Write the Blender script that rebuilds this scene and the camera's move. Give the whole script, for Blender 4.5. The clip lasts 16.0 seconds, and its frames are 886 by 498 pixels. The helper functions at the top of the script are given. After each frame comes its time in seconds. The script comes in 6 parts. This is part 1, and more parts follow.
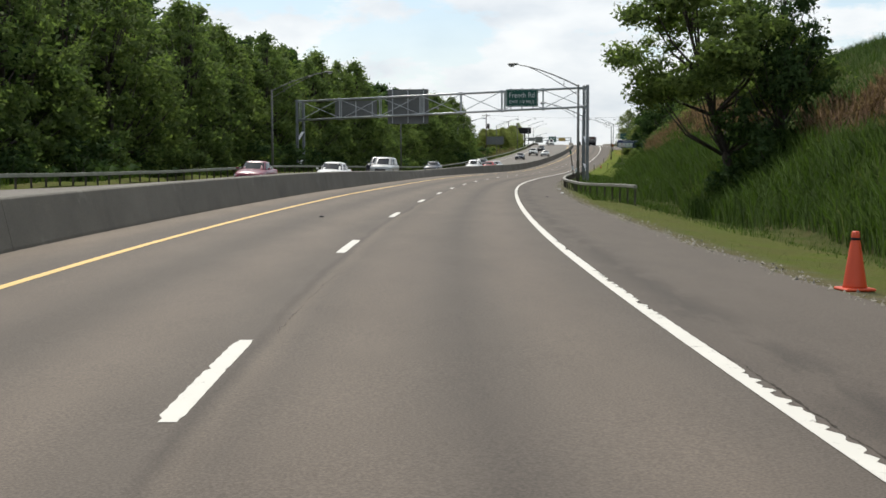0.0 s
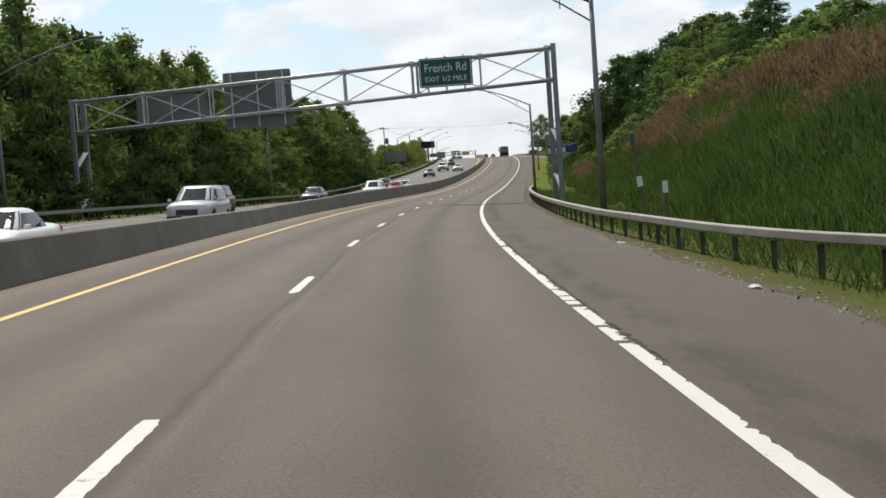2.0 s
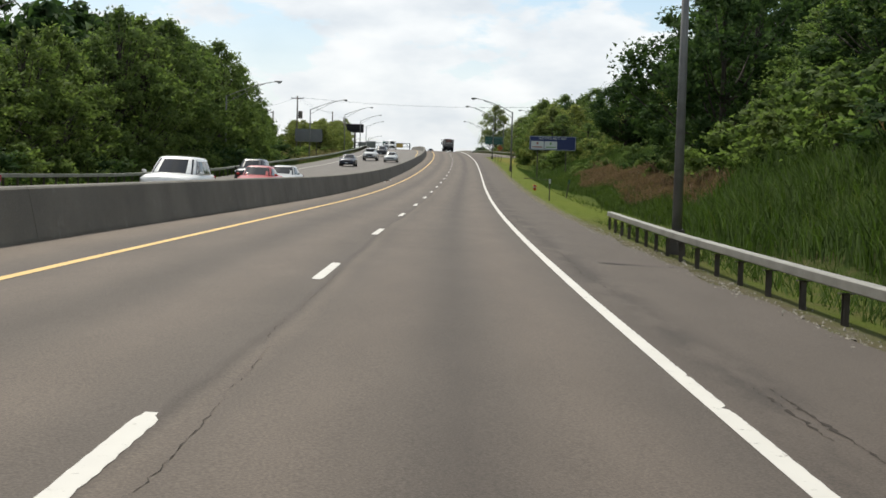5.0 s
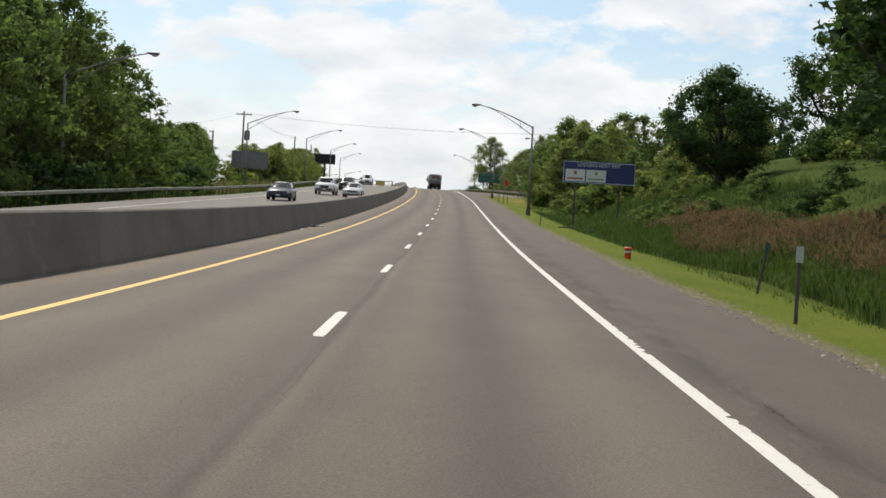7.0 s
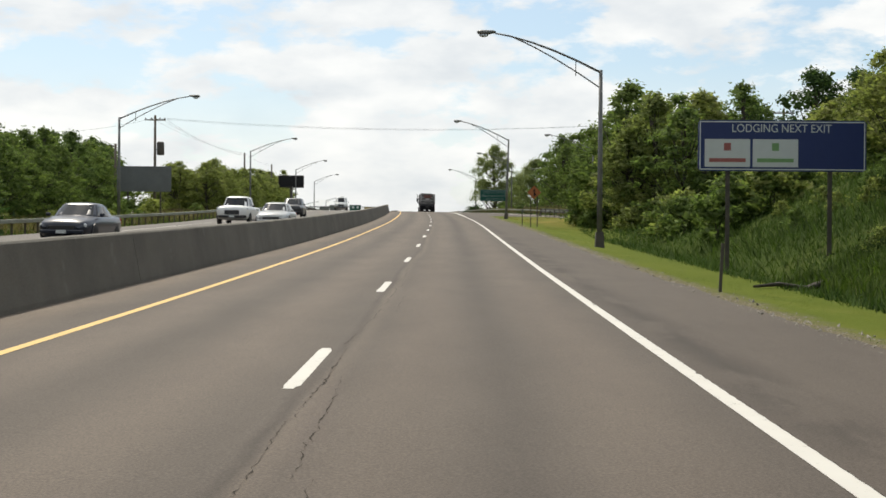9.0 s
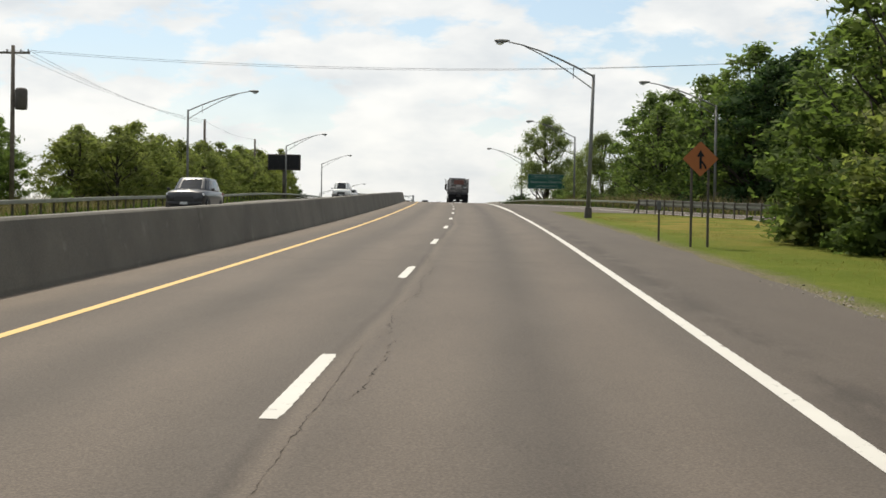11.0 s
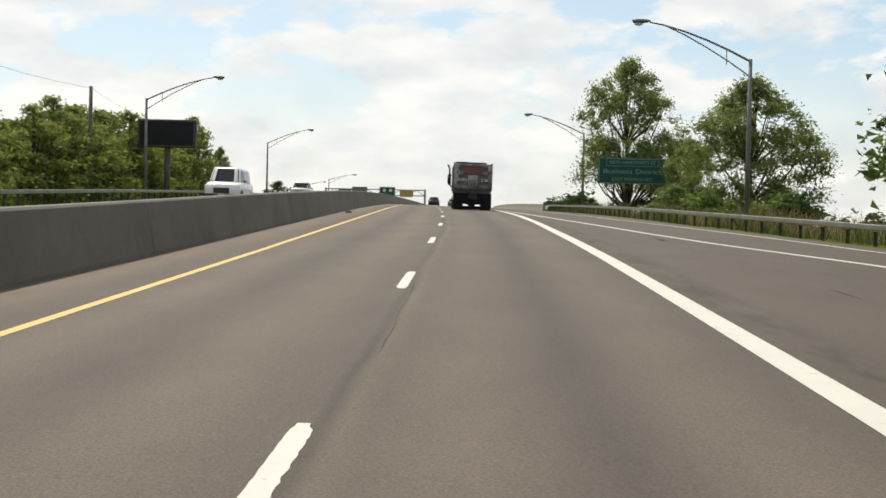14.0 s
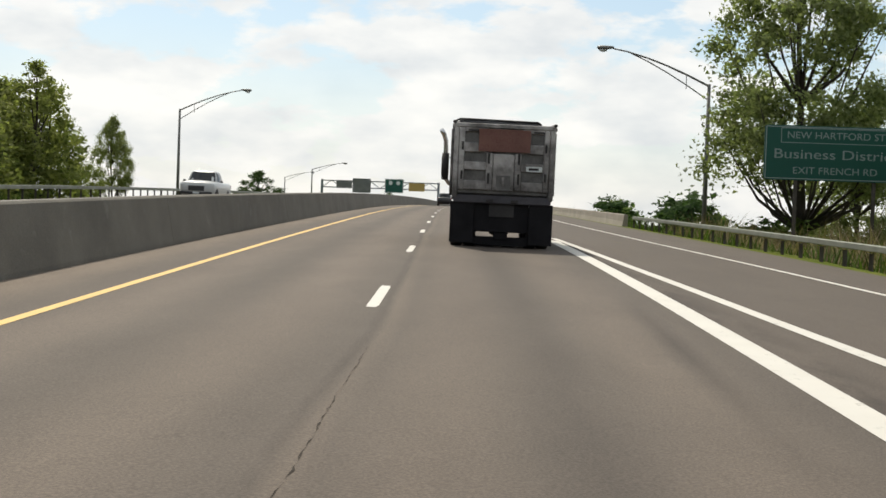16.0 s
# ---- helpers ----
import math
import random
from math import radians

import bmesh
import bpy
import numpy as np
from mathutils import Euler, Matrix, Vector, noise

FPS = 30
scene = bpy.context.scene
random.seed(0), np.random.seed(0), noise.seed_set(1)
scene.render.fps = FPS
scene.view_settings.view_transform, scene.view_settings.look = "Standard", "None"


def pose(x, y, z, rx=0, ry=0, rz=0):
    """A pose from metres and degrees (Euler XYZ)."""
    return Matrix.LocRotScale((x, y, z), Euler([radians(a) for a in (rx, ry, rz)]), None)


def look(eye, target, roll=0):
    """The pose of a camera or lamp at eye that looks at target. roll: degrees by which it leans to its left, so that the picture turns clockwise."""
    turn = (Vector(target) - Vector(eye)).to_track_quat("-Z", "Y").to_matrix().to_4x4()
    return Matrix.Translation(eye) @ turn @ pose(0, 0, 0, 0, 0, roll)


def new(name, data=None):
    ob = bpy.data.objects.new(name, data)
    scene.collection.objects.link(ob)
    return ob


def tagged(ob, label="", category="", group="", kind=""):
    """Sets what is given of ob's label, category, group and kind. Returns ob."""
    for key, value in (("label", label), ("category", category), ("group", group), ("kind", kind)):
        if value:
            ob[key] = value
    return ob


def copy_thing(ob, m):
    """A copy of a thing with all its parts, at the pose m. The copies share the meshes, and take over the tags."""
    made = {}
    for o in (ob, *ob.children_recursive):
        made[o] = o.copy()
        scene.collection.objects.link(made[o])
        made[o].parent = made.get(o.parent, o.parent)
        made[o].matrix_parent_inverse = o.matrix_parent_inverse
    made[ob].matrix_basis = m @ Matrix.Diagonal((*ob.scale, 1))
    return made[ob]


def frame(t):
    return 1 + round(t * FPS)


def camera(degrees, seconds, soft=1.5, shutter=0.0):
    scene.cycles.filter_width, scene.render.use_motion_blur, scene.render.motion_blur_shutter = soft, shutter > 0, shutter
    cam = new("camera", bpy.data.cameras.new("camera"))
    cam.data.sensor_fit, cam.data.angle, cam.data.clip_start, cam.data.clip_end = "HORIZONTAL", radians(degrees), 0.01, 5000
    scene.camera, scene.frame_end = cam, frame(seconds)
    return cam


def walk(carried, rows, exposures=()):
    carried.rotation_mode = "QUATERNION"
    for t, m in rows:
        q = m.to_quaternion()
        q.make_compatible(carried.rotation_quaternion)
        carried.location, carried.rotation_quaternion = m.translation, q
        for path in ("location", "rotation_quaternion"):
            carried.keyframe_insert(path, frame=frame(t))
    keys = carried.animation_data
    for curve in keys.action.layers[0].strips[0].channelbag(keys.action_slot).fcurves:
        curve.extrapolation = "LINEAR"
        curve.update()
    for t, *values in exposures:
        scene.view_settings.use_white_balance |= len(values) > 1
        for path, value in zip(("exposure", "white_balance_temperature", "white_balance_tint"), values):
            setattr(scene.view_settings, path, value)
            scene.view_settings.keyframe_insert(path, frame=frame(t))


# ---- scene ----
# The road runs along s (metres), d is metres to the right of the lane dashes.
STEP, S0, S1 = 2.0, -60.0, 1300.0
BEND = [3.84, 3.84, 1.93, 0.45, 1.49, 0.97, 0.71, 0.18, 0.1, 0.09, -0.26, -0.04, -0.52, -0.34, -0.46, -0.85, -0.03, 0.12, 0.29, 0.28, 0.26, 0.26, 0.26, 0.26, 0.2, 0.1, 0, 0, 0, 0, 0, 0]
RISE = [1.43, 1.43, 0.38, 0.04, 0.3, 0.21, 0.17, 0.51, 1.57, 2.47, 3.13, 3.71, 3.74, 3.88, 3.59, 2.87, 2.15, 1.96, 1.68, 1.38, 1.11, 0.88, 0.55, 0.1, -0.5, -1.2, -1.6, -1.6, -1.4, -1.0, -0.5, 0]
TILT = [-1.22, -1.22, 2.02, 4.07, 3.67, 4.37, 4.0, 2.87, 0.92, 0.14, 0.97, 0.4, 0.08, 0.27, -0.16, 0.73, 1.26, 1.86, 1.67, 1.53, 1.41, 1.31, 1.22, 1.15, 1.0, 0.8, 0.6, 0.4, 0.2, 0, 0, 0]
KN = np.array([-40 + 30 * i for i in range(32)], float)
KN[0] = -60
GS = np.arange(S0, S1 + 1, STEP)


def summed(a):
    c = np.concatenate([[0], np.cumsum((a[1:] + a[:-1]) * STEP / 2)])
    return c - np.interp(0, GS, c)


TH = summed(np.interp(GS, KN, BEND) / 1000)
RX, RY, RZ = summed(np.sin(TH)), summed(np.cos(TH)), summed(np.interp(GS, KN, RISE) / 100)
RE = np.interp(GS, KN, TILT) / 100


def at(s, d, z=0.0):
    """World place of a point s along, d to the right of and z above the road."""
    th = np.interp(s, GS, TH)
    return Vector((np.interp(s, GS, RX) + d * math.cos(th), np.interp(s, GS, RY) - d * math.sin(th),
                   np.interp(s, GS, RZ) + z - np.interp(s, GS, RE) * max(-18.5, min(9.0, d))))


def many(s, d, z):
    """The same for arrays."""
    th = np.interp(s, GS, TH)
    return np.stack([np.interp(s, GS, RX) + d * np.cos(th), np.interp(s, GS, RY) - d * np.sin(th),
                     np.interp(s, GS, RZ) + z - np.interp(s, GS, RE) * np.clip(d, -18.5, 9.0)], -1)


def heading(s):
    return float(np.interp(s, GS, TH))


def stand(s, d, z=0.0, turn=0.0):
    """Pose of an upright thing: its y runs along the road, its x to the right; turn in degrees, to the left."""
    return Matrix.Translation(at(s, d, z)) @ Matrix.Rotation(-heading(s) + radians(turn), 4, "Z")


# ---- camera ----
cam = camera(38.76, 16.0, 1.6)
EYE = 1.442
PATH = [
    (0.0, -0.23, 1.30, 2.27, -3.77, -0.12),
    (0.5, 12.67, 1.48, 1.04, -2.76, -0.35),
    (1.0, 24.92, 1.63, 0.81, -2.75, -1.36),
    (1.5, 37.67, 1.76, 0.81, -2.90, -2.63),
    (2.0, 50.41, 1.70, 1.60, -3.00, -4.00),
    (2.5, 62.86, 1.63, 2.51, -3.16, -6.29),
    (3.0, 75.59, 1.62, 2.76, -2.98, -4.61),
    (3.5, 88.11, 1.59, 2.44, -6.14, 0.68),
    (4.0, 99.82, 1.64, 1.56, -3.90, 0.97),
    (4.5, 111.94, 1.59, 1.10, -3.56, 1.28),
    (5.0, 124.47, 1.54, 0.65, -3.23, 1.60),
    (5.5, 137.27, 1.49, 0.19, -2.89, 1.91),
    (6.0, 150.24, 1.45, -0.26, -2.55, 2.23),
    (6.5, 163.25, 1.40, -0.72, -2.21, 2.54),
    (7.0, 176.29, 1.32, -0.21, -1.29, 3.21),
    (7.5, 189.36, 1.35, 0.01, -0.69, 2.82),
    (8.0, 202.33, 1.38, 0.12, -0.48, 2.36),
    (8.5, 215.29, 1.39, -0.03, -0.42, 1.18),
    (9.0, 227.95, 1.35, -0.57, -0.17, 0.42),
    (9.5, 240.71, 1.34, -0.93, -0.30, 0.52),
    (10.0, 253.56, 1.34, -1.28, -0.42, 0.61),
    (10.5, 266.42, 1.33, -1.64, -0.54, 0.71),
    (11.0, 279.23, 1.33, -2.00, -0.67, 0.81),
    (11.5, 291.91, 1.32, -2.35, -0.79, 0.91),
    (12.0, 304.45, 1.21, -2.34, -0.85, 1.05),
    (12.5, 317.09, 1.17, -2.30, -0.90, 1.07),
    (13.0, 330.22, 1.11, -2.12, -0.96, 0.97),
    (13.5, 343.06, 1.04, -1.91, -0.96, 1.19),
    (14.0, 355.88, 0.98, -1.71, -1.03, 1.28),
    (14.5, 369.01, 0.92, -1.26, -1.04, 1.21),
    (15.0, 381.85, 0.93, -0.89, -1.05, 1.61),
    (15.5, 394.27, 0.93, -0.92, -1.14, 1.77),
    (16.0, 406.80, 0.98, -1.09, -1.41, 1.96),
]
ROWS = []
for t, s, d, yaw, pitch, roll in PATH:
    eye = at(s, d, EYE)
    a, b = heading(s) + radians(yaw), radians(pitch)
    ahead = Vector((math.sin(a) * math.cos(b), math.cos(a) * math.cos(b), math.sin(b)))
    ROWS.append((t, look(eye, eye + ahead, roll)))
walk(cam, ROWS, [(0.0, -0.06, 6260, 10), (6.0, -0.06, 6320, 10), (8.0, -0.05, 6480, 10), (9.2, -0.05, 6520, 10), (11.5, -0.06, 6640, 10), (16.0, -0.06, 6620, 10)])

# ---- light ----
SUN_UP, SUN_AT = radians(54), radians(-14)      # height, and bearing from straight ahead (left is negative)
world = bpy.data.worlds.new("sky")
scene.world = world
world.use_nodes = True
wn, wl = world.node_tree.nodes, world.node_tree.links
wn.clear()
w_out, w_bg = wn.new("ShaderNodeOutputWorld"), wn.new("ShaderNodeBackground")
w_sky = wn.new("ShaderNodeTexSky")
w_sky.sky_type, w_sky.sun_disc, w_sky.sun_elevation, w_sky.sun_rotation = "NISHITA", False, SUN_UP, SUN_AT
w_sky.dust_density, w_sky.air_density = 1.2, 1.0
w_dim = wn.new("ShaderNodeVectorMath")
w_dim.operation = "SCALE"
w_dim.inputs["Scale"].default_value = 0.15
w_soft = wn.new("ShaderNodeMix")                # thin high haze pales the blue
w_soft.data_type = "RGBA"
w_soft.inputs[0].default_value, w_soft.inputs[7].default_value = 0.3, (4.4, 5.9, 6.3, 1)
wl.new(w_sky.outputs["Color"], w_soft.inputs[6])
wl.new(w_soft.outputs[2], w_dim.inputs[0])
w_co, w_sep = wn.new("ShaderNodeTexCoord"), wn.new("ShaderNodeSeparateXYZ")
wl.new(w_co.outputs["Generated"], w_sep.inputs[0])


def w_math(op, a, b, clamp=False):
    n = wn.new("ShaderNodeMath")
    n.operation, n.use_clamp = op, clamp
    for i, v in enumerate((a, b)):
        if isinstance(v, (int, float)):
            n.inputs[i].default_value = v
        else:
            wl.new(v, n.inputs[i])
    return n.outputs[0]


up = w_math("MAXIMUM", w_sep.outputs["Z"], 0.0)
w_xy = wn.new("ShaderNodeCombineXYZ")
wl.new(w_sep.outputs["X"], w_xy.inputs[0])
wl.new(w_sep.outputs["Y"], w_xy.inputs[1])
wl.new(w_math("MULTIPLY", w_sep.outputs["Z"], 2.4), w_xy.inputs[2])
w_noise = wn.new("ShaderNodeTexNoise")
w_noise.inputs["Scale"].default_value, w_noise.inputs["Detail"].default_value, w_noise.inputs["Roughness"].default_value = 8.5, 11.0, 0.56
w_noise.inputs["Distortion"].default_value = 0.1
wl.new(w_xy.outputs[0], w_noise.inputs["Vector"])
w_ramp = wn.new("ShaderNodeValToRGB")
w_ramp.color_ramp.elements[0].position, w_ramp.color_ramp.elements[1].position = 0.43, 0.505
wl.new(w_noise.outputs["Fac"], w_ramp.inputs[0])
haze = w_math("SUBTRACT", 1.0, w_math("MULTIPLY", up, 7.0), True)
cover = w_math("MAXIMUM", w_math("MULTIPLY", w_ramp.outputs["Color"], 0.9), w_math("MULTIPLY", haze, 0.9), True)
w_n2 = wn.new("ShaderNodeTexNoise")
w_n2.inputs["Scale"].default_value, w_n2.inputs["Detail"].default_value = 12.0, 8.0
wl.new(w_xy.outputs[0], w_n2.inputs["Vector"])
w_grey = wn.new("ShaderNodeMix")
w_grey.data_type = "RGBA"
w_grey.inputs[6].default_value, w_grey.inputs[7].default_value = (0.87, 0.91, 0.94, 1), (1.2, 1.19, 1.15, 1)
wl.new(w_math("MULTIPLY", w_math("SUBTRACT", w_n2.outputs["Fac"], 0.32), 3.2, True), w_grey.inputs[0])
w_mix = wn.new("ShaderNodeMix")
w_mix.data_type = "RGBA"
wl.new(cover, w_mix.inputs[0])
wl.new(w_dim.outputs[0], w_mix.inputs[6])
wl.new(w_grey.outputs[2], w_mix.inputs[7])
wl.new(w_mix.outputs[2], w_bg.inputs["Color"])
w_bg.inputs["Strength"].default_value = 0.9
wl.new(w_bg.outputs[0], w_out.inputs[0])
sun = new("sun", bpy.data.lights.new("sun", "SUN"))
sun.data.energy, sun.data.angle, sun.data.color = 4.4, radians(0.5), (1.0, 0.93, 0.8)
sun_way = Vector((math.sin(SUN_AT) * math.cos(SUN_UP), math.cos(SUN_AT) * math.cos(SUN_UP), math.sin(SUN_UP)))
sun.matrix_world = look(sun_way * 200, (0, 0, 0))
scene.view_settings.exposure = -0.04


# ---- materials ----
class Nodes:
    def __init__(self, name):
        self.mat = bpy.data.materials.new(name)
        self.mat.use_nodes = True
        self.n, self.l = self.mat.node_tree.nodes, self.mat.node_tree.links
        self.b = self.n["Principled BSDF"]

    def link(self, a, b):
        self.l.new(a, b)
        return self

    def coords(self, which="Object"):
        return self.n.new("ShaderNodeTexCoord").outputs[which]

    def place(self):
        return self.n.new("ShaderNodeNewGeometry").outputs["Position"]

    def noise(self, scale, detail=4.0, vector=None, rough=0.55, stretch=None):
        t = self.n.new("ShaderNodeTexNoise")
        t.inputs["Scale"].default_value, t.inputs["Detail"].default_value, t.inputs["Roughness"].default_value = scale, detail, rough
        v = vector if vector is not None else self.place()
        if stretch:
            m = self.n.new("ShaderNodeVectorMath")
            m.operation = "MULTIPLY"
            m.inputs[1].default_value = stretch
            self.l.new(v, m.inputs[0])
            v = m.outputs[0]
        self.l.new(v, t.inputs["Vector"])
        return t.outputs["Fac"]

    def ramp(self, fac, stops):
        r = self.n.new("ShaderNodeValToRGB")
        els = r.color_ramp.elements
        while len(els) < len(stops):
            els.new(0.5)
        for e, (p, c) in zip(els, stops):
            e.position, e.color = p, (*c, 1) if len(c) == 3 else c
        self.l.new(fac, r.inputs[0])
        return r.outputs[0]

    def mix(self, fac, a, b, mode="MIX"):
        m = self.n.new("ShaderNodeMix")
        m.data_type, m.blend_type = "RGBA", mode
        for i, v in ((0, fac), (6, a), (7, b)):
            if isinstance(v, (int, float)):
                m.inputs[i].default_value = v
            elif isinstance(v, tuple):
                m.inputs[i].default_value = (*v, 1)
            else:
                self.l.new(v, m.inputs[i])
        return m.outputs[2]

    def math(self, op, a, b=0.0, clamp=False):
        m = self.n.new("ShaderNodeMath")
        m.operation, m.use_clamp = op, clamp
        for i, v in enumerate((a, b)):
            if isinstance(v, (int, float)):
                m.inputs[i].default_value = v
            else:
                self.l.new(v, m.inputs[i])
        return m.outputs[0]

    def bump(self, fac, strength, distance=0.02):
        u = self.n.new("ShaderNodeBump")
        u.inputs["Strength"].default_value, u.inputs["Distance"].default_value = strength, distance
        self.l.new(fac, u.inputs["Height"])
        self.l.new(u.outputs[0], self.b.inputs["Normal"])
        return self

    def done(self, color, rough=0.8, metal=0.0, spec=0.5):
        for k, v in (("Base Color", color), ("Roughness", rough), ("Metallic", metal), ("Specular IOR Level", spec)):
            if isinstance(v, tuple):
                self.b.inputs[k].default_value = (*v, 1)
            elif isinstance(v, (int, float)):
                self.b.inputs[k].default_value = v
            else:
                self.l.new(v, self.b.inputs[k])
        return self.mat


def mottled(name, dark, light, scale=2.0, rough=0.8, metal=0.0, fine=40.0, bump=0.15, spec=0.5, dist=0.02):
    """Plain stuff with large stains and a fine grain."""
    m = Nodes(name)
    a, b = m.noise(scale, 5.0), m.noise(fine, 3.0)
    c = m.mix(0.35, m.ramp(a, [(0.3, dark), (0.7, light)]), m.ramp(b, [(0.3, dark), (0.7, light)]))
    if bump:
        m.bump(b, bump, dist)
    return m.done(c, rough, metal, spec)


def asphalt(name, dark, light, tracks=True):
    m = Nodes(name)
    uv = m.coords("UV")
    grain, mid, big = m.noise(55.0, 3.0), m.noise(1.5, 6.0, uv, 0.62, (1.0, 0.22, 1.0)), m.noise(0.35, 4.0, uv, 0.5, (1.0, 0.12, 1.0))
    c = m.ramp(mid, [(0.2, dark), (0.8, light)])
    c = m.mix(0.32, c, m.ramp(grain, [(0.35, tuple(x * 0.45 for x in dark)), (0.68, tuple(x * 1.7 for x in light))]))
    c = m.mix(m.math("MULTIPLY", big, 0.8), c, m.mix(1.0, c, (0.7, 0.68, 0.67), "MULTIPLY"))
    if tracks:
        sep = m.n.new("ShaderNodeSeparateXYZ")
        m.l.new(uv, sep.inputs[0])
        wob = m.math("ADD", sep.outputs[0], m.math("MULTIPLY", m.math("SUBTRACT", m.noise(0.06, 2.0, uv), 0.5), 0.5))
        wave = m.math("COSINE", m.math("MULTIPLY", m.math("ADD", wob, -0.86), 2 * math.pi / 1.75))
        c = m.mix(m.math("MULTIPLY", m.math("ADD", wave, 1.0), 0.4), c, m.mix(1.0, c, (1.4, 1.37, 1.34), "MULTIPLY"))
        joint = m.math("SUBTRACT", 1.0, m.math("MULTIPLY", m.math("ABSOLUTE", m.math("SUBTRACT", wob, 0.22)), 6.0), True)
        c = m.mix(m.math("MULTIPLY", joint, m.noise(0.25, 4.0, uv, 0.6, (1, 0.3, 1))), c, m.mix(1.0, c, (1.6, 1.56, 1.5), "MULTIPLY"))
        seam = m.math("ADD", wob, m.math("MULTIPLY", m.math("SUBTRACT", m.noise(2.2, 7.0, uv, 0.72, (1, 0.5, 1)), 0.5), 0.16))
        gap = m.math("SUBTRACT", 1.0, m.math("MULTIPLY", m.math("ABSOLUTE", m.math("SUBTRACT", seam, 0.1)), 11.0), True)
        c = m.mix(m.math("MULTIPLY", gap, m.ramp(m.noise(0.3, 5.0, uv, 0.6, (1, 0.35, 1)), [(0.3, (0.15, 0.15, 0.15)), (0.65, (0.8, 0.8, 0.8))])), c, m.mix(1.0, c, (0.55, 0.54, 0.54), "MULTIPLY"))
        lane = m.math("ADD", sep.outputs[0], 1.75)
        core = m.math("SUBTRACT", 1.0, m.math("MULTIPLY", m.math("ABSOLUTE", lane), 1.9), True)
        c = m.mix(m.math("MULTIPLY", core, 0.35), c, m.mix(1.0, c, (0.74, 0.73, 0.72), "MULTIPLY"))
        passing = m.math("MULTIPLY", m.math("SUBTRACT", 0.1, seam), 12.0, True)      # the passing lane is paler
        c = m.mix(passing, c, m.mix(1.0, c, (1.08, 1.08, 1.08), "MULTIPLY"))
        dust = m.math("MULTIPLY", m.math("SUBTRACT", -3.5, wob), 1.1, True)
        c = m.mix(m.math("MULTIPLY", dust, m.math("ADD", m.math("MULTIPLY", mid, 0.7), 0.25)), c, m.mix(1.0, c, (1.4, 1.38, 1.33), "MULTIPLY"))
        oil = m.math("SUBTRACT", 1.0, m.math("MULTIPLY", m.math("ABSOLUTE", m.math("SUBTRACT", sep.outputs[0], 1.75)), 2.6), True)
        c = m.mix(m.math("MULTIPLY", oil, m.math("MULTIPLY", m.noise(0.5, 4.0, uv, 0.6, (1, 0.3, 1)), 0.85)), c, m.mix(1.0, c, (0.62, 0.6, 0.6), "MULTIPLY"))
        # an old skid mark that runs into the joining lane
        off = m.math("SUBTRACT", m.math("SUBTRACT", sep.outputs[0], 2.95), m.math("MULTIPLY", m.math("SUBTRACT", sep.outputs[1], 416.0), 0.036))
        skid = m.math("MULTIPLY", m.math("SUBTRACT", 1.0, m.math("MULTIPLY", m.math("ABSOLUTE", off), 5.0), True), m.math("SUBTRACT", 1.0, m.math("MULTIPLY", m.math("ABSOLUTE", m.math("SUBTRACT", sep.outputs[1], 418.6)), 0.17), True))
        c = m.mix(m.math("MULTIPLY", skid, 0.9), c, m.mix(1.0, c, (0.5, 0.49, 0.49), "MULTIPLY"))
    else:
        sep = m.n.new("ShaderNodeSeparateXYZ")
        m.l.new(uv, sep.inputs[0])
        strip = m.math("SUBTRACT", 1.0, m.math("MULTIPLY", m.math("ABSOLUTE", m.math("SUBTRACT", sep.outputs[0], 3.98)), 2.2), True)
        worn = m.ramp(m.noise(0.9, 6.0, uv, 0.65, (1.6, 0.4, 1)), [(0.42, (0, 0, 0)), (0.54, (1, 1, 1))])
        c = m.mix(m.math("MULTIPLY", strip, m.math("MULTIPLY", worn, 0.85)), c, m.mix(1.0, c, (0.5, 0.49, 0.48), "MULTIPLY"))
    pits = m.noise(130.0, 2.0)
    patchy = m.ramp(m.noise(0.5, 5.0, uv, 0.6, (1.0, 0.5, 1.0)), [(0.42, (0, 0, 0)), (0.66, (1, 1, 1))])
    c = m.mix(m.math("MULTIPLY", patchy, 0.5), c, m.mix(1.0, c, m.ramp(pits, [(0.4, (0.5, 0.5, 0.5)), (0.62, (1.18, 1.17, 1.15))]), "MULTIPLY"))
    m.bump(grain, 0.25, 0.004)
    return m.done(c, 0.85, 0.0, 0.3)


def paint(name, color, under, wear=0.46, soft=0.1):
    m = Nodes(name)
    a, b = m.noise(7.0, 8.0, None, 0.7), m.noise(60.0, 2.0)
    worn = m.ramp(m.math("ADD", m.math("MULTIPLY", a, 0.8), m.math("MULTIPLY", b, 0.2)), [(wear - soft - 0.06, (1, 1, 1)), (wear - 0.06, (0, 0, 0))])
    dirt = m.mix(m.noise(1.3, 4.0), color, tuple(x * 0.82 for x in color))
    c = m.mix(worn, dirt, under)
    m.bump(b, 0.3, 0.004)
    return m.done(c, 0.7)


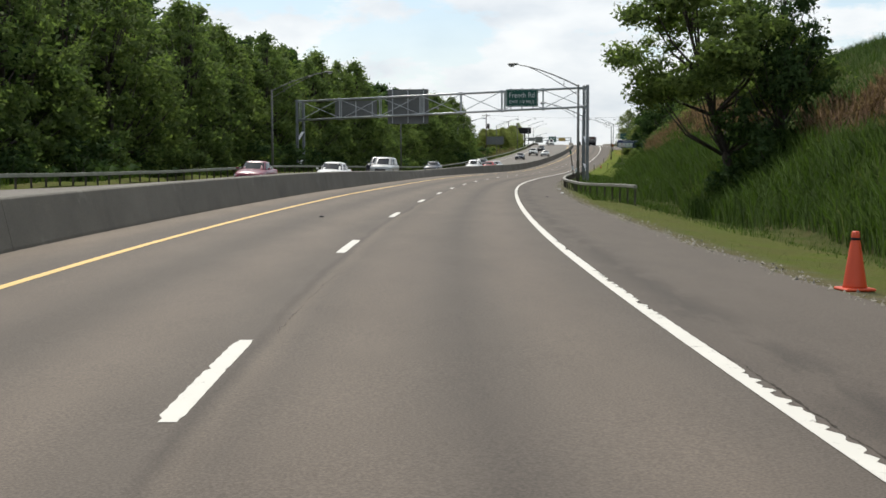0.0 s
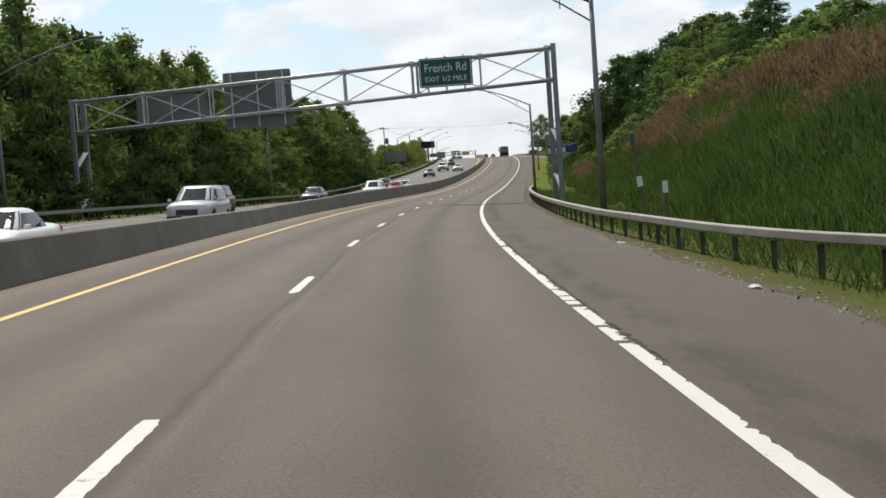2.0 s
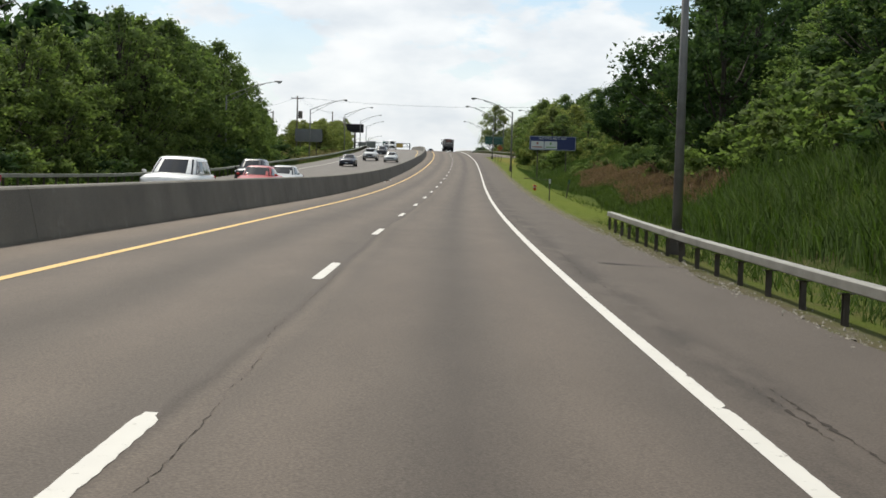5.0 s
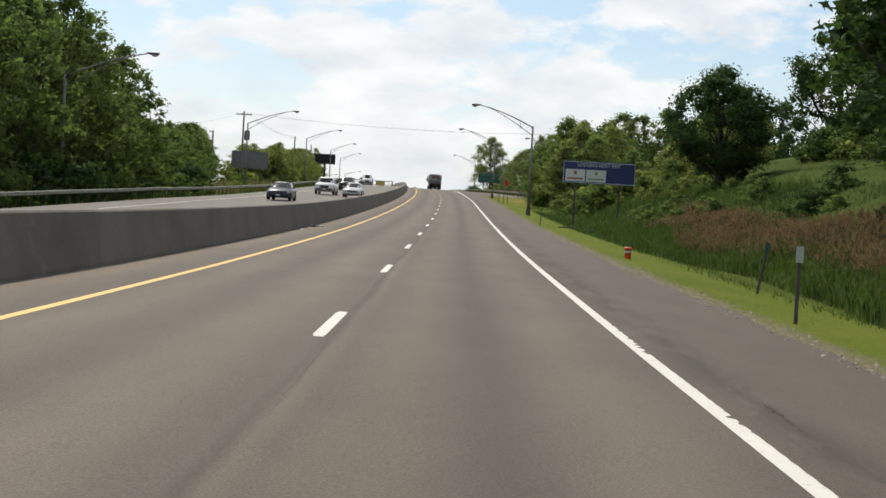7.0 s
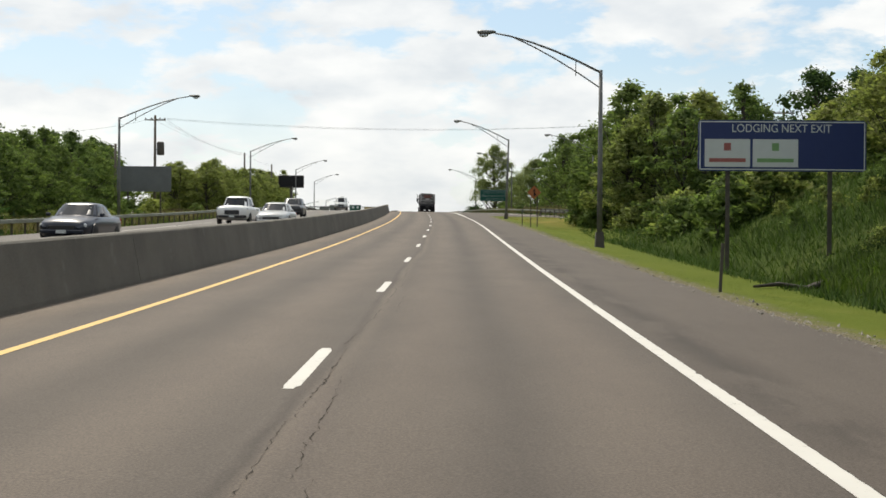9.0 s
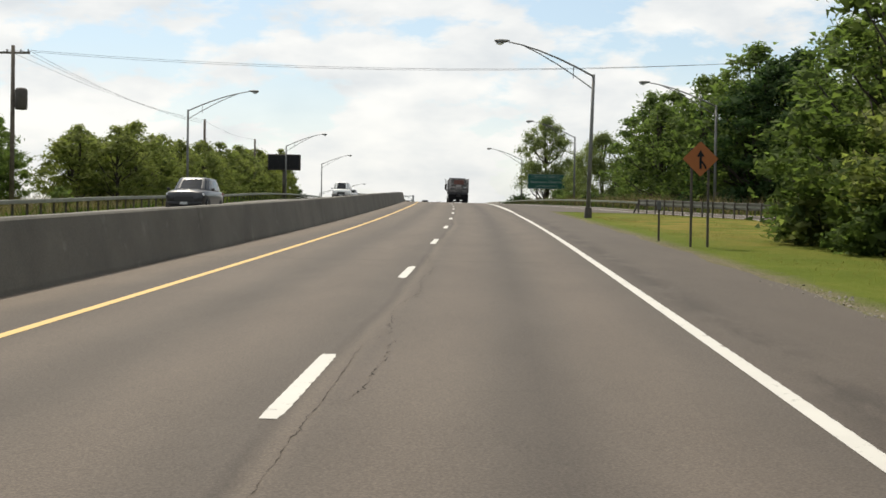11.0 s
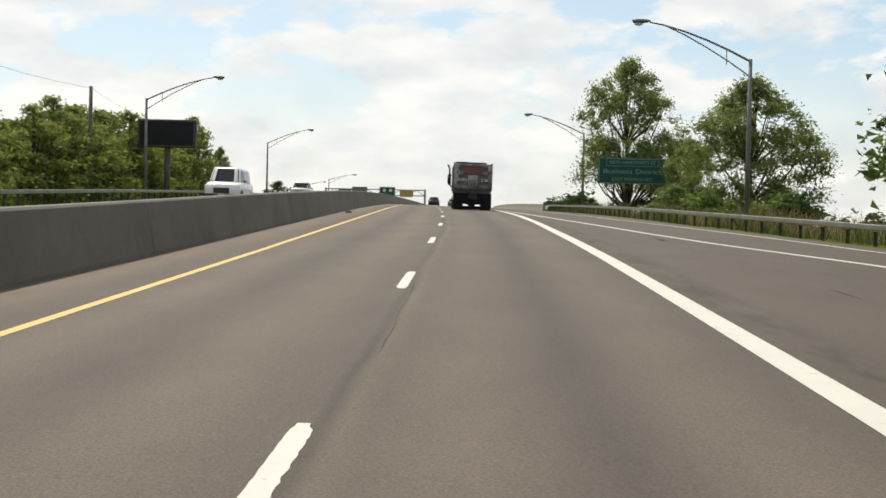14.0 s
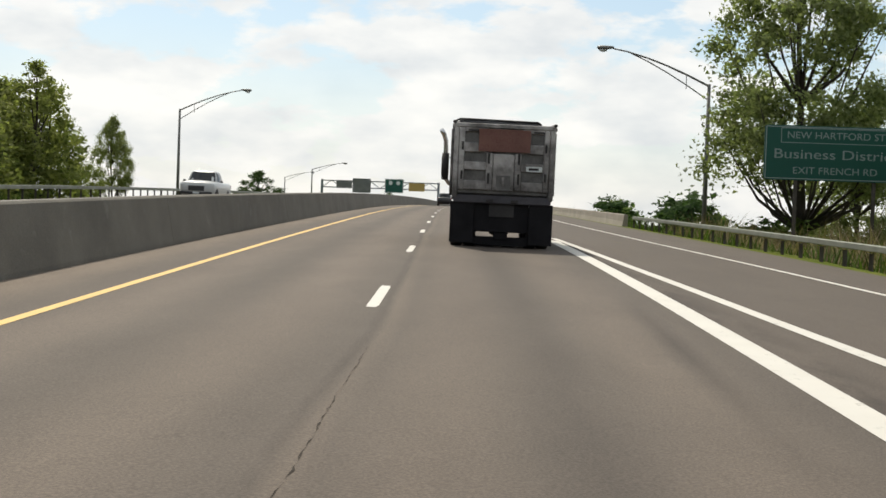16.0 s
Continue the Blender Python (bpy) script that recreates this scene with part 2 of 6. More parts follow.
def leaves(name, dark, light, thin=0.35, dry=None, scale=0.45, share=0.5, warm=0.45):
    """Leaf stuff: share is how much of the change in colour goes patch by patch, the rest leaf by leaf."""
    m = Nodes(name)
    r = m.n.new("ShaderNodeNewGeometry").outputs["Random Per Island"]
    o = m.n.new("ShaderNodeObjectInfo").outputs["Random"]
    c = m.ramp(m.math("ADD", m.math("MULTIPLY", r, 1 - share), m.math("MULTIPLY", m.noise(scale, 4.0), share)), [(0.2, dark), (0.7, light), (0.82, dry or light)])
    c = m.mix(m.math("MULTIPLY", o, warm), c, m.mix(1.0, c, (1.18, 1.06, 0.85), "MULTIPLY"))
    m.done(c, 0.75, 0.0, 0.05)
    t = m.n.new("ShaderNodeBsdfTranslucent")
    m.l.new(m.mix(1.0, c, (1.15, 1.3, 0.75), "MULTIPLY"), t.inputs["Color"])
    s = m.n.new("ShaderNodeMixShader")
    s.inputs[0].default_value = thin
    m.l.new(m.b.outputs[0], s.inputs[1])
    m.l.new(t.outputs[0], s.inputs[2])
    m.l.new(s.outputs[0], m.n["Material Output"].inputs[0])
    return m.mat


def plain(name, color, rough=0.5, metal=0.0, spec=0.5, coat=0.0):
    m = Nodes(name)
    m.b.inputs["Coat Weight"].default_value = coat
    c = m.mix(m.math("MULTIPLY", m.noise(5.0, 4.0), 0.5), color, tuple(x * 0.75 for x in color))
    return m.done(c, rough, metal, spec)


def ground_stuff(name):
    """Mown grass with dry patches, and gravel along the road's edge."""
    m = Nodes(name)
    uv = m.coords("UV")
    big, mid, fine = m.noise(0.25, 5.0), m.noise(1.8, 6.0, None, 0.65), m.noise(28.0, 4.0, None, 0.7)
    c = m.ramp(m.math("ADD", m.math("MULTIPLY", big, 0.5), m.math("MULTIPLY", mid, 0.5)), [(0.3, (0.05, 0.08, 0.012)), (0.52, (0.095, 0.12, 0.02)), (0.7, (0.17, 0.155, 0.04))])
    c = m.mix(0.45, c, m.ramp(fine, [(0.3, (0.03, 0.05, 0.005)), (0.7, (0.18, 0.21, 0.025))]))
    sep = m.n.new("ShaderNodeSeparateXYZ")
    m.l.new(uv, sep.inputs[0])
    # darker, bluer ground from 9.6 m to the right, up to s 306
    bank_tone = m.math("MULTIPLY", m.math("MULTIPLY", m.math("SUBTRACT", sep.outputs[0], 9.6), 0.5, True), m.math("MULTIPLY", m.math("SUBTRACT", 306.0, sep.outputs[1]), 0.1, True))
    c = m.mix(m.math("MULTIPLY", bank_tone, 0.8), c, m.mix(1.0, c, (0.34, 0.44, 0.6), "MULTIPLY"))
    edge = m.math("ABSOLUTE", m.math("SUBTRACT", m.math("ADD", sep.outputs[0], m.math("MULTIPLY", m.math("SUBTRACT", mid, 0.5), 1.3)), 6.2))
    gravel = m.math("SUBTRACT", 1.0, m.math("MULTIPLY", edge, 1.7), True)
    c = m.mix(gravel, c, m.ramp(fine, [(0.3, (0.06, 0.052, 0.038)), (0.7, (0.24, 0.205, 0.135))]))
    dry = m.math("MULTIPLY", m.math("SUBTRACT", 1.0, m.math("MULTIPLY", m.math("ABSOLUTE", m.math("SUBTRACT", sep.outputs[1], 335.0)), 0.03), True), m.ramp(m.noise(0.6, 5.0), [(0.4, (0, 0, 0)), (0.62, (1, 1, 1))]))
    dry = m.math("MULTIPLY", dry, m.math("MULTIPLY", m.math("SUBTRACT", 45.0, sep.outputs[0]), 0.1, True))
    dry = m.math("MULTIPLY", dry, m.math("MULTIPLY", m.math("SUBTRACT", sep.outputs[0], 7.0), 0.6, True))
    c = m.mix(m.math("MULTIPLY", dry, 0.75), c, (0.25, 0.165, 0.05))
    c = m.mix(m.math("MULTIPLY", m.math("SUBTRACT", 185.0, sep.outputs[1]), 0.03, True), c, m.mix(1.0, c, (0.72, 0.74, 0.8), "MULTIPLY"))
    early = m.math("MULTIPLY", m.math("MULTIPLY", m.math("SUBTRACT", 178.0, sep.outputs[1]), 0.1, True), m.ramp(m.noise(0.9, 5.0), [(0.35, (0, 0, 0)), (0.65, (1, 1, 1))]))
    c = m.mix(m.math("MULTIPLY", early, 0.65), c, m.ramp(fine, [(0.3, (0.04, 0.035, 0.015)), (0.7, (0.12, 0.1, 0.045))]))
    m.bump(fine, 0.6, 0.05)
    return m.done(c, 0.95, 0.0, 0.05)


M_ROAD = asphalt("asphalt", (0.071, 0.0585, 0.048), (0.104, 0.0855, 0.0695))
M_ROAD2 = asphalt("pale_asphalt", (0.125, 0.113, 0.1), (0.18, 0.165, 0.147), False)
M_SHOULDER = asphalt("shoulder_asphalt", (0.069, 0.0556, 0.0445), (0.101, 0.0815, 0.065), False)
M_WHITE = paint("white_paint", (0.57, 0.55, 0.5), (0.1, 0.09, 0.08), 0.47)
M_YELLOW = paint("yellow_paint", (0.67, 0.43, 0.12), (0.1, 0.09, 0.08), 0.4)
M_CRACK = mottled("crack_filler", (0.03, 0.026, 0.022), (0.06, 0.051, 0.043), 3.0, 0.95, 0, 40.0, 0.15, 0.1)
M_CONCRETE = Nodes("concrete")
stain, blot, pores = M_CONCRETE.noise(0.5, 6.0, None, 0.62), M_CONCRETE.noise(1.7, 5.0, None, 0.6), M_CONCRETE.noise(35.0, 3.0)
face = M_CONCRETE.ramp(stain, [(0.3, (0.086, 0.08, 0.065)), (0.7, (0.165, 0.153, 0.126))])
face = M_CONCRETE.mix(M_CONCRETE.ramp(blot, [(0.62, (0, 0, 0)), (0.78, (0.6, 0.6, 0.6))]), face, (0.28, 0.265, 0.235))
face = M_CONCRETE.mix(0.25, face, M_CONCRETE.ramp(pores, [(0.3, (0.06, 0.054, 0.045)), (0.7, (0.2, 0.18, 0.15))]))
M_CONCRETE.bump(pores, 0.25, 0.02)
M_CONCRETE = M_CONCRETE.done(face, 0.9)
M_GROUND = ground_stuff("grass")
M_PARAPET = mottled("pale_concrete", (0.2, 0.175, 0.135), (0.32, 0.285, 0.23), 0.8, 0.9, 0, 35.0, 0.25)
M_STEEL = mottled("galvanised_steel", (0.32, 0.34, 0.35), (0.52, 0.54, 0.55), 2.5, 0.45, 0.7, 60.0, 0.05)
M_POST = mottled("post_steel", (0.045, 0.04, 0.035), (0.1, 0.085, 0.07), 3.0, 0.7, 0.3, 50.0, 0.1)
M_RAIL = mottled("rail_steel", (0.16, 0.155, 0.135), (0.3, 0.29, 0.255), 1.5, 0.6, 0.2, 50.0, 0.06)
M_RUSTY = mottled("old_rail_steel", (0.12, 0.13, 0.1), (0.24, 0.25, 0.2), 1.5, 0.6, 0.3, 50.0, 0.06)
M_OLDRAIL = mottled("dark_rail_steel", (0.06, 0.057, 0.048), (0.13, 0.125, 0.105), 1.5, 0.7, 0.2, 50.0, 0.06)
M_WOOD = mottled("pole_wood", (0.06, 0.05, 0.04), (0.16, 0.13, 0.1), 3.0, 0.9, 0, 30.0, 0.4)
M_BARK = mottled("bark", (0.022, 0.018, 0.014), (0.07, 0.057, 0.045), 4.0, 0.95, 0, 30.0, 0.6)
M_LEAF = leaves("leaves", (0.056, 0.087, 0.034), (0.16, 0.212, 0.076), 0.5, None, 0.3, 0.6)
M_LEAF2 = leaves("light_leaves", (0.095, 0.12, 0.046), (0.25, 0.275, 0.105), 0.5, None, 0.35, 0.5)
M_LEAF4 = leaves("pale_leaves", (0.1, 0.125, 0.055), (0.25, 0.275, 0.13), 0.5)
M_LEAF3 = leaves("dark_leaves", (0.022, 0.044, 0.02), (0.064, 0.105, 0.04), 0.37)
M_REED = leaves("reed_green", (0.017, 0.032, 0.008), (0.062, 0.1, 0.022), 0.36, (0.115, 0.11, 0.045), 0.22, 0.62)
M_HILL = leaves("hill_grass", (0.016, 0.036, 0.009), (0.055, 0.092, 0.022), 0.3, None, 0.2, 0.6)
M_PLUME = leaves("reed_brown", (0.058, 0.038, 0.028), (0.13, 0.085, 0.06), 0.35, (0.07, 0.08, 0.03), 0.3, 0.6)
M_HEAD = leaves("reed_plume", (0.105, 0.068, 0.046), (0.21, 0.14, 0.095), 0.4, None, 0.3, 0.6, 0.1)
M_OCHRE = leaves("ochre_grass", (0.09, 0.072, 0.02), (0.21, 0.155, 0.045), 0.3, (0.1, 0.12, 0.03), 0.35, 0.6)
M_STRAW = leaves("dry_weeds", (0.07, 0.06, 0.035), (0.2, 0.165, 0.1), 0.3, (0.1, 0.13, 0.04), 0.5, 0.5)
M_GREEN = plain("sign_green", (0.005, 0.068, 0.05), 0.5, 0.0, 0.35)
M_BLUE = plain("sign_blue", (0.008, 0.022, 0.11), 0.45)
M_LETTER = plain("sign_white", (0.52, 0.55, 0.55), 0.5)
# sign white with the shade of a backlit board put into its colour
M_DIMMED = plain("dimmed_sign_white", (0.2, 0.255, 0.245), 0.6)
M_SIGNBACK = mottled("sign_back", (0.1, 0.105, 0.105), (0.16, 0.165, 0.165), 1.0, 0.6, 0.4, 40.0, 0.03)
M_BLACK = plain("black_plastic", (0.009, 0.009, 0.011), 0.6, 0.0, 0.25)
M_LAMP = mottled("lamp_steel", (0.1, 0.1, 0.095), (0.19, 0.19, 0.18), 2.0, 0.6, 0.35, 50.0, 0.08)
M_ORANGE = plain("orange_plastic", (0.55, 0.06, 0.012), 0.5)


# ---- builders ----
class Shape:
    """Vertices and faces that become one mesh."""

    def __init__(self):
        self.v, self.f, self.m = [], [], []

    def add(self, v, f, slot=0):
        k = len(self.v)
        self.v += [tuple(p) for p in v]
        self.f += [tuple(i + k for i in q) for q in f]
        self.m += [slot] * len(f)
        return self

    def box(self, x0, x1, y0, y1, z0, z1, m=None, slot=0, bevel=0.0):
        c = bevel
        if c > 0:
            v = []
            for z, i in ((z0, c), (z0 + c, 0), (z1 - c, 0), (z1, c)):
                for x, y in ((x0 + i, y0 + c), (x0 + c, y0 + i), (x1 - c, y0 + i), (x1 - i, y0 + c), (x1 - i, y1 - c), (x1 - c, y1 - i), (x0 + c, y1 - i), (x0 + i, y1 - c)):
                    v.append(Vector((x, y, z)))
            f = [tuple(range(7, -1, -1)), tuple(range(24, 32))]
            f += [(8 * k + i, 8 * k + (i + 1) % 8, 8 * k + 8 + (i + 1) % 8, 8 * k + 8 + i) for k in range(3) for i in range(8)]
        else:
            v = [Vector((x, y, z)) for z in (z0, z1) for y in (y0, y1) for x in (x0, x1)]
            f = [(0, 2, 3, 1), (4, 5, 7, 6), (0, 1, 5, 4), (2, 6, 7, 3), (0, 4, 6, 2), (1, 3, 7, 5)]
        return self.add([m @ p for p in v] if m else v, f, slot)

    def tube(self, pts, r, n=8, slot=0, caps=True):
        """A round bar through points; r is one radius or one for each point."""
        pts = [Vector(p) for p in pts]
        rs = r if isinstance(r, (list, tuple)) else [r] * len(pts)
        v, f = [], []
        for i, p in enumerate(pts):
            way = (pts[min(i + 1, len(pts) - 1)] - pts[max(i - 1, 0)]).normalized()
            a = way.cross(Vector((0, 0, 1)) if abs(way.z) < 0.9 else Vector((1, 0, 0))).normalized()
            b = way.cross(a)
            v += [p + (a * math.cos(q) + b * math.sin(q)) * rs[i] for q in (2 * math.pi * k / n for k in range(n))]
        for i in range(len(pts) - 1):
            f += [(i * n + k, i * n + (k + 1) % n, (i + 1) * n + (k + 1) % n, (i + 1) * n + k) for k in range(n)]
        if caps:
            f += [tuple(range(n - 1, -1, -1)), tuple(range((len(pts) - 1) * n, len(pts) * n))]
        return self.add(v, f, slot)

    def lathe(self, prof, n=16, m=None, slot=0):
        """Turned round z: prof is rows of radius, height."""
        v, f = [], []
        for r, z in prof:
            v += [Vector((r * math.cos(2 * math.pi * k / n), r * math.sin(2 * math.pi * k / n), z)) for k in range(n)]
        for i in range(len(prof) - 1):
            f += [(i * n + k, i * n + (k + 1) % n, (i + 1) * n + (k + 1) % n, (i + 1) * n + k) for k in range(n)]
        f += [tuple(range(n - 1, -1, -1)), tuple(range((len(prof) - 1) * n, len(prof) * n))]
        return self.add([m @ p for p in v] if m else v, f, slot)

    def loft(self, rings, slot=0, caps=True, close=True):
        n, v, f = len(rings[0]), [], []
        for r in rings:
            v += r
        for i in range(len(rings) - 1):
            f += [(i * n + k, i * n + (k + 1) % n, (i + 1) * n + (k + 1) % n, (i + 1) * n + k) for k in range(n if close else n - 1)]
        if caps:
            f += [tuple(range(n - 1, -1, -1)), tuple(range((len(rings) - 1) * n, len(rings) * n))]
        return self.add(v, f, slot)

    def mesh(self, name, *mats, smooth=False):
        me = bpy.data.meshes.new(name)
        me.from_pydata(self.v, [], self.f)
        for q in mats:
            me.materials.append(q)
        if len(mats) > 1:
            me.polygons.foreach_set("material_index", self.m)
        if smooth:
            me.shade_smooth()
        me.update()
        return me


def part(name, shape, mats, parent, label="", smooth=False, m=None):
    """One mesh object under a thing or a part."""
    mats = mats if isinstance(mats, (list, tuple)) else [mats]
    ob = new(name, shape.mesh(name, *mats, smooth=smooth))
    ob.parent = parent
    if m:
        ob.matrix_basis = m
    return tagged(ob, label)


def thing(name, m, label, category, group="", kind=""):
    ob = new(name)
    ob.matrix_basis = m
    ob.empty_display_size = 0.3
    return tagged(ob, label, category, group, kind)


def raw(name, v, f, mat, uv=None, smooth=False, normals=None):
    me = bpy.data.meshes.new(name)
    v, f = np.asarray(v, np.float32), np.asarray(f, np.int32)
    me.vertices.add(len(v))
    me.vertices.foreach_set("co", v.ravel())
    me.loops.add(f.size)
    me.loops.foreach_set("vertex_index", f.ravel())
    me.polygons.add(len(f))
    me.polygons.foreach_set("loop_start", np.arange(0, f.size, f.shape[1]))
    me.materials.append(mat)
    me.update(calc_edges=True)
    if uv is not None:
        me.uv_layers.new(name="UVMap").data.foreach_set("uv", np.asarray(uv, np.float32)[f.ravel()].ravel())
    if smooth or normals is not None:
        me.shade_smooth()
    if normals is not None:
        me.normals_split_custom_set_from_vertices(normals)
    return me


def sheet(name, ss, left, right, across, z, mat, label, category, kind="structure"):
    """A strip of ground between two edges (functions of s), z a function of s, d."""
    ss = np.asarray(ss, float)
    u = np.linspace(0, 1, across + 1)
    S = np.repeat(ss[:, None], across + 1, 1)
    lo, hi = np.array([left(s) for s in ss]), np.array([right(s) for s in ss])
    Dd = lo[:, None] * (1 - u) + hi[:, None] * u
    Z = z(S, Dd)
    v = many(S.ravel(), Dd.ravel(), np.broadcast_to(Z, S.shape).ravel())
    n = across + 1
    i, j = np.meshgrid(np.arange(len(ss) - 1), np.arange(across), indexing="ij")
    a = (i * n + j).ravel()
    f = np.stack([a, a + 1, a + n + 1, a + n], -1)
    ob = new(name, raw(name, v, f, mat, np.stack([Dd.ravel(), S.ravel()], -1), True))
    return tagged(ob, label, category, "", kind)


def smooth(a, b, x):
    t = np.clip((np.asarray(x, float) - a) / (b - a), 0, 1)
    return t * t * (3 - 2 * t)


RAMP_S = [290, 300, 330, 345, 355, 370, 380, 397, 407, 420, 450, 500, 900]
RAMP_R = [48, 42, 28.5, 22, 18, 13.4, 11.6, 10.2, 9.7, 9.6, 9.6, 9.4, 9.4]
ISLE_S = [290, 300, 330, 345, 355.5, 357.5, 359]
ISLE_R = [41, 36.2, 21.2, 15.6, 11.9, 9.0, 6.3]


def ground_z(s, d):
    """Height of the ground against the road's own surface."""
    s, d = np.asarray(s, float), np.asarray(d, float)
    hill = smooth(-120, -60, s) * (1 - smooth(283, 312, s))
    z = -0.04 - 0.16 * smooth(6.4, 8.6, d) - 0.4 * smooth(8.6, 11.0, d) * hill + 0.13 * smooth(296, 306, s) * smooth(6.4, 8.6, d)
    z = z - 0.12 * smooth(5.7, 5.3, d) - 0.5 * smooth(-4.4, -6, d) * smooth(-18.9, -18.0, d)
    ramp = smooth(2.2, 3.6, d - np.interp(s, ISLE_S, ISLE_R)) * smooth(0.8, 0.2, d - np.interp(s, RAMP_S, RAMP_R)) * smooth(288, 294, s)
    z = z - 0.12 * ramp
    steep = 0.78 - 0.2 * smooth(150, 200, s)
    rise = np.maximum(0, d - 11.6) * steep
    bank = 14.0 * np.tanh(1.1 * rise / 14.0) * (1 - smooth(165, 205, s)) + 10.5 * (1 - np.exp(-rise / 10.5)) * smooth(165, 205, s)
    z = z + hill * bank * (0.86 + 0.14 * smooth(52, 92, s))
    edge = np.interp(s, RAMP_S, RAMP_R)
    z = z - smooth(345, 440, s) * np.clip((d - edge - 0.8) * 0.33, 0, 5.0)
    z = z - 0.35 * smooth(-18.7, -21.5, d)
    z = z - smooth(360, 450, s) * np.clip((-d - 21.0) * 0.3, 0, 3.0)
    level = smooth(296, 304, s) * smooth(5.5, 6.2, d) * smooth(1.6, 0.6, d - edge)
    inside = smooth(2.2, 3.6, d - np.interp(s, ISLE_S, ISLE_R)) * smooth(-0.8, -2.0, d - edge)
    z = z * (1 - level) + level * (-0.02 - 0.07 * inside)
    far = smooth(60, 300, np.abs(d))
    bumps = 0.12 * np.sin(s * 0.31 + d * 0.8) * np.sin(s * 0.17 - d * 0.43) * smooth(8.5, 12, np.abs(d - 0.0))
    return z * (1 - 0.5 * far) + np.where(np.abs(d) > 9, bumps, 0) * (1 - level)


def on(s, d):
    return at(s, d, float(ground_z(s, d)))


def opp_z(s, d):
    return np.interp(s, [0, 60, 110, 160, 240, 300, 420, 520], [-0.25, -0.35, -0.15, -0.2, 0.1, 0.1, 0.05, 0.1]) * smooth(-5.2, -8, d) - 0.012 * np.maximum(0, -d - 6)


# ---- ground and road ----
gs = np.concatenate([np.arange(-60, 560, 3.0), np.arange(560, 1300, 12.0)])
gd = np.concatenate([-np.geomspace(420, 24, 16), np.arange(-22.5, -4.5, 1.5), [-4, 0, 4, 5.4, 5.9, 6.4], np.arange(7, 26, 0.75), np.geomspace(27, 420, 20)])
S, Dd = np.meshgrid(gs, gd, indexing="ij")
v = many(S.ravel(), Dd.ravel(), ground_z(S, Dd).ravel())
n = len(gd)
i, j = np.meshgrid(np.arange(len(gs) - 1), np.arange(n - 1), indexing="ij")
a = (i * n + j).ravel()
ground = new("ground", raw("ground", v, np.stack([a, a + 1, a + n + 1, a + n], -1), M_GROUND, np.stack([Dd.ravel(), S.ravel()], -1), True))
tagged(ground, "grassy verges, ditch and hillside along the highway", "ground", "", "structure")
flat = lambda h: (lambda s, d: np.zeros_like(d) + h)
rs = np.concatenate([np.arange(-60, 500, 3.0), np.arange(500, 1000, 6.0)])
sheet("road", rs, lambda s: -4.9, lambda s: 3.6, 10, flat(0.0), M_ROAD, "worn grey-brown asphalt carriageway with wheel tracks", "road")
ragged = lambda s: 6.02 + 0.1 * math.sin(s * 0.9) * math.sin(s * 0.23) + 0.07 * noise.noise((s * 0.7, 3.1, 0)) + 0.07 * noise.noise((s * 2.1, 8.3, 0))
sheet("shoulder", np.concatenate([np.arange(-60, 0, 3.0), np.arange(0, 357, 0.4), np.arange(357, 1000, 4.0)]), lambda s: 3.6, ragged, 3, flat(0.0), M_SHOULDER, "grey asphalt hard shoulder with crumbling edge", "shoulder")
sheet("road_opposite", rs, lambda s: -18.4, lambda s: -5.1, 10, opp_z, M_ROAD2, "pale asphalt carriageway of the oncoming traffic", "road")
rp = np.concatenate([np.arange(292, 354, 3.0), np.arange(354, 361, 0.5), np.arange(361, 460, 3.0), np.arange(460, 900, 10.0)])
sheet("ramp", rp, lambda s: float(np.interp(s, ISLE_S, ISLE_R)) if s < 359 else 6.0, lambda s: float(np.interp(s, RAMP_S, RAMP_R)), 6, flat(-0.004), M_SHOULDER, "asphalt slip road that joins the highway", "road")


def stripe(name, ss, dd, w, mat, label, lift=0.004):
    """A painted line; dd and w are functions of s, lift a height or a function."""
    high = lift if callable(lift) else flat(lift)
    return sheet(name, ss, lambda s: dd(s) - w(s) / 2, lambda s: dd(s) + w(s) / 2, 2, high, mat, label, "road marking")


near = np.arange(-30, 700, 2.0)
stripe("edge_line_yellow", near, lambda s: -3.17, lambda s: 0.13, M_YELLOW, "solid yellow line painted beside the median barrier")


def chipped(s):
    """How much of the edge line's outer side has broken away."""
    q = 0.7 * noise.noise((s * 0.9, 0.7, 0)) + 0.9 * noise.noise((s * 7.3, 4.2, 0))
    return float(np.clip((q - np.interp(s, [4, 8, 26, 46, 62, 79, 98, 150, 170, 186, 200, 296, 306, 330, 350], [0.3, 0.16, 0.16, 0.3, 0.15, -0.05, 0.6, 0.5, 0.3, 0.3, 0.6, 0.6, 0.25, 0.2, 0.3])) * 0.16, 0, 0.06)) + 0.003 * math.sin(s * 19.0)


for s0, s1 in ((-20, 61.25), (61.45, 62.5), (62.65, 64.45), (64.75, 65.2), (65.28, 65.8), (65.88, 66.75), (66.85, 77.4), (77.85, 356)):
    stripe("edge_line_white", np.arange(s0, s1, 0.06), lambda s: 3.5 - chipped(s) / 2, lambda s: 0.15 - chipped(s), M_WHITE, "worn solid white line along the shoulder")
stripe("gore_line_white", near[(near > 353) & (near < 446)], lambda s: float(np.interp(s, [395, 405, 415, 431, 446], [3.51, 3.6, 3.7, 3.82, 3.9])), lambda s: float(np.interp(s, [353, 362, 446], [0.18, 0.29, 0.3])), M_WHITE, "broad white line beside the joining slip road")
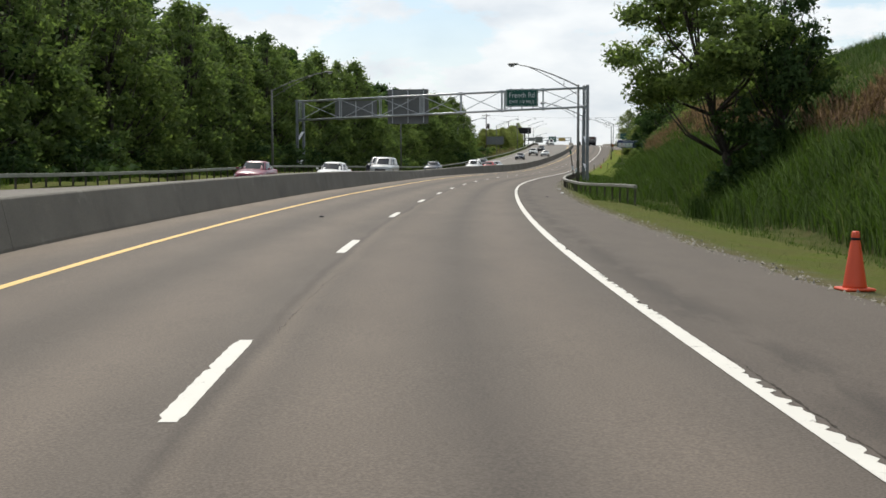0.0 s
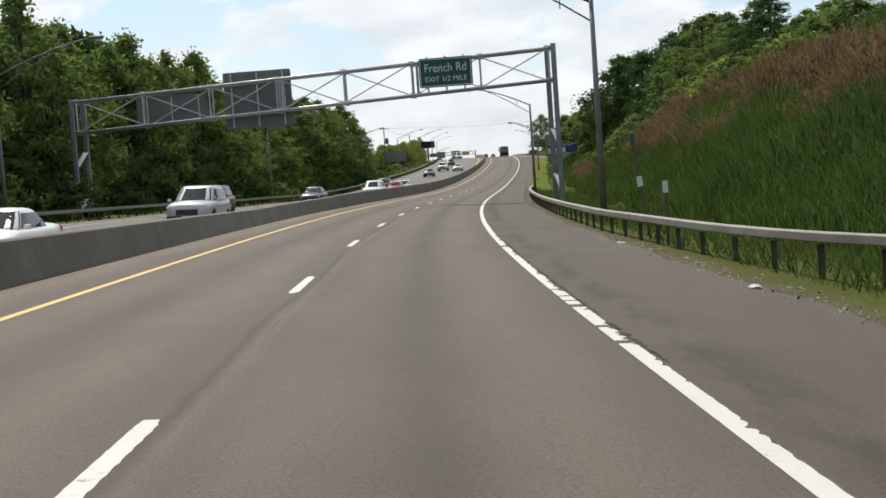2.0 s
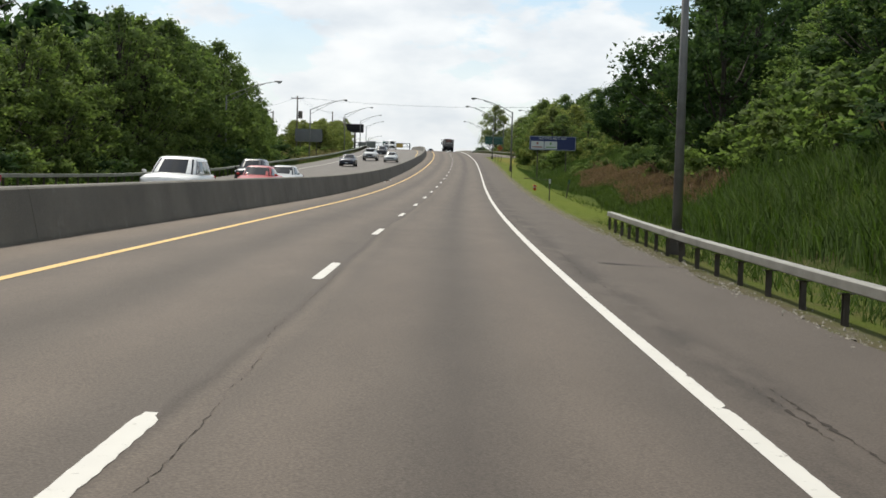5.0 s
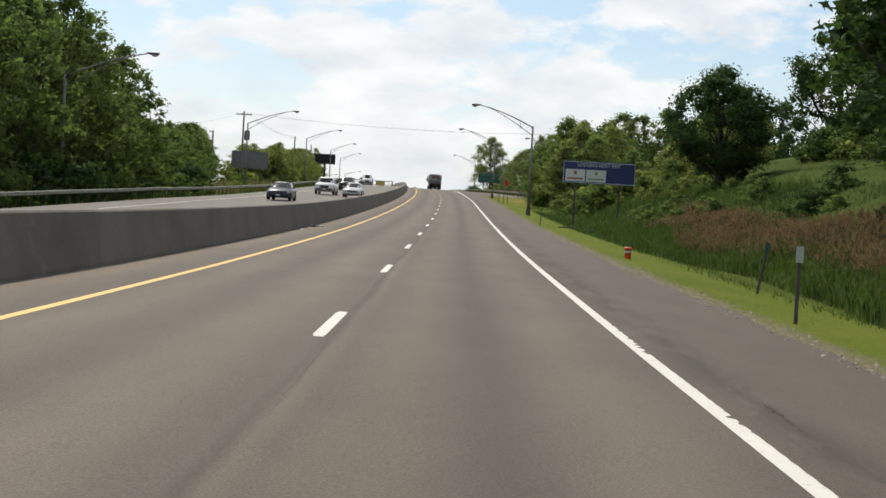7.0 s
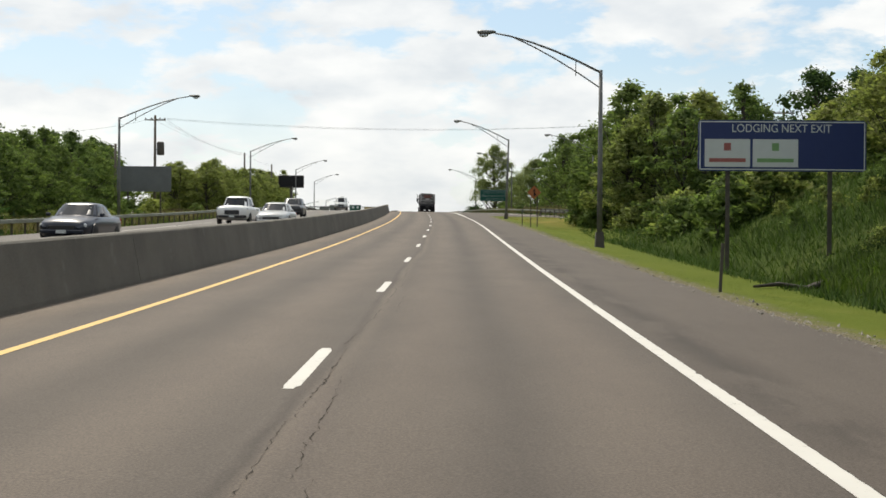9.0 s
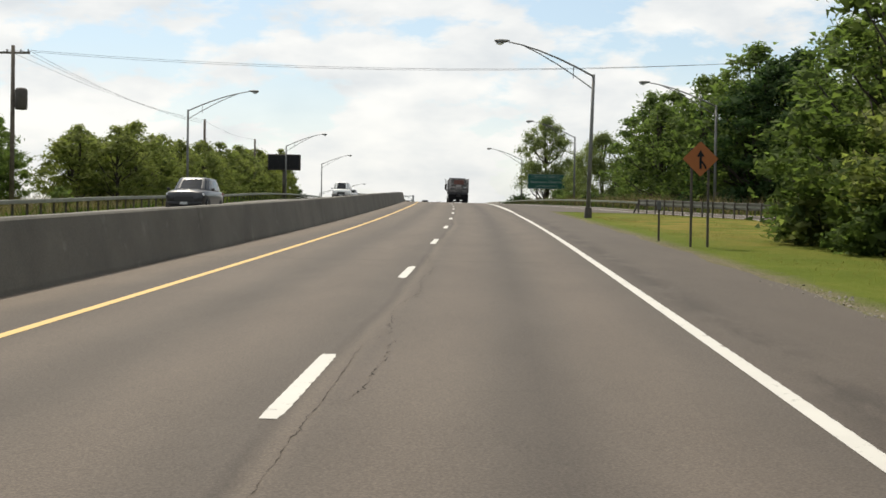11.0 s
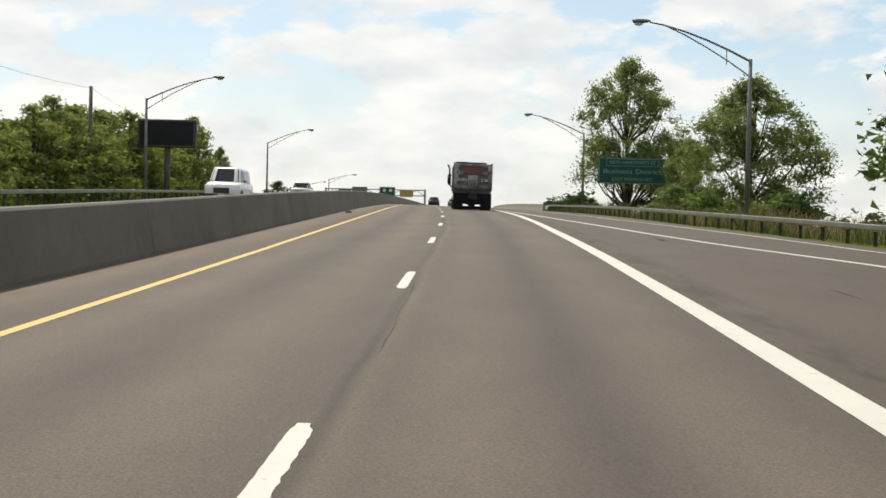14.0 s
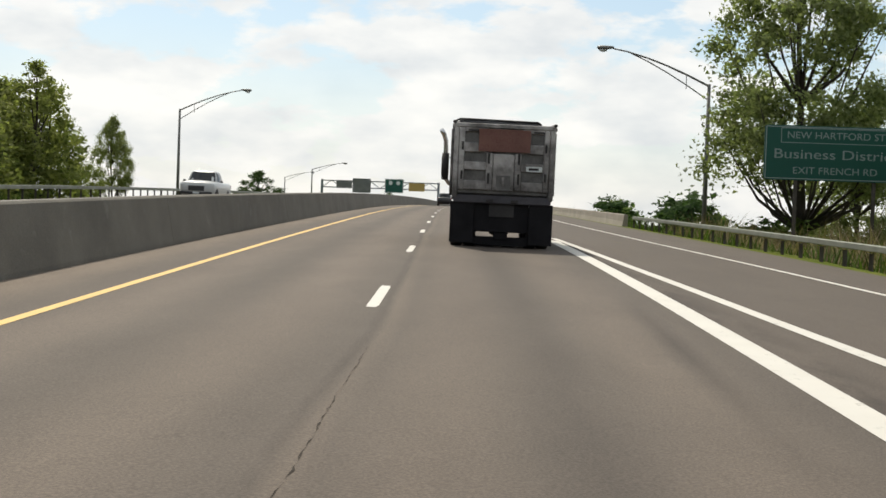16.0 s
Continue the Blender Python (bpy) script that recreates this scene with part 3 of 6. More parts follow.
L2S, L2D = [345, 362, 374, 387, 394, 403, 412, 421, 432, 446], [15.5, 11.2, 9.4, 7.08, 6.3, 5.65, 5.05, 4.68, 4.38, 4.1]
stripe("ramp_line_inner", np.arange(340, 447, 2.0), lambda s: float(np.interp(s, L2S, L2D)), lambda s: 0.2, M_WHITE, "white line on the inner side of the slip road")
L3S, L3D = [340, 355, 370, 385, 404, 414, 427, 446, 472, 700], [21, 16.4, 12.3, 10.2, 8.8, 8.2, 7.7, 7.2, 6.9, 6.7]
stripe("ramp_line_outer", np.arange(340, 700, 2.0), lambda s: float(np.interp(s, L3S, L3D)), lambda s: 0.13, M_WHITE, "white line on the outer side of the slip road")
stripe("opposite_line_yellow", near, lambda s: -6.4, lambda s: 0.13, M_YELLOW, "yellow line on the oncoming carriageway", lambda s, d: opp_z(s, d) + 0.006)
stripe("opposite_line_white", near, lambda s: -15.6, lambda s: 0.13, M_WHITE, "white line on the oncoming carriageway", lambda s, d: opp_z(s, d) + 0.006)
for k in range(-2, 58):
    s = 6.54 + 12.192 * k
    def half(q, k=k, s=s):
        """Half width of one dash: ragged ends, with bites out of its sides."""
        end = min(q - s, s + 3.048 - q)
        bite = max(0.0, noise.noise((q * 2.6, k * 3.7, 0.0)) - 0.48) * 0.12
        return max(0.004, 0.07 - bite - 0.004 * math.sin(q * 23.0 + k)) * (1.0 if end > 0.1 else 0.74 + 0.24 * math.sin(k * 2.3))
    side = 0.4 if k % 3 else -0.4
    stripe("lane_dash", np.linspace(s, s + 3.048, 33), lambda q: side * (half(q) - 0.07), lambda q: 2 * half(q), M_WHITE, "worn white lane dash on grey asphalt")["group"] = "lane dashes"


# ---- median barrier ----
barrier = tagged(new("median_barrier"), "weathered grey concrete median barrier between the carriageways", "barrier", "", "structure")
PROFILE = [(-4.67, -0.1), (-4.68, 0.06), (-4.84, 0.93), (-4.87, 0.965), (-5.11, 0.965), (-5.14, 0.93), (-5.31, 0.06), (-5.32, -0.3)]


def barrier_rise(s):
    """Height of the barrier against its full 0.965 m: resurfaced lanes bury part of it at first."""
    return float(np.interp(s, [0, 18, 60, 80, 97, 118, 132, 165, 195], [0.76, 0.77, 0.78, 0.70, 0.58, 0.66, 0.78, 0.93, 0.965])) / 0.965


for k in range(43):
    s0 = -36 + 18 * k
    shape = Shape()
    shape.loft([[at(q, d, z * barrier_rise(q) if z > 0 else z) for d, z in PROFILE] for q in np.linspace(s0 + 0.008, s0 + 17.992, 8)])
    part("barrier_panel", shape, M_CONCRETE, barrier)


# ---- guardrails ----
def guardrail(stations, top, label, mat, group, double=False, post_mat=None, lift=lambda s, d: 0.0, deep=0.09):
    """A box-beam rail on steel posts; stations are rows of s, d along its posts."""
    s0, d0 = stations[0]
    base = thing("guardrail", stand(s0, d0), label, "guardrail", group)
    inv = base.matrix_basis.inverted()
    shape = Shape()
    for h, half in (((top, 0.075), (top - 0.25, 0.06)) if double else ((top, deep),)):
        rings = []
        for s, d in stations:
            m, z = stand(s, d), lift(s, d)
            rings.append([inv @ (m @ Vector((x, 0, y + z))) for x, y in ((-0.076, h - 2 * half), (0.076, h - 2 * half), (0.09, h - 2 * half + 0.014), (0.09, h - 0.014), (0.076, h), (-0.076, h), (-0.09, h - 0.014), (-0.09, h - 2 * half + 0.014))])
        shape.loft(rings)
    part("rail", shape, mat, base)
    post = Shape()
    post.box(-0.036, 0.036, -0.05, -0.042, -0.5, top - 0.19).box(-0.036, 0.036, 0.042, 0.05, -0.5, top - 0.19).box(-0.004, 0.004, -0.042, 0.042, -0.5, top - 0.19)
    post.box(-0.09, 0.09, -0.05, 0.05, top - 0.196, top - 0.184)
    if double:
        post = Shape().box(-0.17, -0.095, -0.06, 0.06, -0.5, top + 0.02, bevel=0.01)
        end, low = stand(*stations[-1]), lift(*stations[-1])
        part("end_brace", Shape().tube([inv @ (end @ Vector((-0.05, 0.05, top - 0.06 + low))), inv @ (end @ Vector((-0.25, 1.5, low - 0.05)))], 0.065, 8), mat, base)
    me = None
    for s, d in stations:
        if me is None:
            ob = part("post", post, post_mat or M_POST, base)
            me = ob.data
        else:
            ob = new("post", me)
            ob.parent = base
        ob.matrix_basis = inv @ stand(s, d, lift(s, d))
    return base


def run(s0, s1, d, gap=1.83):
    return [(s, d(s)) for s in np.arange(s0, s1 + 0.01, gap)]


right_d = lambda s: float(np.interp(s, [57.3, 60, 64, 68, 74, 84, 150, 166], [8.85, 8.6, 8.1, 7.5, 6.95, 6.5, 6.5, 6.8]))
guardrail(run(57.3, 166, right_d), 0.6, "galvanised box-beam guardrail on dark steel posts beside the shoulder", M_RAIL, "guardrails", lift=lambda s, d: 0.16 * float(smooth(72, 58, s)) - 0.06, deep=0.07)
for k in range(9):
    guardrail([(float(q), -18.75) for q in np.linspace(-20 + 64 * k, 43.85 + 64 * k, 36)], 0.72, "weathered steel guardrail beyond the oncoming carriageway", M_RUSTY, "guardrails", lift=lambda s, d: float(opp_z(s, -18.4)) - 0.03)
ramp_d = lambda s: float(np.interp(s, RAMP_S, RAMP_R)) + 0.45
guardrail([(float(q), ramp_d(q)) for q in np.linspace(352, 417.65, 37)], 0.6, "weathered steel guardrail on the outer side of the slip road", M_RUSTY, "guardrails", lift=lambda s, d: -0.05, deep=0.07)
guardrail(run(417.8, 470, ramp_d), 0.6, "weathered steel guardrail along the joining slip road", M_RUSTY, "guardrails", lift=lambda s, d: -0.05, deep=0.07)
isle_d = lambda s: float(np.interp(s, [300, 330, 345, 358.4], [35.6, 20.7, 15.1, 11.4]))
guardrail(run(318, 358.4, isle_d, 1.2), 0.84, "dark double-railed steel guardrail at the inner side of the slip road", M_OLDRAIL, "guardrails", True)
wall = Shape()
wall.loft([[at(s, ramp_d(s) + x, z) for x, z in ((-0.25, -0.3), (-0.12, 0.25), (-0.1, 0.57), (-0.08, 0.6), (0.1, 0.6), (0.12, 0.57), (0.12, -0.5))] for s in np.arange(472, 700, 4.0)])
tagged(new("bridge_parapet", wall.mesh("bridge_parapet", M_PARAPET)), "pale concrete parapet wall along the bridge approach", "parapet", "", "structure")


# ---- lamps ----
def street_lamp(s, d, side, h=7.35, reach=5.0, foot=0.0, label="", box=True, lean=0.0, rise=1.62):
    """A tapered pole with a trussed arm; side -1 reaches to the left."""
    base = thing("street_lamp", stand(s, d, foot) @ Matrix.Rotation(radians(lean), 4, "Y"), label or "grey steel highway lamp with a long trussed arm", "street lamp", "street lamps")
    h -= foot
    part("pole", Shape().tube([(0, 0, 0), (0, 0, h * 0.5), (0, 0, h)], [0.12, 0.1, 0.075], 10), M_LAMP, base, smooth=True)
    arm = [(0, 0, h - 0.1)] + [(side * reach * u, 0, h - 0.1 + rise * (1 - (1 - u) ** 1.5)) for u in (0.2, 0.4, 0.6, 0.8, 0.93)]
    part("arm", Shape().tube(arm, [0.05, 0.047, 0.044, 0.04, 0.036, 0.034], 8), M_LAMP, base, smooth=True)
    low = [(0, 0, h - 0.75)] + [(side * reach * u, 0, h - 0.75 + (rise + 0.79) * (1 - (1 - u) ** 1.35)) for u in (0.2, 0.4, 0.6, 0.78)]
    part("brace", Shape().tube(low, 0.03, 6), M_LAMP, base, smooth=True)
    part("strut", Shape().tube([(side * reach * 0.22, 0, h - 0.25), (side * reach * 0.22, 0, h + 0.42)], 0.02, 6), M_LAMP, base)
    hx, hz = side * reach, h + rise - 0.08
    rings = []
    for y, w, t, o in ((-0.36, 0.05, 0.04, 0.0), (-0.25, 0.1, 0.07, 0.0), (0.0, 0.15, 0.1, -0.02), (0.22, 0.17, 0.11, -0.03), (0.36, 0.13, 0.08, -0.02), (0.42, 0.05, 0.03, 0)):
        rings.append([Vector((hx + side * y, math.cos(q) * w, hz + o + math.sin(q) * t)) for q in (2 * math.pi * k / 12 for k in range(12))])
    head = part("lamp_head", Shape().loft(rings), M_LAMP, base, smooth=True)
    part("lens", Shape().loft([[Vector((hx + side * (0.14 + 0.2 * math.cos(q) * r), 0.13 * math.sin(q) * r, hz - 0.12 - dz)) for q in (2 * math.pi * k / 12 for k in range(12))] for r, dz in ((1.0, 0), (0.8, 0.06), (0.3, 0.09))]), M_LETTER, head, "clear glass lamp cover", True)
    if box:
        part("foot_box", Shape().loft([[Vector((x * w, y * w, z)) for x, y in ((-1, -1), (1, -1), (1, 1), (-1, 1))] for w, z in ((0.19, -0.15), (0.18, 0.05), (0.155, 0.5), (0.15, 0.52))]), M_POST, base, "dark steel base box")
    return base


for s, d, h, lean in ((92.6, 7.5, 7.3, 0.0), (153.7, 6.95, 7.3, 0.0), (279.9, 7.38, 7.2, 0.0), (343.6, 6.92, 7.3, 1.5)):
    street_lamp(s, d, -1, h, 4.7, box=s > 150, lean=lean)
street_lamp(410.0, 13.05, -1, 7.1, 4.7, float(ground_z(410.0, 13.05)))
street_lamp(465.0, 12.6, -1, 6.8, 4.8, float(ground_z(465.0, 12.6)), rise=1.62)
street_lamp(367.2, 18.2, -1, 7.4, 5.0, float(ground_z(367.2, 18.2)))
for s, d, h in ((112.1, -20.0, 7.2), (178.8, -20.0, 7.2), (251.9, -22.5, 7.3), (316.0, -21.8, 7.3), (379.6, -21.2, 7.35), (441.2, -19.9, 6.75), (498.9, -19.2, 6.45)):
    street_lamp(s, d, 1, h, 5.2 if s < 400 else 4.8, float(ground_z(s, d)), "grey steel lamp with a trussed arm behind the guardrail", False)
for s, d, h in ((590, -21.2, 4.58), (624, -30.9, 4.05)):
    street_lamp(s, d, 1, h, 4.7, float(ground_z(s, d)), "grey steel lamp beyond the crest of the road", False, rise=1.05)


# ---- signs ----
def lettering(text, size, m, mat, parent, name="lettering", width=None, align="CENTER"):
    """Words of the built-in font, upright, facing -y; width squeezes them to fit."""
    cu = bpy.data.curves.new("t", "FONT")
    cu.body, cu.size, cu.align_x, cu.align_y, cu.extrude = text, size, align, "CENTER", 0.003
    tmp = bpy.data.objects.new("t", cu)
    scene.collection.objects.link(tmp)
    me = bpy.data.meshes.new_from_object(tmp.evaluated_get(bpy.context.evaluated_depsgraph_get()))
    bpy.data.objects.remove(tmp)
    bpy.data.curves.remove(cu)
    me.name = name
    me.materials.clear()
    me.materials.append(mat)
    k = 1.0
    if width:
        xs = [q.co.x for q in me.vertices]
        k = width / (max(xs) - min(xs))
    ob = new(name, me)
    ob.parent = parent
    ob.matrix_basis = m @ Matrix.Rotation(radians(90), 4, "X") @ Matrix.Diagonal((k, 1, 1, 1))
    return ob


def board(x0, x1, z0, z1, y, thick=0.05, r=0.12):
    """An upright sheet with rounded corners."""
    ring = []
    for cx, cz, a0 in ((x1 - r, z1 - r, 0), (x0 + r, z1 - r, 90), (x0 + r, z0 + r, 180), (x1 - r, z0 + r, 270)):
        ring += [(cx + r * math.cos(radians(a0 + a)), cz + r * math.sin(radians(a0 + a))) for a in (0, 30, 60, 90)]
    return Shape().loft([[Vector((x, y, z)) for x, z in ring], [Vector((x, y + thick, z)) for x, z in ring]])


def border(x0, x1, z0, z1, y, w=0.04, gap=0.06):
    s = Shape()
    a, b, c, d = x0 + gap, x1 - gap, z0 + gap, z1 - gap
    return s.box(a, b, y, y + 0.004, c, c + w).box(a, b, y, y + 0.004, d - w, d).box(a, a + w, y, y + 0.004, c + w, d - w).box(b - w, b, y, y + 0.004, c + w, d - w)


M_COLUMN = mottled("column_steel", (0.12, 0.135, 0.145), (0.21, 0.23, 0.24), 1.5, 0.5, 0.5, 50.0, 0.06)
# galvanised plates: their sun glint is put into a near-white base colour
M_ZINC = plain("glint_zinc", (0.93, 0.93, 0.93), 0.4)
GAN_S, GL, GR, GZL, GZR = 127.2, -21.3, 8.2, 8.05, 9.2


def gantry_z(d):
    return GZL + (GZR - GZL) * (d - GL) / (GR - GL)


gm = stand(GAN_S, 0)
g_base = gm.translation.z
gantry = thing("sign_gantry", gm, "galvanised steel truss gantry that spans both carriageways", "sign gantry")
gz = lambda d: gantry_z(d) - g_base
LEGS = (((GL, -0.45), (GL + 0.45, 0.45), 0.13, 0.15), ((GR, -0.45), (GR - 0.36, 0.45), 0.15, 0.25))
for near_leg, far_leg, half, over in LEGS:
    for x, y in (near_leg, far_leg):
        foot = on(GAN_S, x).z - g_base
        part("column", Shape().box(x - half, x + half, y - half, y + half, foot - 0.3, gz(x) + over, bevel=0.03), M_COLUMN, gantry)
        part("base_plate", Shape().box(x - 0.28, x + 0.28, y - 0.28, y + 0.28, foot - 0.05, foot + 0.05, bevel=0.01), M_COLUMN, gantry)
    p, q = Vector((*near_leg, on(GAN_S, near_leg[0]).z - g_base)), Vector((*far_leg, on(GAN_S, near_leg[0]).z - g_base))
    along = (q - p).normalized()
    across = Vector((-along.y, along.x, 0)) * (0.19 if near_leg[0] == GL else 0.12)
    for z in (0.75, 3.45) if near_leg[0] == GL else (0.98, 3.7):
        a, b = p + along * 0.1 + Vector((0, 0, z)), q - along * 0.1 + Vector((0, 0, z + 0.85))
        up_z = Vector((0, 0, 0.05))
        part("cross_plate", Shape().add([a - across, b - across, a + across, b + across, a - across + up_z, b - across + up_z, a + across + up_z, b + across + up_z],
                                        [(0, 2, 3, 1), (4, 5, 7, 6), (0, 1, 5, 4), (2, 6, 7, 3), (0, 4, 6, 2), (1, 3, 7, 5)]), M_ZINC, gantry, "slanting plate, whitened for sun glint")
    part("tie_bar", Shape().tube([p + Vector((0, 0, 0.45)), q + Vector((0, 0, 0.45))], 0.02, 6), M_COLUMN, gantry)
HT = 1.9
for y in (-0.45, 0.45):
    for dz in (0, -HT):
        part("chord", Shape().tube([(GL - 0.1, y, gz(GL) + dz), (GR + 0.1, y, gz(GR) + dz)], 0.085, 10), M_STEEL, gantry, smooth=True)
bays = 7
for k in range(bays + 1):
    x = GL + 0.3 + (GR - GL - 0.6) * k / bays
    for y in (-0.45, 0.45):
        part("web", Shape().tube([(x, y, gz(x)), (x, y, gz(x) - HT)], 0.055, 8), M_STEEL, gantry)
        for dz in (0, -HT):
            part("gusset", Shape().box(x - 0.16, x + 0.16, y - 0.012, y + 0.012, gz(x) + dz - 0.14, gz(x) + dz + 0.14, bevel=0.01), M_STEEL, gantry)
        if k in (3, 5):
            part("web", Shape().tube([(x + 0.3, y, gz(x)), (x + 0.3, y, gz(x) - HT)], 0.055, 8), M_STEEL, gantry)
        if k < bays:
            x2 = GL + 0.3 + (GR - GL - 0.6) * (k + 1) / bays
            a, b = (0, -HT) if (k + (y > 0)) % 2 else (-HT, 0)
            part("diagonal", Shape().tube([(x, y, gz(x) + a), (x2, y, gz(x2) + b)], 0.04, 6), M_STEEL, gantry)
    for dz in (0, -HT):
        part("tie", Shape().tube([(x, -0.45, gz(x) + dz), (x, 0.45, gz(x) + dz)], 0.03, 6), M_STEEL, gantry)
sg = thing("exit_sign", stand(GAN_S - 0.75, 0), "green overhead sign for the French Rd exit, on the gantry", "road sign")
k0 = sg.matrix_basis.translation.z
z1 = gantry_z(1.7) - k0 + 0.12
panel = part("panel", board(0.1, 3.3, z1 - 1.75, z1, 0.0), M_GREEN, sg)
part("border", border(0.1, 3.3, z1 - 1.75, z1, -0.006), M_LETTER, sg)
lettering("French Rd", 0.72, Matrix.Translation((1.7, -0.006, z1 - 0.62)), M_LETTER, sg, width=2.5)
lettering("EXIT 1/2 MILE", 0.42, Matrix.Translation((1.7, -0.006, z1 - 1.28)), M_LETTER, sg, width=2.5)
for x in (0.6, 1.7, 2.8):
    part("hanger", Shape().box(x - 0.05, x + 0.05, 0.05, 0.3, z1 - 2.0, z1 + 0.1), M_STEEL, sg)
for x0, x1, up, down in ((-12.1, -7.9, 0.75, 2.75), (-17.6, -13.2, -0.12, 1.85)):
    sb = thing("overhead_sign", stand(GAN_S + 0.72, 0), "plain grey back of an overhead sign for oncoming traffic", "road sign", "sign backs")
    kz = gantry_z((x0 + x1) / 2) - sb.matrix_basis.translation.z
    part("panel", board(x0, x1, kz - down, kz + up, 0.0), M_SIGNBACK, sb)
    for x in np.linspace(x0 + 0.5, x1 - 0.5, 3):
        part("stiffener", Shape().box(x - 0.04, x + 0.04, -0.12, -0.002, kz - down + 0.1, kz + up - 0.1), M_STEEL, sb)


def post_sign(s, x0, x1, z0, z1, posts, mat, label, skew=0.0, top=0.0, turn=0.0):
    """A board on posts; its posts go down to the ground."""
    sgn = thing("road_sign", stand(s, 0, 0, turn), label, "road sign", "signs on posts")
    b = sgn.matrix_basis.translation.z
    part("panel", board(x0, x1, z0, z1, 0.0), mat, sgn)
    for x in posts:
        g = on(s, x).z - b - 0.3
        p = Shape()
        p.box(x - 0.06, x + 0.06, 0.06, 0.075, g, z1 - 0.05 + top).box(x - 0.06, x + 0.06, 0.145, 0.16, g, z1 - 0.05 + top).box(x - 0.006, x + 0.006, 0.075, 0.145, g, z1 - 0.05 + top)
        part("post", p, M_POST, sgn)
    return sgn


lodge = post_sign(267.4, 8.95, 14.2, 2.7, 4.3, (9.9, 13.1), M_BLUE, "blue lodging sign with two white panels on steel posts")
part("border", border(8.95, 14.2, 2.7, 4.3, -0.006, 0.035, 0.04), M_LETTER, lodge)
lettering("LODGING NEXT EXIT", 0.36, Matrix.Translation((11.55, -0.006, 4.03)), M_LETTER, lodge, width=3.1)
for x, col in ((9.15, (0.3, 0.09, 0.08)), (10.65, (0.16, 0.3, 0.12))):
    p = part("logo_panel", Shape().box(x, x + 1.42, -0.012, -0.004, 2.83, 3.7), M_LETTER, lodge, "pale panel with a small coloured mark")
    mk = plain("logo_mark", col, 0.5)
    part("mark", Shape().box(x + 0.6, x + 0.82, -0.018, -0.0125, 3.34, 3.58), mk, p)
    part("name_bar", Shape().box(x + 0.14, x + 1.28, -0.018, -0.0125, 2.98, 3.1), mk, p)
green = post_sign(453.4, 12.38, 17.64, 2.15, 4.17, (13.6, 16.5), M_GREEN, "green sign for the business district on two posts")
part("border", border(12.38, 17.64, 2.15, 4.17, -0.006, 0.035, 0.04), M_DIMMED, green)
part("border", border(12.98, 17.04, 3.52, 4.08, -0.006, 0.025, 0.0), M_DIMMED, green)
lettering("NEW HARTFORD ST", 0.36, Matrix.Translation((15.01, -0.006, 3.8)), M_DIMMED, green, width=3.6)
lettering("Business District", 0.5, Matrix.Translation((15.01, -0.006, 3.1)), M_DIMMED, green, width=4.55)
lettering("EXIT FRENCH RD", 0.36, Matrix.Translation((15.01, -0.006, 2.5)), M_DIMMED, green, width=3.1)
post_sign(332.7, -26.1, -21.6, 2.2, 4.3, (-25.2, -22.5), M_SIGNBACK, "grey back of a large road sign on posts")

msg = thing("message_board", stand(456, -21.5), "unlit black electronic message board on a thick post", "message board")
mb = msg.matrix_basis.translation.z
part("housing", Shape().box(-2.3, 2.25, -0.35, 0.35, 3.95, 6.15, bevel=0.05), M_BLACK, msg)
part("screen_frame", border(-2.3, 2.25, 3.95, 6.15, -0.362, 0.1, 0.05), M_POST, msg)
for r in range(2):
    for c in range(7):
        part("display_cell", Shape().box(-2.0 + c * 0.57, -1.5 + c * 0.57, -0.372, -0.352, 4.3 + r * 0.85, 4.98 + r * 0.85), M_BLACK, msg)
part("post", Shape().tube([(0, 0, on(456, -21.5).z - mb - 0.4), (0, 0, 4.0)], 0.24, 12), M_POST, msg, smooth=True)

# second gantry, beyond the crest
g2 = thing("sign_gantry", stand(690, -21.2), "distant truss gantry with green and yellow signs", "sign gantry")
for x in (-13.2, 13.2):
    part("column", Shape().box(x - 0.25, x + 0.25, -0.25, 0.25, -1.0, 5.8), M_COLUMN, g2)
for z in (4.1, 5.6):
    part("chord", Shape().tube([(-13.2, 0, z), (13.2, 0, z)], 0.14, 8), M_COLUMN, g2)
for k in range(13):
    x = -13.2 + 2.2 * k
    if k < 12:
        part("diagonal", Shape().tube([(x, 0, 4.1 + 1.5 * (k % 2)), (x + 2.2, 0, 5.6 - 1.5 * (k % 2))], 0.09, 6), M_COLUMN, g2)
for x0, x1, z0, z1, mt, lb in ((-6.2, -2.1, 3.0, 6.2, M_SIGNBACK, "grey back of an overhead sign"), (1.1, 5.3, 3.2, 6.3, M_GREEN, "green overhead sign far down the road"), (-9.9, -6.3, 3.9, 5.7, M_SIGNBACK, "grey back of an overhead sign")):
    o = thing("overhead_sign", stand(689.6, -21.2), lb, "road sign", "far overhead signs")
    part("panel", board(x0, x1, z0, z1, 0.0), mt, o)
    if mt is M_GREEN:
        part("border", border(x0, x1, z0, z1, -0.01, 0.08, 0.08), M_LETTER, o)
        part("route_shield", Shape().lathe([(0.45, 0), (0.45, 0.02)], 10, Matrix.Translation((x0 + 1.3, -0.01, z1 - 0.9)) @ Matrix.Rotation(radians(90), 4, "X")), M_LETTER, o)
        part("route_shield", Shape().lathe([(0.45, 0), (0.45, 0.02)], 10, Matrix.Translation((x0 + 3.0, -0.01, z1 - 0.9)) @ Matrix.Rotation(radians(90), 4, "X")), M_LETTER, o)
o = thing("overhead_sign", stand(689.6, -21.2), "yellow exit panel far down the road", "road sign", "far overhead signs")
part("panel", board(6.5, 10.1, 3.7, 5.5, 0.0), plain("sign_yellow", (0.34, 0.24, 0.06), 0.5), o)


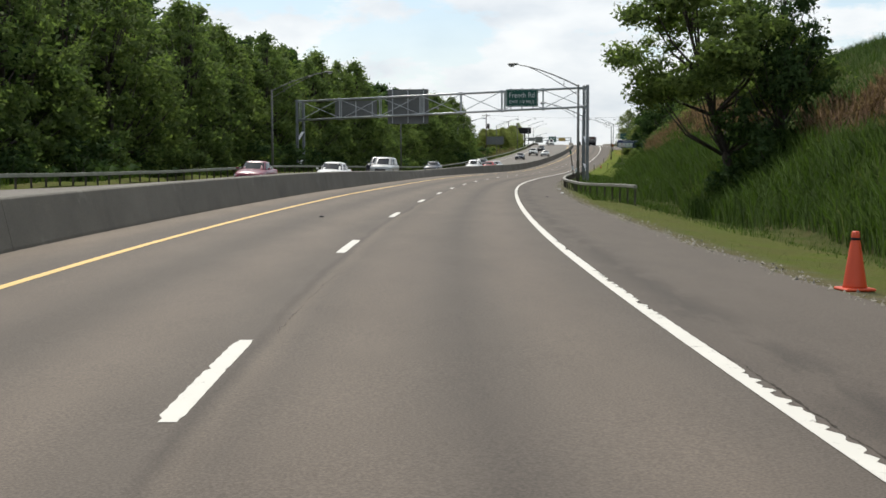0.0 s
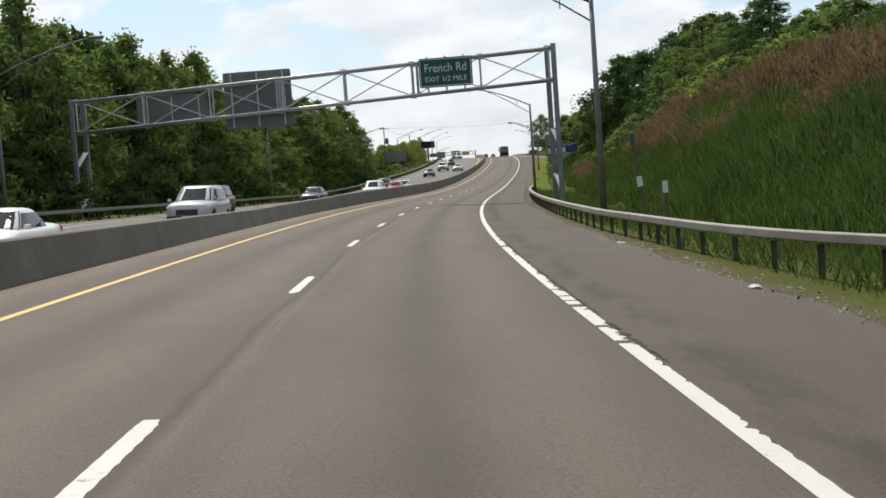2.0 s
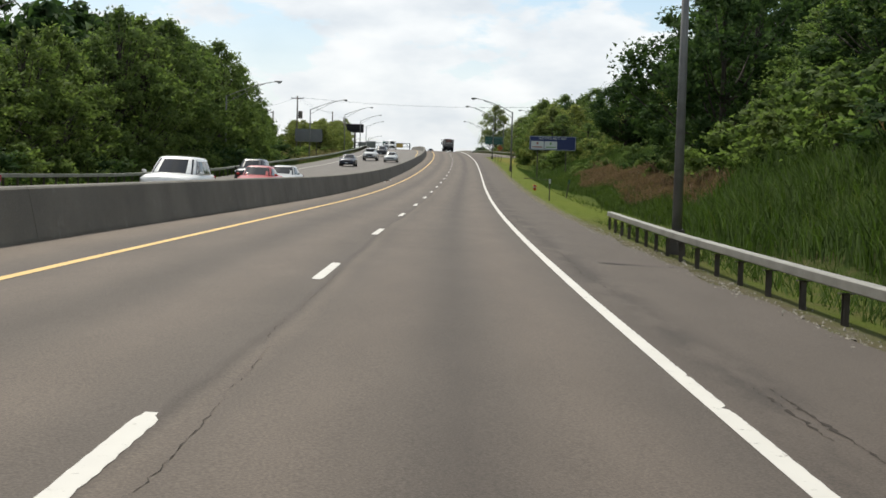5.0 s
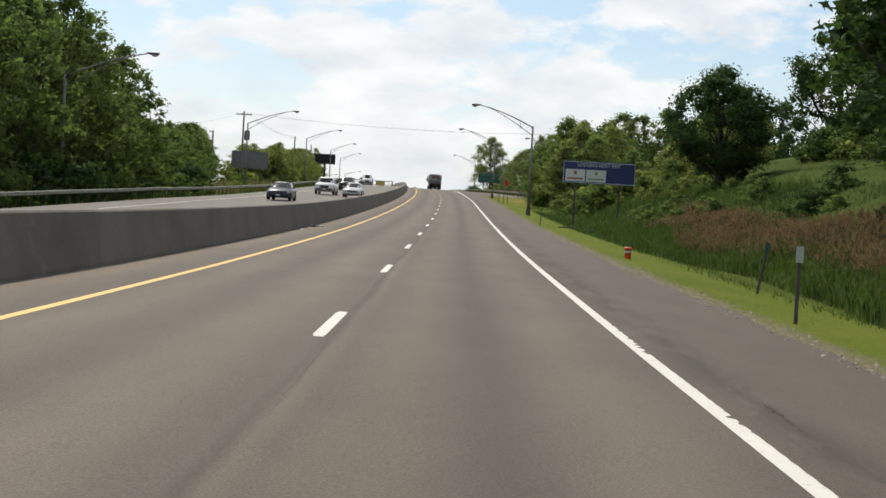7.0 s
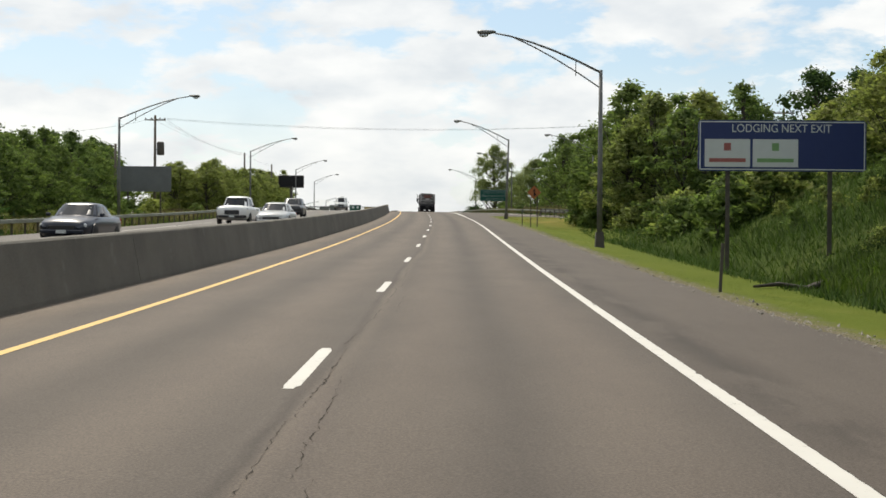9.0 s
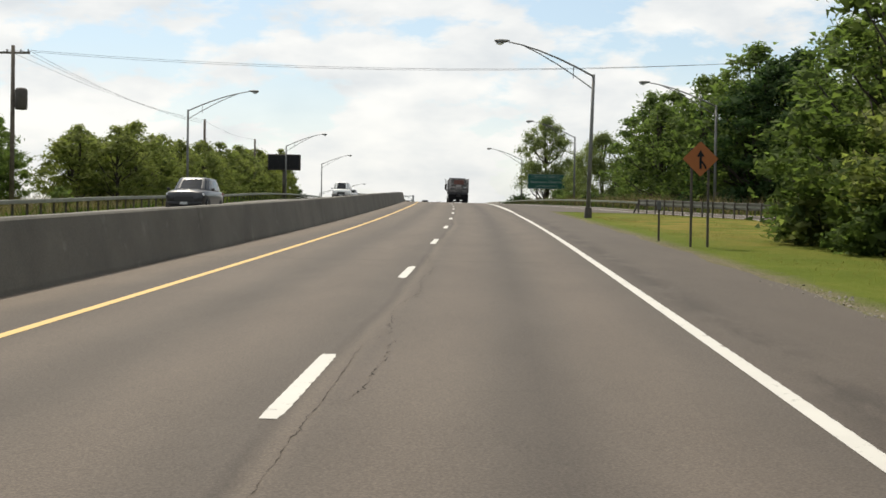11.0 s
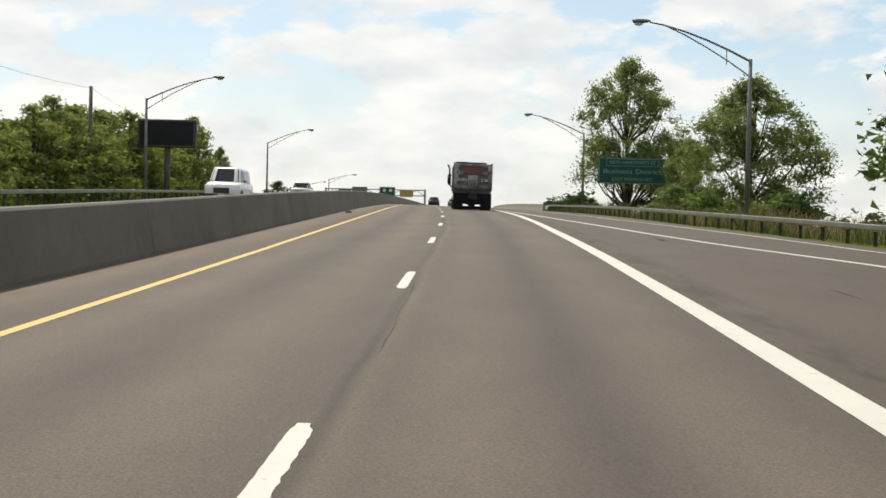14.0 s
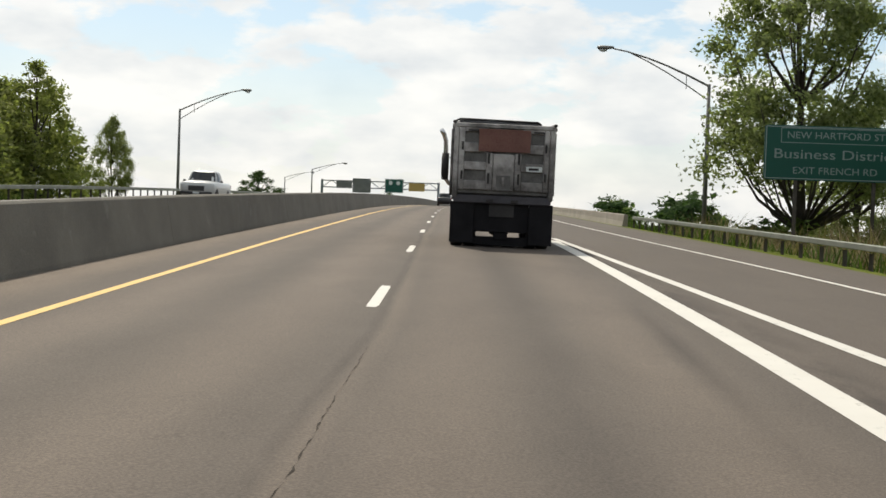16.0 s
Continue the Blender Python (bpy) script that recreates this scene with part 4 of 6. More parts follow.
# ---- posts and small things along the verge ----
def marker(s, d, h, plate, label, lean=0.0):
    m = thing("marker_post", Matrix.Translation(on(s, d)) @ Matrix.Rotation(-heading(s), 4, "Z") @ Matrix.Rotation(radians(lean), 4, "Y"), label, "marker post", "marker posts")
    p = Shape()
    p.box(-0.03, 0.03, -0.004, 0.004, -0.3, h).box(-0.03, -0.024, 0.004, 0.022, -0.3, h).box(0.024, 0.03, 0.004, 0.022, -0.3, h)
    part("stake", p, M_POST, m)
    if plate:
        part("plate", board(-0.06, 0.06, h - 0.24, h + 0.02, -0.012, 0.005, 0.02), plate, m)
    return m


M_GREENPOST = plain("green_paint", (0.02, 0.07, 0.045), 0.6)
tall = marker(80.2, 7.08, 2.5, M_GREENPOST, "dark leaning marker post with a green paddle behind the guardrail", -7)
part("plate", board(-0.065, 0.065, 1.26, 1.5, -0.012, 0.005, 0.02), M_LETTER, tall, "small white plate")
marker(77.7, 7.06, 1.36, M_LETTER, "marker post with a small pale plate behind the guardrail")
marker(196.4, 6.9, 1.22, M_STEEL, "dark marker post with a white plate on mown grass")
marker(206.0, 8.6, 1.2, M_GREENPOST, "leaning dark marker post on mown grass", 9)
marker(252.5, 6.5, 0.95, None, "bare steel marker stake on the verge", 3)
marker(316.0, 6.4, 1.15, M_SIGNBACK, "marker post with a grey plate on the verge")
merge = thing("merge_sign", stand(312.4, 6.95, float(ground_z(312.4, 6.95))), "orange diamond merge sign with a black arrow on two posts", "road sign")
for x in (-0.22, 0.22):
    part("post", Shape().box(x - 0.03, x + 0.03, 0.03, 0.07, -0.3, 2.6), M_POST, merge)
dm = Matrix.Translation((0, 0, 2.31)) @ Matrix.Rotation(radians(45), 4, "Y")
o = part("panel", board(-0.33, 0.33, -0.33, 0.33, 0.0, 0.01, 0.04), plain("sign_orange", (0.33, 0.1, 0.018), 0.5), merge)
o.matrix_basis = dm
part("arrow", Shape().box(-0.03, 0.03, -0.008, -0.002, 2.05, 2.38).add([(-0.1, -0.008, 2.37), (0.1, -0.008, 2.37), (0, -0.008, 2.55), (-0.1, -0.002, 2.37), (0.1, -0.002, 2.37), (0, -0.002, 2.55)], [(0, 1, 2), (5, 4, 3), (0, 3, 4, 1), (1, 4, 5, 2), (2, 5, 3, 0)]).tube([(0.14, -0.005, 2.06), (0.11, -0.005, 2.14), (0.02, -0.005, 2.25)], 0.025, 6), M_BLACK, merge)
cone = thing("traffic_cone", stand(14.4, 6.35, float(ground_z(14.4, 6.35)), 8), "faded orange traffic cone standing on the gravel edge", "traffic cone")
part("body", Shape().lathe([(0.14, 0.03), (0.135, 0.06), (0.06, 0.55), (0.045, 0.6), (0.05, 0.62), (0.045, 0.68), (0.03, 0.69)], 20), M_ORANGE, cone, smooth=True)
part("foot", Shape().box(-0.18, 0.18, -0.18, 0.18, 0.0, 0.035, bevel=0.012), M_ORANGE, cone)
part("collar", Shape().lathe([(0.052, 0.585), (0.056, 0.6), (0.052, 0.615)], 20), M_BLACK, cone)
stub = thing("marker_barrel", stand(218.2, 7.2, float(ground_z(218.2, 7.2))), "short orange and white barrel marker on mown grass", "barrel")
part("drum", Shape().lathe([(0.11, -0.05), (0.115, 0.0), (0.11, 0.12), (0.115, 0.13), (0.105, 0.3)], 18), M_ORANGE, stub, smooth=True)
part("band", Shape().lathe([(0.116, 0.2), (0.118, 0.21), (0.115, 0.25), (0.11, 0.26)], 18), M_LETTER, stub, "white band")
part("cap", Shape().lathe([(0.13, 0.3), (0.14, 0.32), (0.13, 0.37), (0.07, 0.385)], 18), M_ORANGE, stub, smooth=True)


# ---- power line ----
def utility_pole(s, d, top, arms=True, label="weathered wooden utility pole among the trees"):
    g = float(ground_z(s, d))
    p = thing("utility_pole", stand(s, d, g), label, "utility pole", "utility poles")
    h = top - g
    part("shaft", Shape().tube([(0, 0, -0.5), (0, 0, h)], [0.17, 0.12], 10), M_WOOD, p, smooth=True)
    if arms == 3:
        for k in range(3):
            z, w = h - 0.4 - 1.6 * k, (1.6, 1.9, 1.6)[k]
            part("crossarm", Shape().box(-w, w, -0.07, 0.07, z, z + 0.16), M_WOOD, p)
            for x in (-w + 0.1, w - 0.1):
                part("insulator", Shape().lathe([(0.05, 0), (0.1, 0.1), (0.06, 0.3)], 8, Matrix.Translation((x, 0, z + 0.16))), M_SIGNBACK, p)
    elif arms == 2:
        for k in range(3):
            z = h - 0.3 - 1.3 * k
            part("side_arm", Shape().tube([(0.05, 0, z), (-0.35, 0, z + 0.05)], 0.05, 6), M_WOOD, p)
            part("insulator", Shape().lathe([(0.04, 0), (0.09, 0.05), (0.09, 0.25), (0.04, 0.3)], 8, Matrix.Translation((-0.42, 0, z - 0.1))), M_POST, p)
    elif arms:
        part("crossarm", Shape().box(-1.1, 1.1, -0.06, 0.06, h - 0.55, h - 0.42), M_WOOD, p)
        for x in (-1.0, -0.4, 0.5, 1.0):
            part("insulator", Shape().lathe([(0.03, 0), (0.06, 0.05), (0.05, 0.1), (0.06, 0.14), (0.02, 0.18)], 8, Matrix.Translation((x, 0, h - 0.42))), M_SIGNBACK, p)
    return p


utility_pole(361.6, -29.0, 10.3)
utility_pole(364.8, -33.9, 7.4, 2)
utility_pole(520, -52.6, 4.9, 3, "distant wooden power pole with three crossarms")
utility_pole(528, -51.0, 4.6, 3, "distant wooden power pole with three crossarms")
utility_pole(412.3, -25.7, 8.2, False)
utility_pole(442.9, -24.1, 7.6, False)
utility_pole(470, -24.5, 6.6, False)
utility_pole(359.0, 37.0, 11.5)
tr = thing("transformer_box", stand(361.6, -28.5), "grey transformer can fixed on the wooden pole", "transformer")
part("can", Shape().lathe([(0.36, 6.1), (0.4, 6.2), (0.4, 7.35), (0.3, 7.5)], 14, Matrix.Translation((0.1, -0.1, 0))), M_POST, tr, smooth=True)
part("bracket", Shape().box(-0.5, -0.1, -0.15, -0.05, 6.6, 6.7), M_POST, tr)


def wire(a, b, sag, label):
    a, b = Vector(a), Vector(b)
    pts = [a.lerp(b, u) - Vector((0, 0, sag * 4 * u * (1 - u))) for u in np.linspace(0, 1, 25)]
    return tagged(new("power_cable", Shape().tube(pts, 0.01, 5).mesh("power_cable", M_BLACK)), label, "cable", "power cables")


for k, x in enumerate((-0.4, 1.0)):
    wire(at(361.6, -29.0 + x, 10.0), at(359, 37 + x, 11.2), 1.6 - 0.1 * k, "thin black power cable across the highway")
for k, x in enumerate((-0.4, 0.5, 1.0)):
    wire(at(361.6, -29.0 + x, 10.0), at(412.3, -25.7, 8.15 - 0.2 * k), 0.6, "thin black cable between wooden poles")
wire(at(412.3, -25.7, 8.1), at(442.9, -24.1, 7.5), 0.4, "thin black cable between wooden poles")
wire(at(442.9, -24.1, 7.5), at(470, -24.5, 6.5), 0.4, "thin black cable between wooden poles")
wire(at(361.6, -29.5, 9.9), at(318, -38, 6.2), 0.8, "thin black cable into the trees")


# ---- plants ----
def unit(a):
    return a / np.maximum(np.linalg.norm(a, axis=-1, keepdims=True), 1e-6)


def leaf_cloud(rng, blobs, count, size, heart, droop=0.25):
    """Vertices, faces and soft normals of many small leaves, gathered in clumps; heart is the middle of the crown."""
    c = np.array([b[0] for b in blobs], float)
    r = np.array([b[1] for b in blobs], float)
    w = (r[:, 0] * r[:, 1] * r[:, 2]) ** (2 / 3)
    pick = rng.choice(len(blobs), count, p=w / w.sum())
    u = unit(rng.normal(size=(count, 3)))
    rad = np.minimum(1.35, 0.3 + 0.55 * np.abs(rng.normal(size=count)))
    p = c[pick] + u * r[pick] * rad[:, None]
    a = rng.normal(size=(count, 3))
    a[:, 2] = a[:, 2] * 0.6 - droop
    a = unit(a)
    nrm = u + 0.9 * rng.normal(size=(count, 3)) + np.array([0, 0, 0.5])
    b = unit(np.cross(nrm, a))
    L = size * (0.5 + rng.random(count))[:, None]
    v = np.stack([p - a * L * 0.5 + b * L * 0.2, p + b * L * 0.12 + a * L * 0.6, p - b * L * 0.42 - a * L * 0.1], 1)
    flat_n = unit(np.cross(v[:, 1] - v[:, 0], v[:, 2] - v[:, 0]))
    out = unit(0.55 * u + 0.5 * unit(p - np.array(heart)) + np.array([0, 0, 0.12]))
    turned = (flat_n * out).sum(1) < 0
    v[turned] = v[turned][:, ::-1]
    flat_n[turned] *= -1
    soft = unit(out + 0.55 * flat_n)
    return v.reshape(-1, 3), np.arange(3 * count).reshape(-1, 3), np.repeat(soft, 3, 0)


def tree(name, seed, h, r, clear, clumps, count, size, leaf, trunk_r=0.2, spread=0.55, stems=1, squash=1.0, label="", top=0.55, core=0.11, lean_x=0.0):
    """A tapered trunk with limbs that end in clumps of leaves. Built at the origin."""
    rng = np.random.default_rng(seed)
    base = thing(name, Matrix(), label, "tree" if name.endswith("tree") else "shrub")
    blobs, wood = [], Shape()
    tips = []
    for k in range(stems):
        lean = rng.normal(0, 0.05 if stems == 1 else 0.14, 2)
        lean[0] += lean_x / h
        pts, z = [], -0.4
        for q in range(6):
            f = q / 5
            pts.append(Vector((lean[0] * h * f + rng.normal(0, 0.04) * q * 0.4 + (0.25 * math.cos(k * 2.2) if stems > 1 else 0), lean[1] * h * f + rng.normal(0, 0.04) * q * 0.4 + (0.25 * math.sin(k * 2.2) if stems > 1 else 0), -0.4 + (h * 0.88 + 0.4) * f)))
        wood.tube(pts, [trunk_r * (1.25 - 1.12 * q / 5) / stems ** 0.4 for q in range(6)], 6)
        tips.append(pts)
    n = 0
    while n < clumps:
        f = clear / h + (1 - clear / h) * rng.random() ** 0.85
        g = (f - clear / h) / (1 - clear / h)
        env = r * (math.sin(math.pi * min(1, (g * 0.88 + 0.12)) ** top)) ** 0.75
        ang, dist = rng.random() * 2 * math.pi, env * (0.25 + 0.75 * rng.random() ** 0.5)
        pts = tips[rng.integers(len(tips))]
        root = pts[min(4, max(1, int(f * 5 - 0.8)))]
        c = Vector((root.x * (0.6 if lean_x == 0 else 1.25) + math.cos(ang) * dist, root.y * 0.6 + math.sin(ang) * dist, h * f * 0.97))
        size_c = spread * r * (0.55 + 0.5 * rng.random()) * (1 - 0.35 * g)
        blobs.append((c, (size_c, size_c, size_c * 0.72 * squash)))
        if n % 4 == 0 and stems < 3:
            mid = root.lerp(c, 0.55) + Vector((0, 0, -0.25 - 0.1 * dist))
            wood.tube([root, mid, c], [trunk_r * 0.42 / stems ** 0.3, trunk_r * 0.24, trunk_r * 0.08], 4)
        n += 1
    part("trunk", wood, M_BARK, base, smooth=True)
    heart = np.mean([b[0] for b in blobs], 0)
    v, f, n1 = leaf_cloud(rng, blobs, count, size, heart)
    deep = int(count * core)
    v2, f2, n2 = leaf_cloud(rng, [(c, tuple(0.55 * x for x in q)) for c, q in blobs], deep, size * 2.0, heart)
    v, f, soft = np.concatenate([v, v2]), np.concatenate([f, f2 + len(v)]), np.concatenate([n1, n2])
    base["tall"] = float(np.percentile(v[:, 2], 99.7))
    o = new("crown", raw("crown", v, f, leaf, None, True, soft))
    o.parent = base
    return base


rnd = random.Random(5)


def plant(proto, s, d, scale=1.0, sink=0.0, wide=1.0, turn=None):
    """Put the first use of a prototype in place, then copies of it."""
    m = Matrix.Translation(on(s, d) - Vector((0, 0, sink))) @ Matrix.Rotation(rnd.random() * 6.28 if turn is None else turn, 4, "Z") @ Matrix.Diagonal((scale * wide, scale * wide, scale, 1))
    if not proto.get("used"):
        proto["used"] = 1
        proto.matrix_basis = m
        return proto
    # the prototype's own scale would be applied again
    q = copy_thing(proto, Matrix())
    q.matrix_basis = m
    return q


def plant_tall(protos, s, d, height, sink=0.2, wide=1.0):
    """A tree of a given height in metres; its width goes part of the way with it."""
    p = rnd.choice(protos)
    q = height / p["tall"]
    return plant(p, s, d, q, sink, wide * q ** -0.35)


WOOD = "tall leafy deciduous tree at the edge of a dense wood"
woods = [tree("tree", 11 + k, 15.0, 4.8, 0.8, 150, 7200, 0.3, M_LEAF, 0.26, 0.27, label=WOOD, top=0.7) for k in range(4)]
woods_in = [tree("tree", 31 + k, 15.0, 5.2, 2.5, 60, 1500, 0.8, M_LEAF3, 0.3, 0.36, label="tall dark tree inside a dense wood", top=0.7) for k in range(2)]
light = [tree("tree", 51 + k, 9.5, 3.0, 1.8, 90, 5300, 0.235, M_LEAF2, 0.16, 0.32, label="slender light-green tree beside the highway", top=0.62, core=0.04) for k in range(3)]
maple = [tree("tree", 71, 8.2, 3.7, 0.9, 150, 22000, 0.19, M_LEAF3, 0.22, 0.34, label="round dark-green maple on the grassy hillside", top=1.15)]
thin = [tree("tree", 81 + k, 13.0, 4.9, 3.7, 190, 32000, 0.18, M_LEAF4, 0.24, 0.25, label="open-crowned tree with visible limbs behind the guardrail", top=0.8, core=0.03) for k in range(2)]
oak = [tree("tree", 91, 10.0, 4.6, 3.7, 130, 26000, 0.19, M_LEAF, 0.2, 0.25, label="leaning leafy tree with spreading limbs at the foot of the hill", top=0.75, core=0.05, lean_x=-2.8)]
dark = [tree("tree", 95 + k, 11.5, 4.7, 0.6, 120, 9600, 0.265, M_LEAF3, 0.26, 0.28, label="dense dark-green tree on the hillside", top=0.7) for k in range(2)]
bush = [tree("shrub", 101 + k, 2.6, 1.7, 0.1, 30, 1150, 0.2, (M_LEAF, M_LEAF2, M_LEAF3)[k], 0.05, 0.42, 3, label=("leafy green shrub on the roadside bank", "light-green shrub on the roadside bank", "dark shrub at the edge of the wood")[k]) for k in range(3)]


def wood_top(s):
    return float(np.interp(s, [60, 180, 192, 214, 226, 262, 274, 281, 290, 305, 335, 346], [14.6, 14.4, 10.6, 10.4, 13.8, 14.2, 13.0, 9.0, 7.2, 6.7, 6.6, 6.2]))


# the wood beyond the oncoming carriageway
s = 56.0
while s < 300:
    plant_tall(woods, s, -25.6 + rnd.uniform(-1.3, 1.0) - 2.4 * (s > 283), wood_top(s) * rnd.uniform(0.88, 1.06))
    s += rnd.uniform(4.0, 5.6)
s = 62.0
while s < 300:
    plant_tall(woods_in, s, -31.5 + rnd.uniform(-1.5, 1.5) + 1.5 * (s > 283), wood_top(s) * rnd.uniform(0.98, 1.14))
    s += rnd.uniform(4.4, 6.0)
s = 70.0
while s < 300:
    plant_tall(woods_in, s, -39 + rnd.uniform(-2, 2), wood_top(s) * rnd.uniform(1.05, 1.25), 0.2, 1.3)
    s += rnd.uniform(7, 9)
s = 301.0
while s < 394:
    back = -28 - (s - 300) * 0.135
    top = float(np.interp(s, [300, 340, 392], [6.9, 8.1, 9.2]))
    plant_tall(woods, s, back + rnd.uniform(-0.8, 0.8), top * rnd.uniform(0.92, 1.04), 0.2, 1.05)
    plant_tall(woods_in, s + 2, back - 5 + rnd.uniform(-1, 1), top * rnd.uniform(0.9, 1.0), 0.2, 1.1)
    s += rnd.uniform(4.4, 5.8)
s = 62.0
while s < 290:
    plant(bush[rnd.choice((0, 2, 2))], s, -21.9 + rnd.uniform(-0.8, 0.5), rnd.uniform(0.6, 1.25), 0.1, 1.2)
    s += rnd.uniform(3.6, 5.4)
for k in range(10):
    plant(bush[rnd.choice((0, 1))], 292 + k * 7 + rnd.uniform(-2, 2), -24.5 + rnd.uniform(-3, 1.5), rnd.uniform(0.5, 0.85), 0.1, 1.2)
# lighter trees further on
light_top = lambda q: float(np.interp(q, [376, 410, 440, 485], [7.0, 7.5, 8.5, 9.3]))
s = 376.0
while s < 485:
    plant_tall(light, s, -26.2 + rnd.uniform(-1.2, 1.0), light_top(s) * rnd.uniform(0.9, 1.03), 0.1, 1.3)
    plant_tall(light, s + 1.5, -30.5 + rnd.uniform(-2, 1.5), light_top(s) * rnd.uniform(0.94, 1.05), 0.1, 1.3)
    if s > 398:
        plant_tall(woods_in, s + 1.0, -35 + rnd.uniform(-1.5, 1.5), light_top(s) * rnd.uniform(0.55, 0.7), 0.1, 1.2)
    if rnd.random() < 0.7:
        plant(bush[rnd.choice((0, 1, 2))], s, -23.4 + rnd.uniform(-0.8, 0.6), rnd.uniform(0.6, 0.95), 0.1, 1.3)
    s += rnd.uniform(3.6, 5.0)
plant(thin[1], 503.5, -25.2, 0.62, 0.1, 0.55)
for s, d, h in ((488, -25.4, 8.6), (493, -26.5, 6.6), (497, -25.6, 4.6), (484, -25.0, 9.8)):
    plant_tall(light, s, d, h, 0.1)
plant_tall(dark, 640, -38.5, 8.8, 0.0, 1.3)
for s, d, q in ((645, -44, 1.2), (600, -38, 0.9), (668, -36, 1.0), (700, -20, 1.0)):
    plant(bush[2], s, d, 1.5 * q, 0.0, 1.2)

# the hill on the near side
plant(oak[0], 57.6, 13.5, 1.0, 0.3, 1.0, -heading(57.6))
plant_tall(dark, 56.6, 15.2, 8.6, 0.3, 0.72)
for s, d, q in ((55.6, 13.2, 0.5), (54.2, 14.4, 0.6), (58.2, 12.9, 0.45), (57, 14.6, 0.7)):
    plant(bush[2], s, d, q, 0.1, 1.2)
for s, d, q in ((201, 17.5, 0.98), (208, 21, 1.0), (196, 24, 0.95), (214, 25.5, 0.9), (205, 30, 1.0), (240, 31, 1.3), (251, 29, 1.3), (262, 32, 1.2), (232, 35, 1.25), (272, 30, 0.95)):
    plant(rnd.choice(dark), s, d, q, 0.2)
plant_tall(dark, 217, 19, 12.6, 0.2, 1.2)
plant_tall(dark, 225, 22.5, 12.2, 0.2, 1.15)
plant(maple[0], 262.5, 19.2, 1.0, 0.0)
for s, d, q in ((134, 22, 3.8), (141, 24, 4.8), (147, 22.5, 4.6), (152, 25, 5.4), (154, 22.5, 5.2), (160, 22, 7.0), (168, 24, 7.4), (172, 21.5, 6.4), (176, 27, 7.4), (184, 22, 8.2), (180, 20.5, 6.6), (191, 21, 7.4)):
    plant_tall((dark[0], woods[0], woods[1]), s, d, q, 0.2, 1.1)
# a mound of creepers along the upper edge of the dry reeds
s = 114.0
while s < 188:
    plant(bush[rnd.choice((0, 0, 1))], s, float(np.interp(s, [114, 150, 188], [21.6, 20.8, 19.4])) + rnd.uniform(-0.6, 0.8), rnd.uniform(0.6, 0.95), 0.15, 1.5)
    s += rnd.uniform(2.6, 3.8)
for s, d, q in ((152, 17.4, 0.7), (156, 16.4, 0.85), (161, 17.2, 1.0), (164, 15.6, 0.8), (168, 16.8, 1.1), (173, 16.2, 1.1), (177, 17.6, 1.25), (181, 15.8, 1.0), (186, 16.6, 1.25), (190, 15.6, 1.1), (170, 18.6, 1.3), (184, 18.4, 1.4), (158, 18.8, 1.1)):
    plant(bush[rnd.choice((0, 0, 2))], s, d, q, 0.15, 1.25)
for s, d, q in ((138, 20.4, 0.85), (135.5, 20.8, 0.8), (141, 20.0, 0.7)):
    plant(bush[2], s, d, q, 0.15, 1.3)
slope = random.Random(8)
for k in range(22):
    plant(bush[slope.choice((0, 0, 1))], slope.uniform(240, 270), slope.uniform(13.2, 20), slope.uniform(0.18, 0.42), 0.1, 1.3)
for k in range(22):
    plant(bush[rnd.choice((0, 2, 2))], rnd.uniform(208, 244), rnd.uniform(14.8, 20.5), rnd.uniform(0.3, 0.55), 0.1, 1.2)
for k in range(62):
    s = rnd.choice((rnd.uniform(124, 268), rnd.uniform(124, 195)))
    d = rnd.uniform(20.5, 28)
    if 215 < s and d < 22.5:
        d += 6
    plant(bush[rnd.choice((0, 0, 1, 2))], s, d, rnd.uniform(0.55, 1.05), 0.15, 1.35)
# behind the blue sign and beside the slip road
for s, d, h in ((308, 14.2, 8.8), (312, 13.6, 9.8), (316, 15.0, 9.4), (304, 15.4, 7.6), (320, 16.4, 8.6), (311, 18, 9.2), (318, 20, 9.0), (303, 19, 6.4), (308, 12.6, 6.4), (315, 12.4, 7.0), (300, 22, 6.2), (306, 25, 7.0), (296, 25, 6.4), (290, 27, 7.0), (312, 26, 8.2)):
    plant_tall((light[0], light[2], woods[0], woods[1]), s, d, h, 0.2, 1.15)
for k in range(34):
    s = 283 + rnd.uniform(0, 24)
    plant(bush[rnd.choice((0, 0, 1))], s, 12.6 + rnd.uniform(0, 9) + max(0, (s - 300)) * 0.2, rnd.uniform(0.45, 0.95), 0.1, 1.25)
for k in range(16):
    plant(bush[rnd.choice((0, 1))], rnd.uniform(303, 319), rnd.uniform(10.9, 13.6), rnd.uniform(0.6, 1.1), 0.1, 1.25)
for k in range(16):
    plant(bush[rnd.choice((0, 1))], rnd.uniform(260, 284), rnd.uniform(12.6, 20), rnd.uniform(0.26, 0.5), 0.05, 0.9)
for s, d, h in ((402, 21.1, 12.5), (395, 19.2, 11.0), (384, 17.6, 8.4), (378, 20, 10.5), (390, 19.5, 9.5), (372, 22, 12.0), (366, 27, 13.0), (376, 26, 12.5), (386, 24, 11.5), (396, 23, 9.5), (360, 33, 13.5), (352, 38, 14.0), (344, 45, 14.0), (386, 31, 12.5), (370, 36, 13.5), (356, 44, 14.5), (335, 52, 14.0), (380, 40, 13.0), (384, 27, 12.0), (369, 23, 10.5), (362, 29, 12.5), (392, 21.5, 10.0)):
    plant_tall((*dark, woods[0]) if d > 21 else woods[:3], s, d, h * 1.07, 0.0, 1.2)
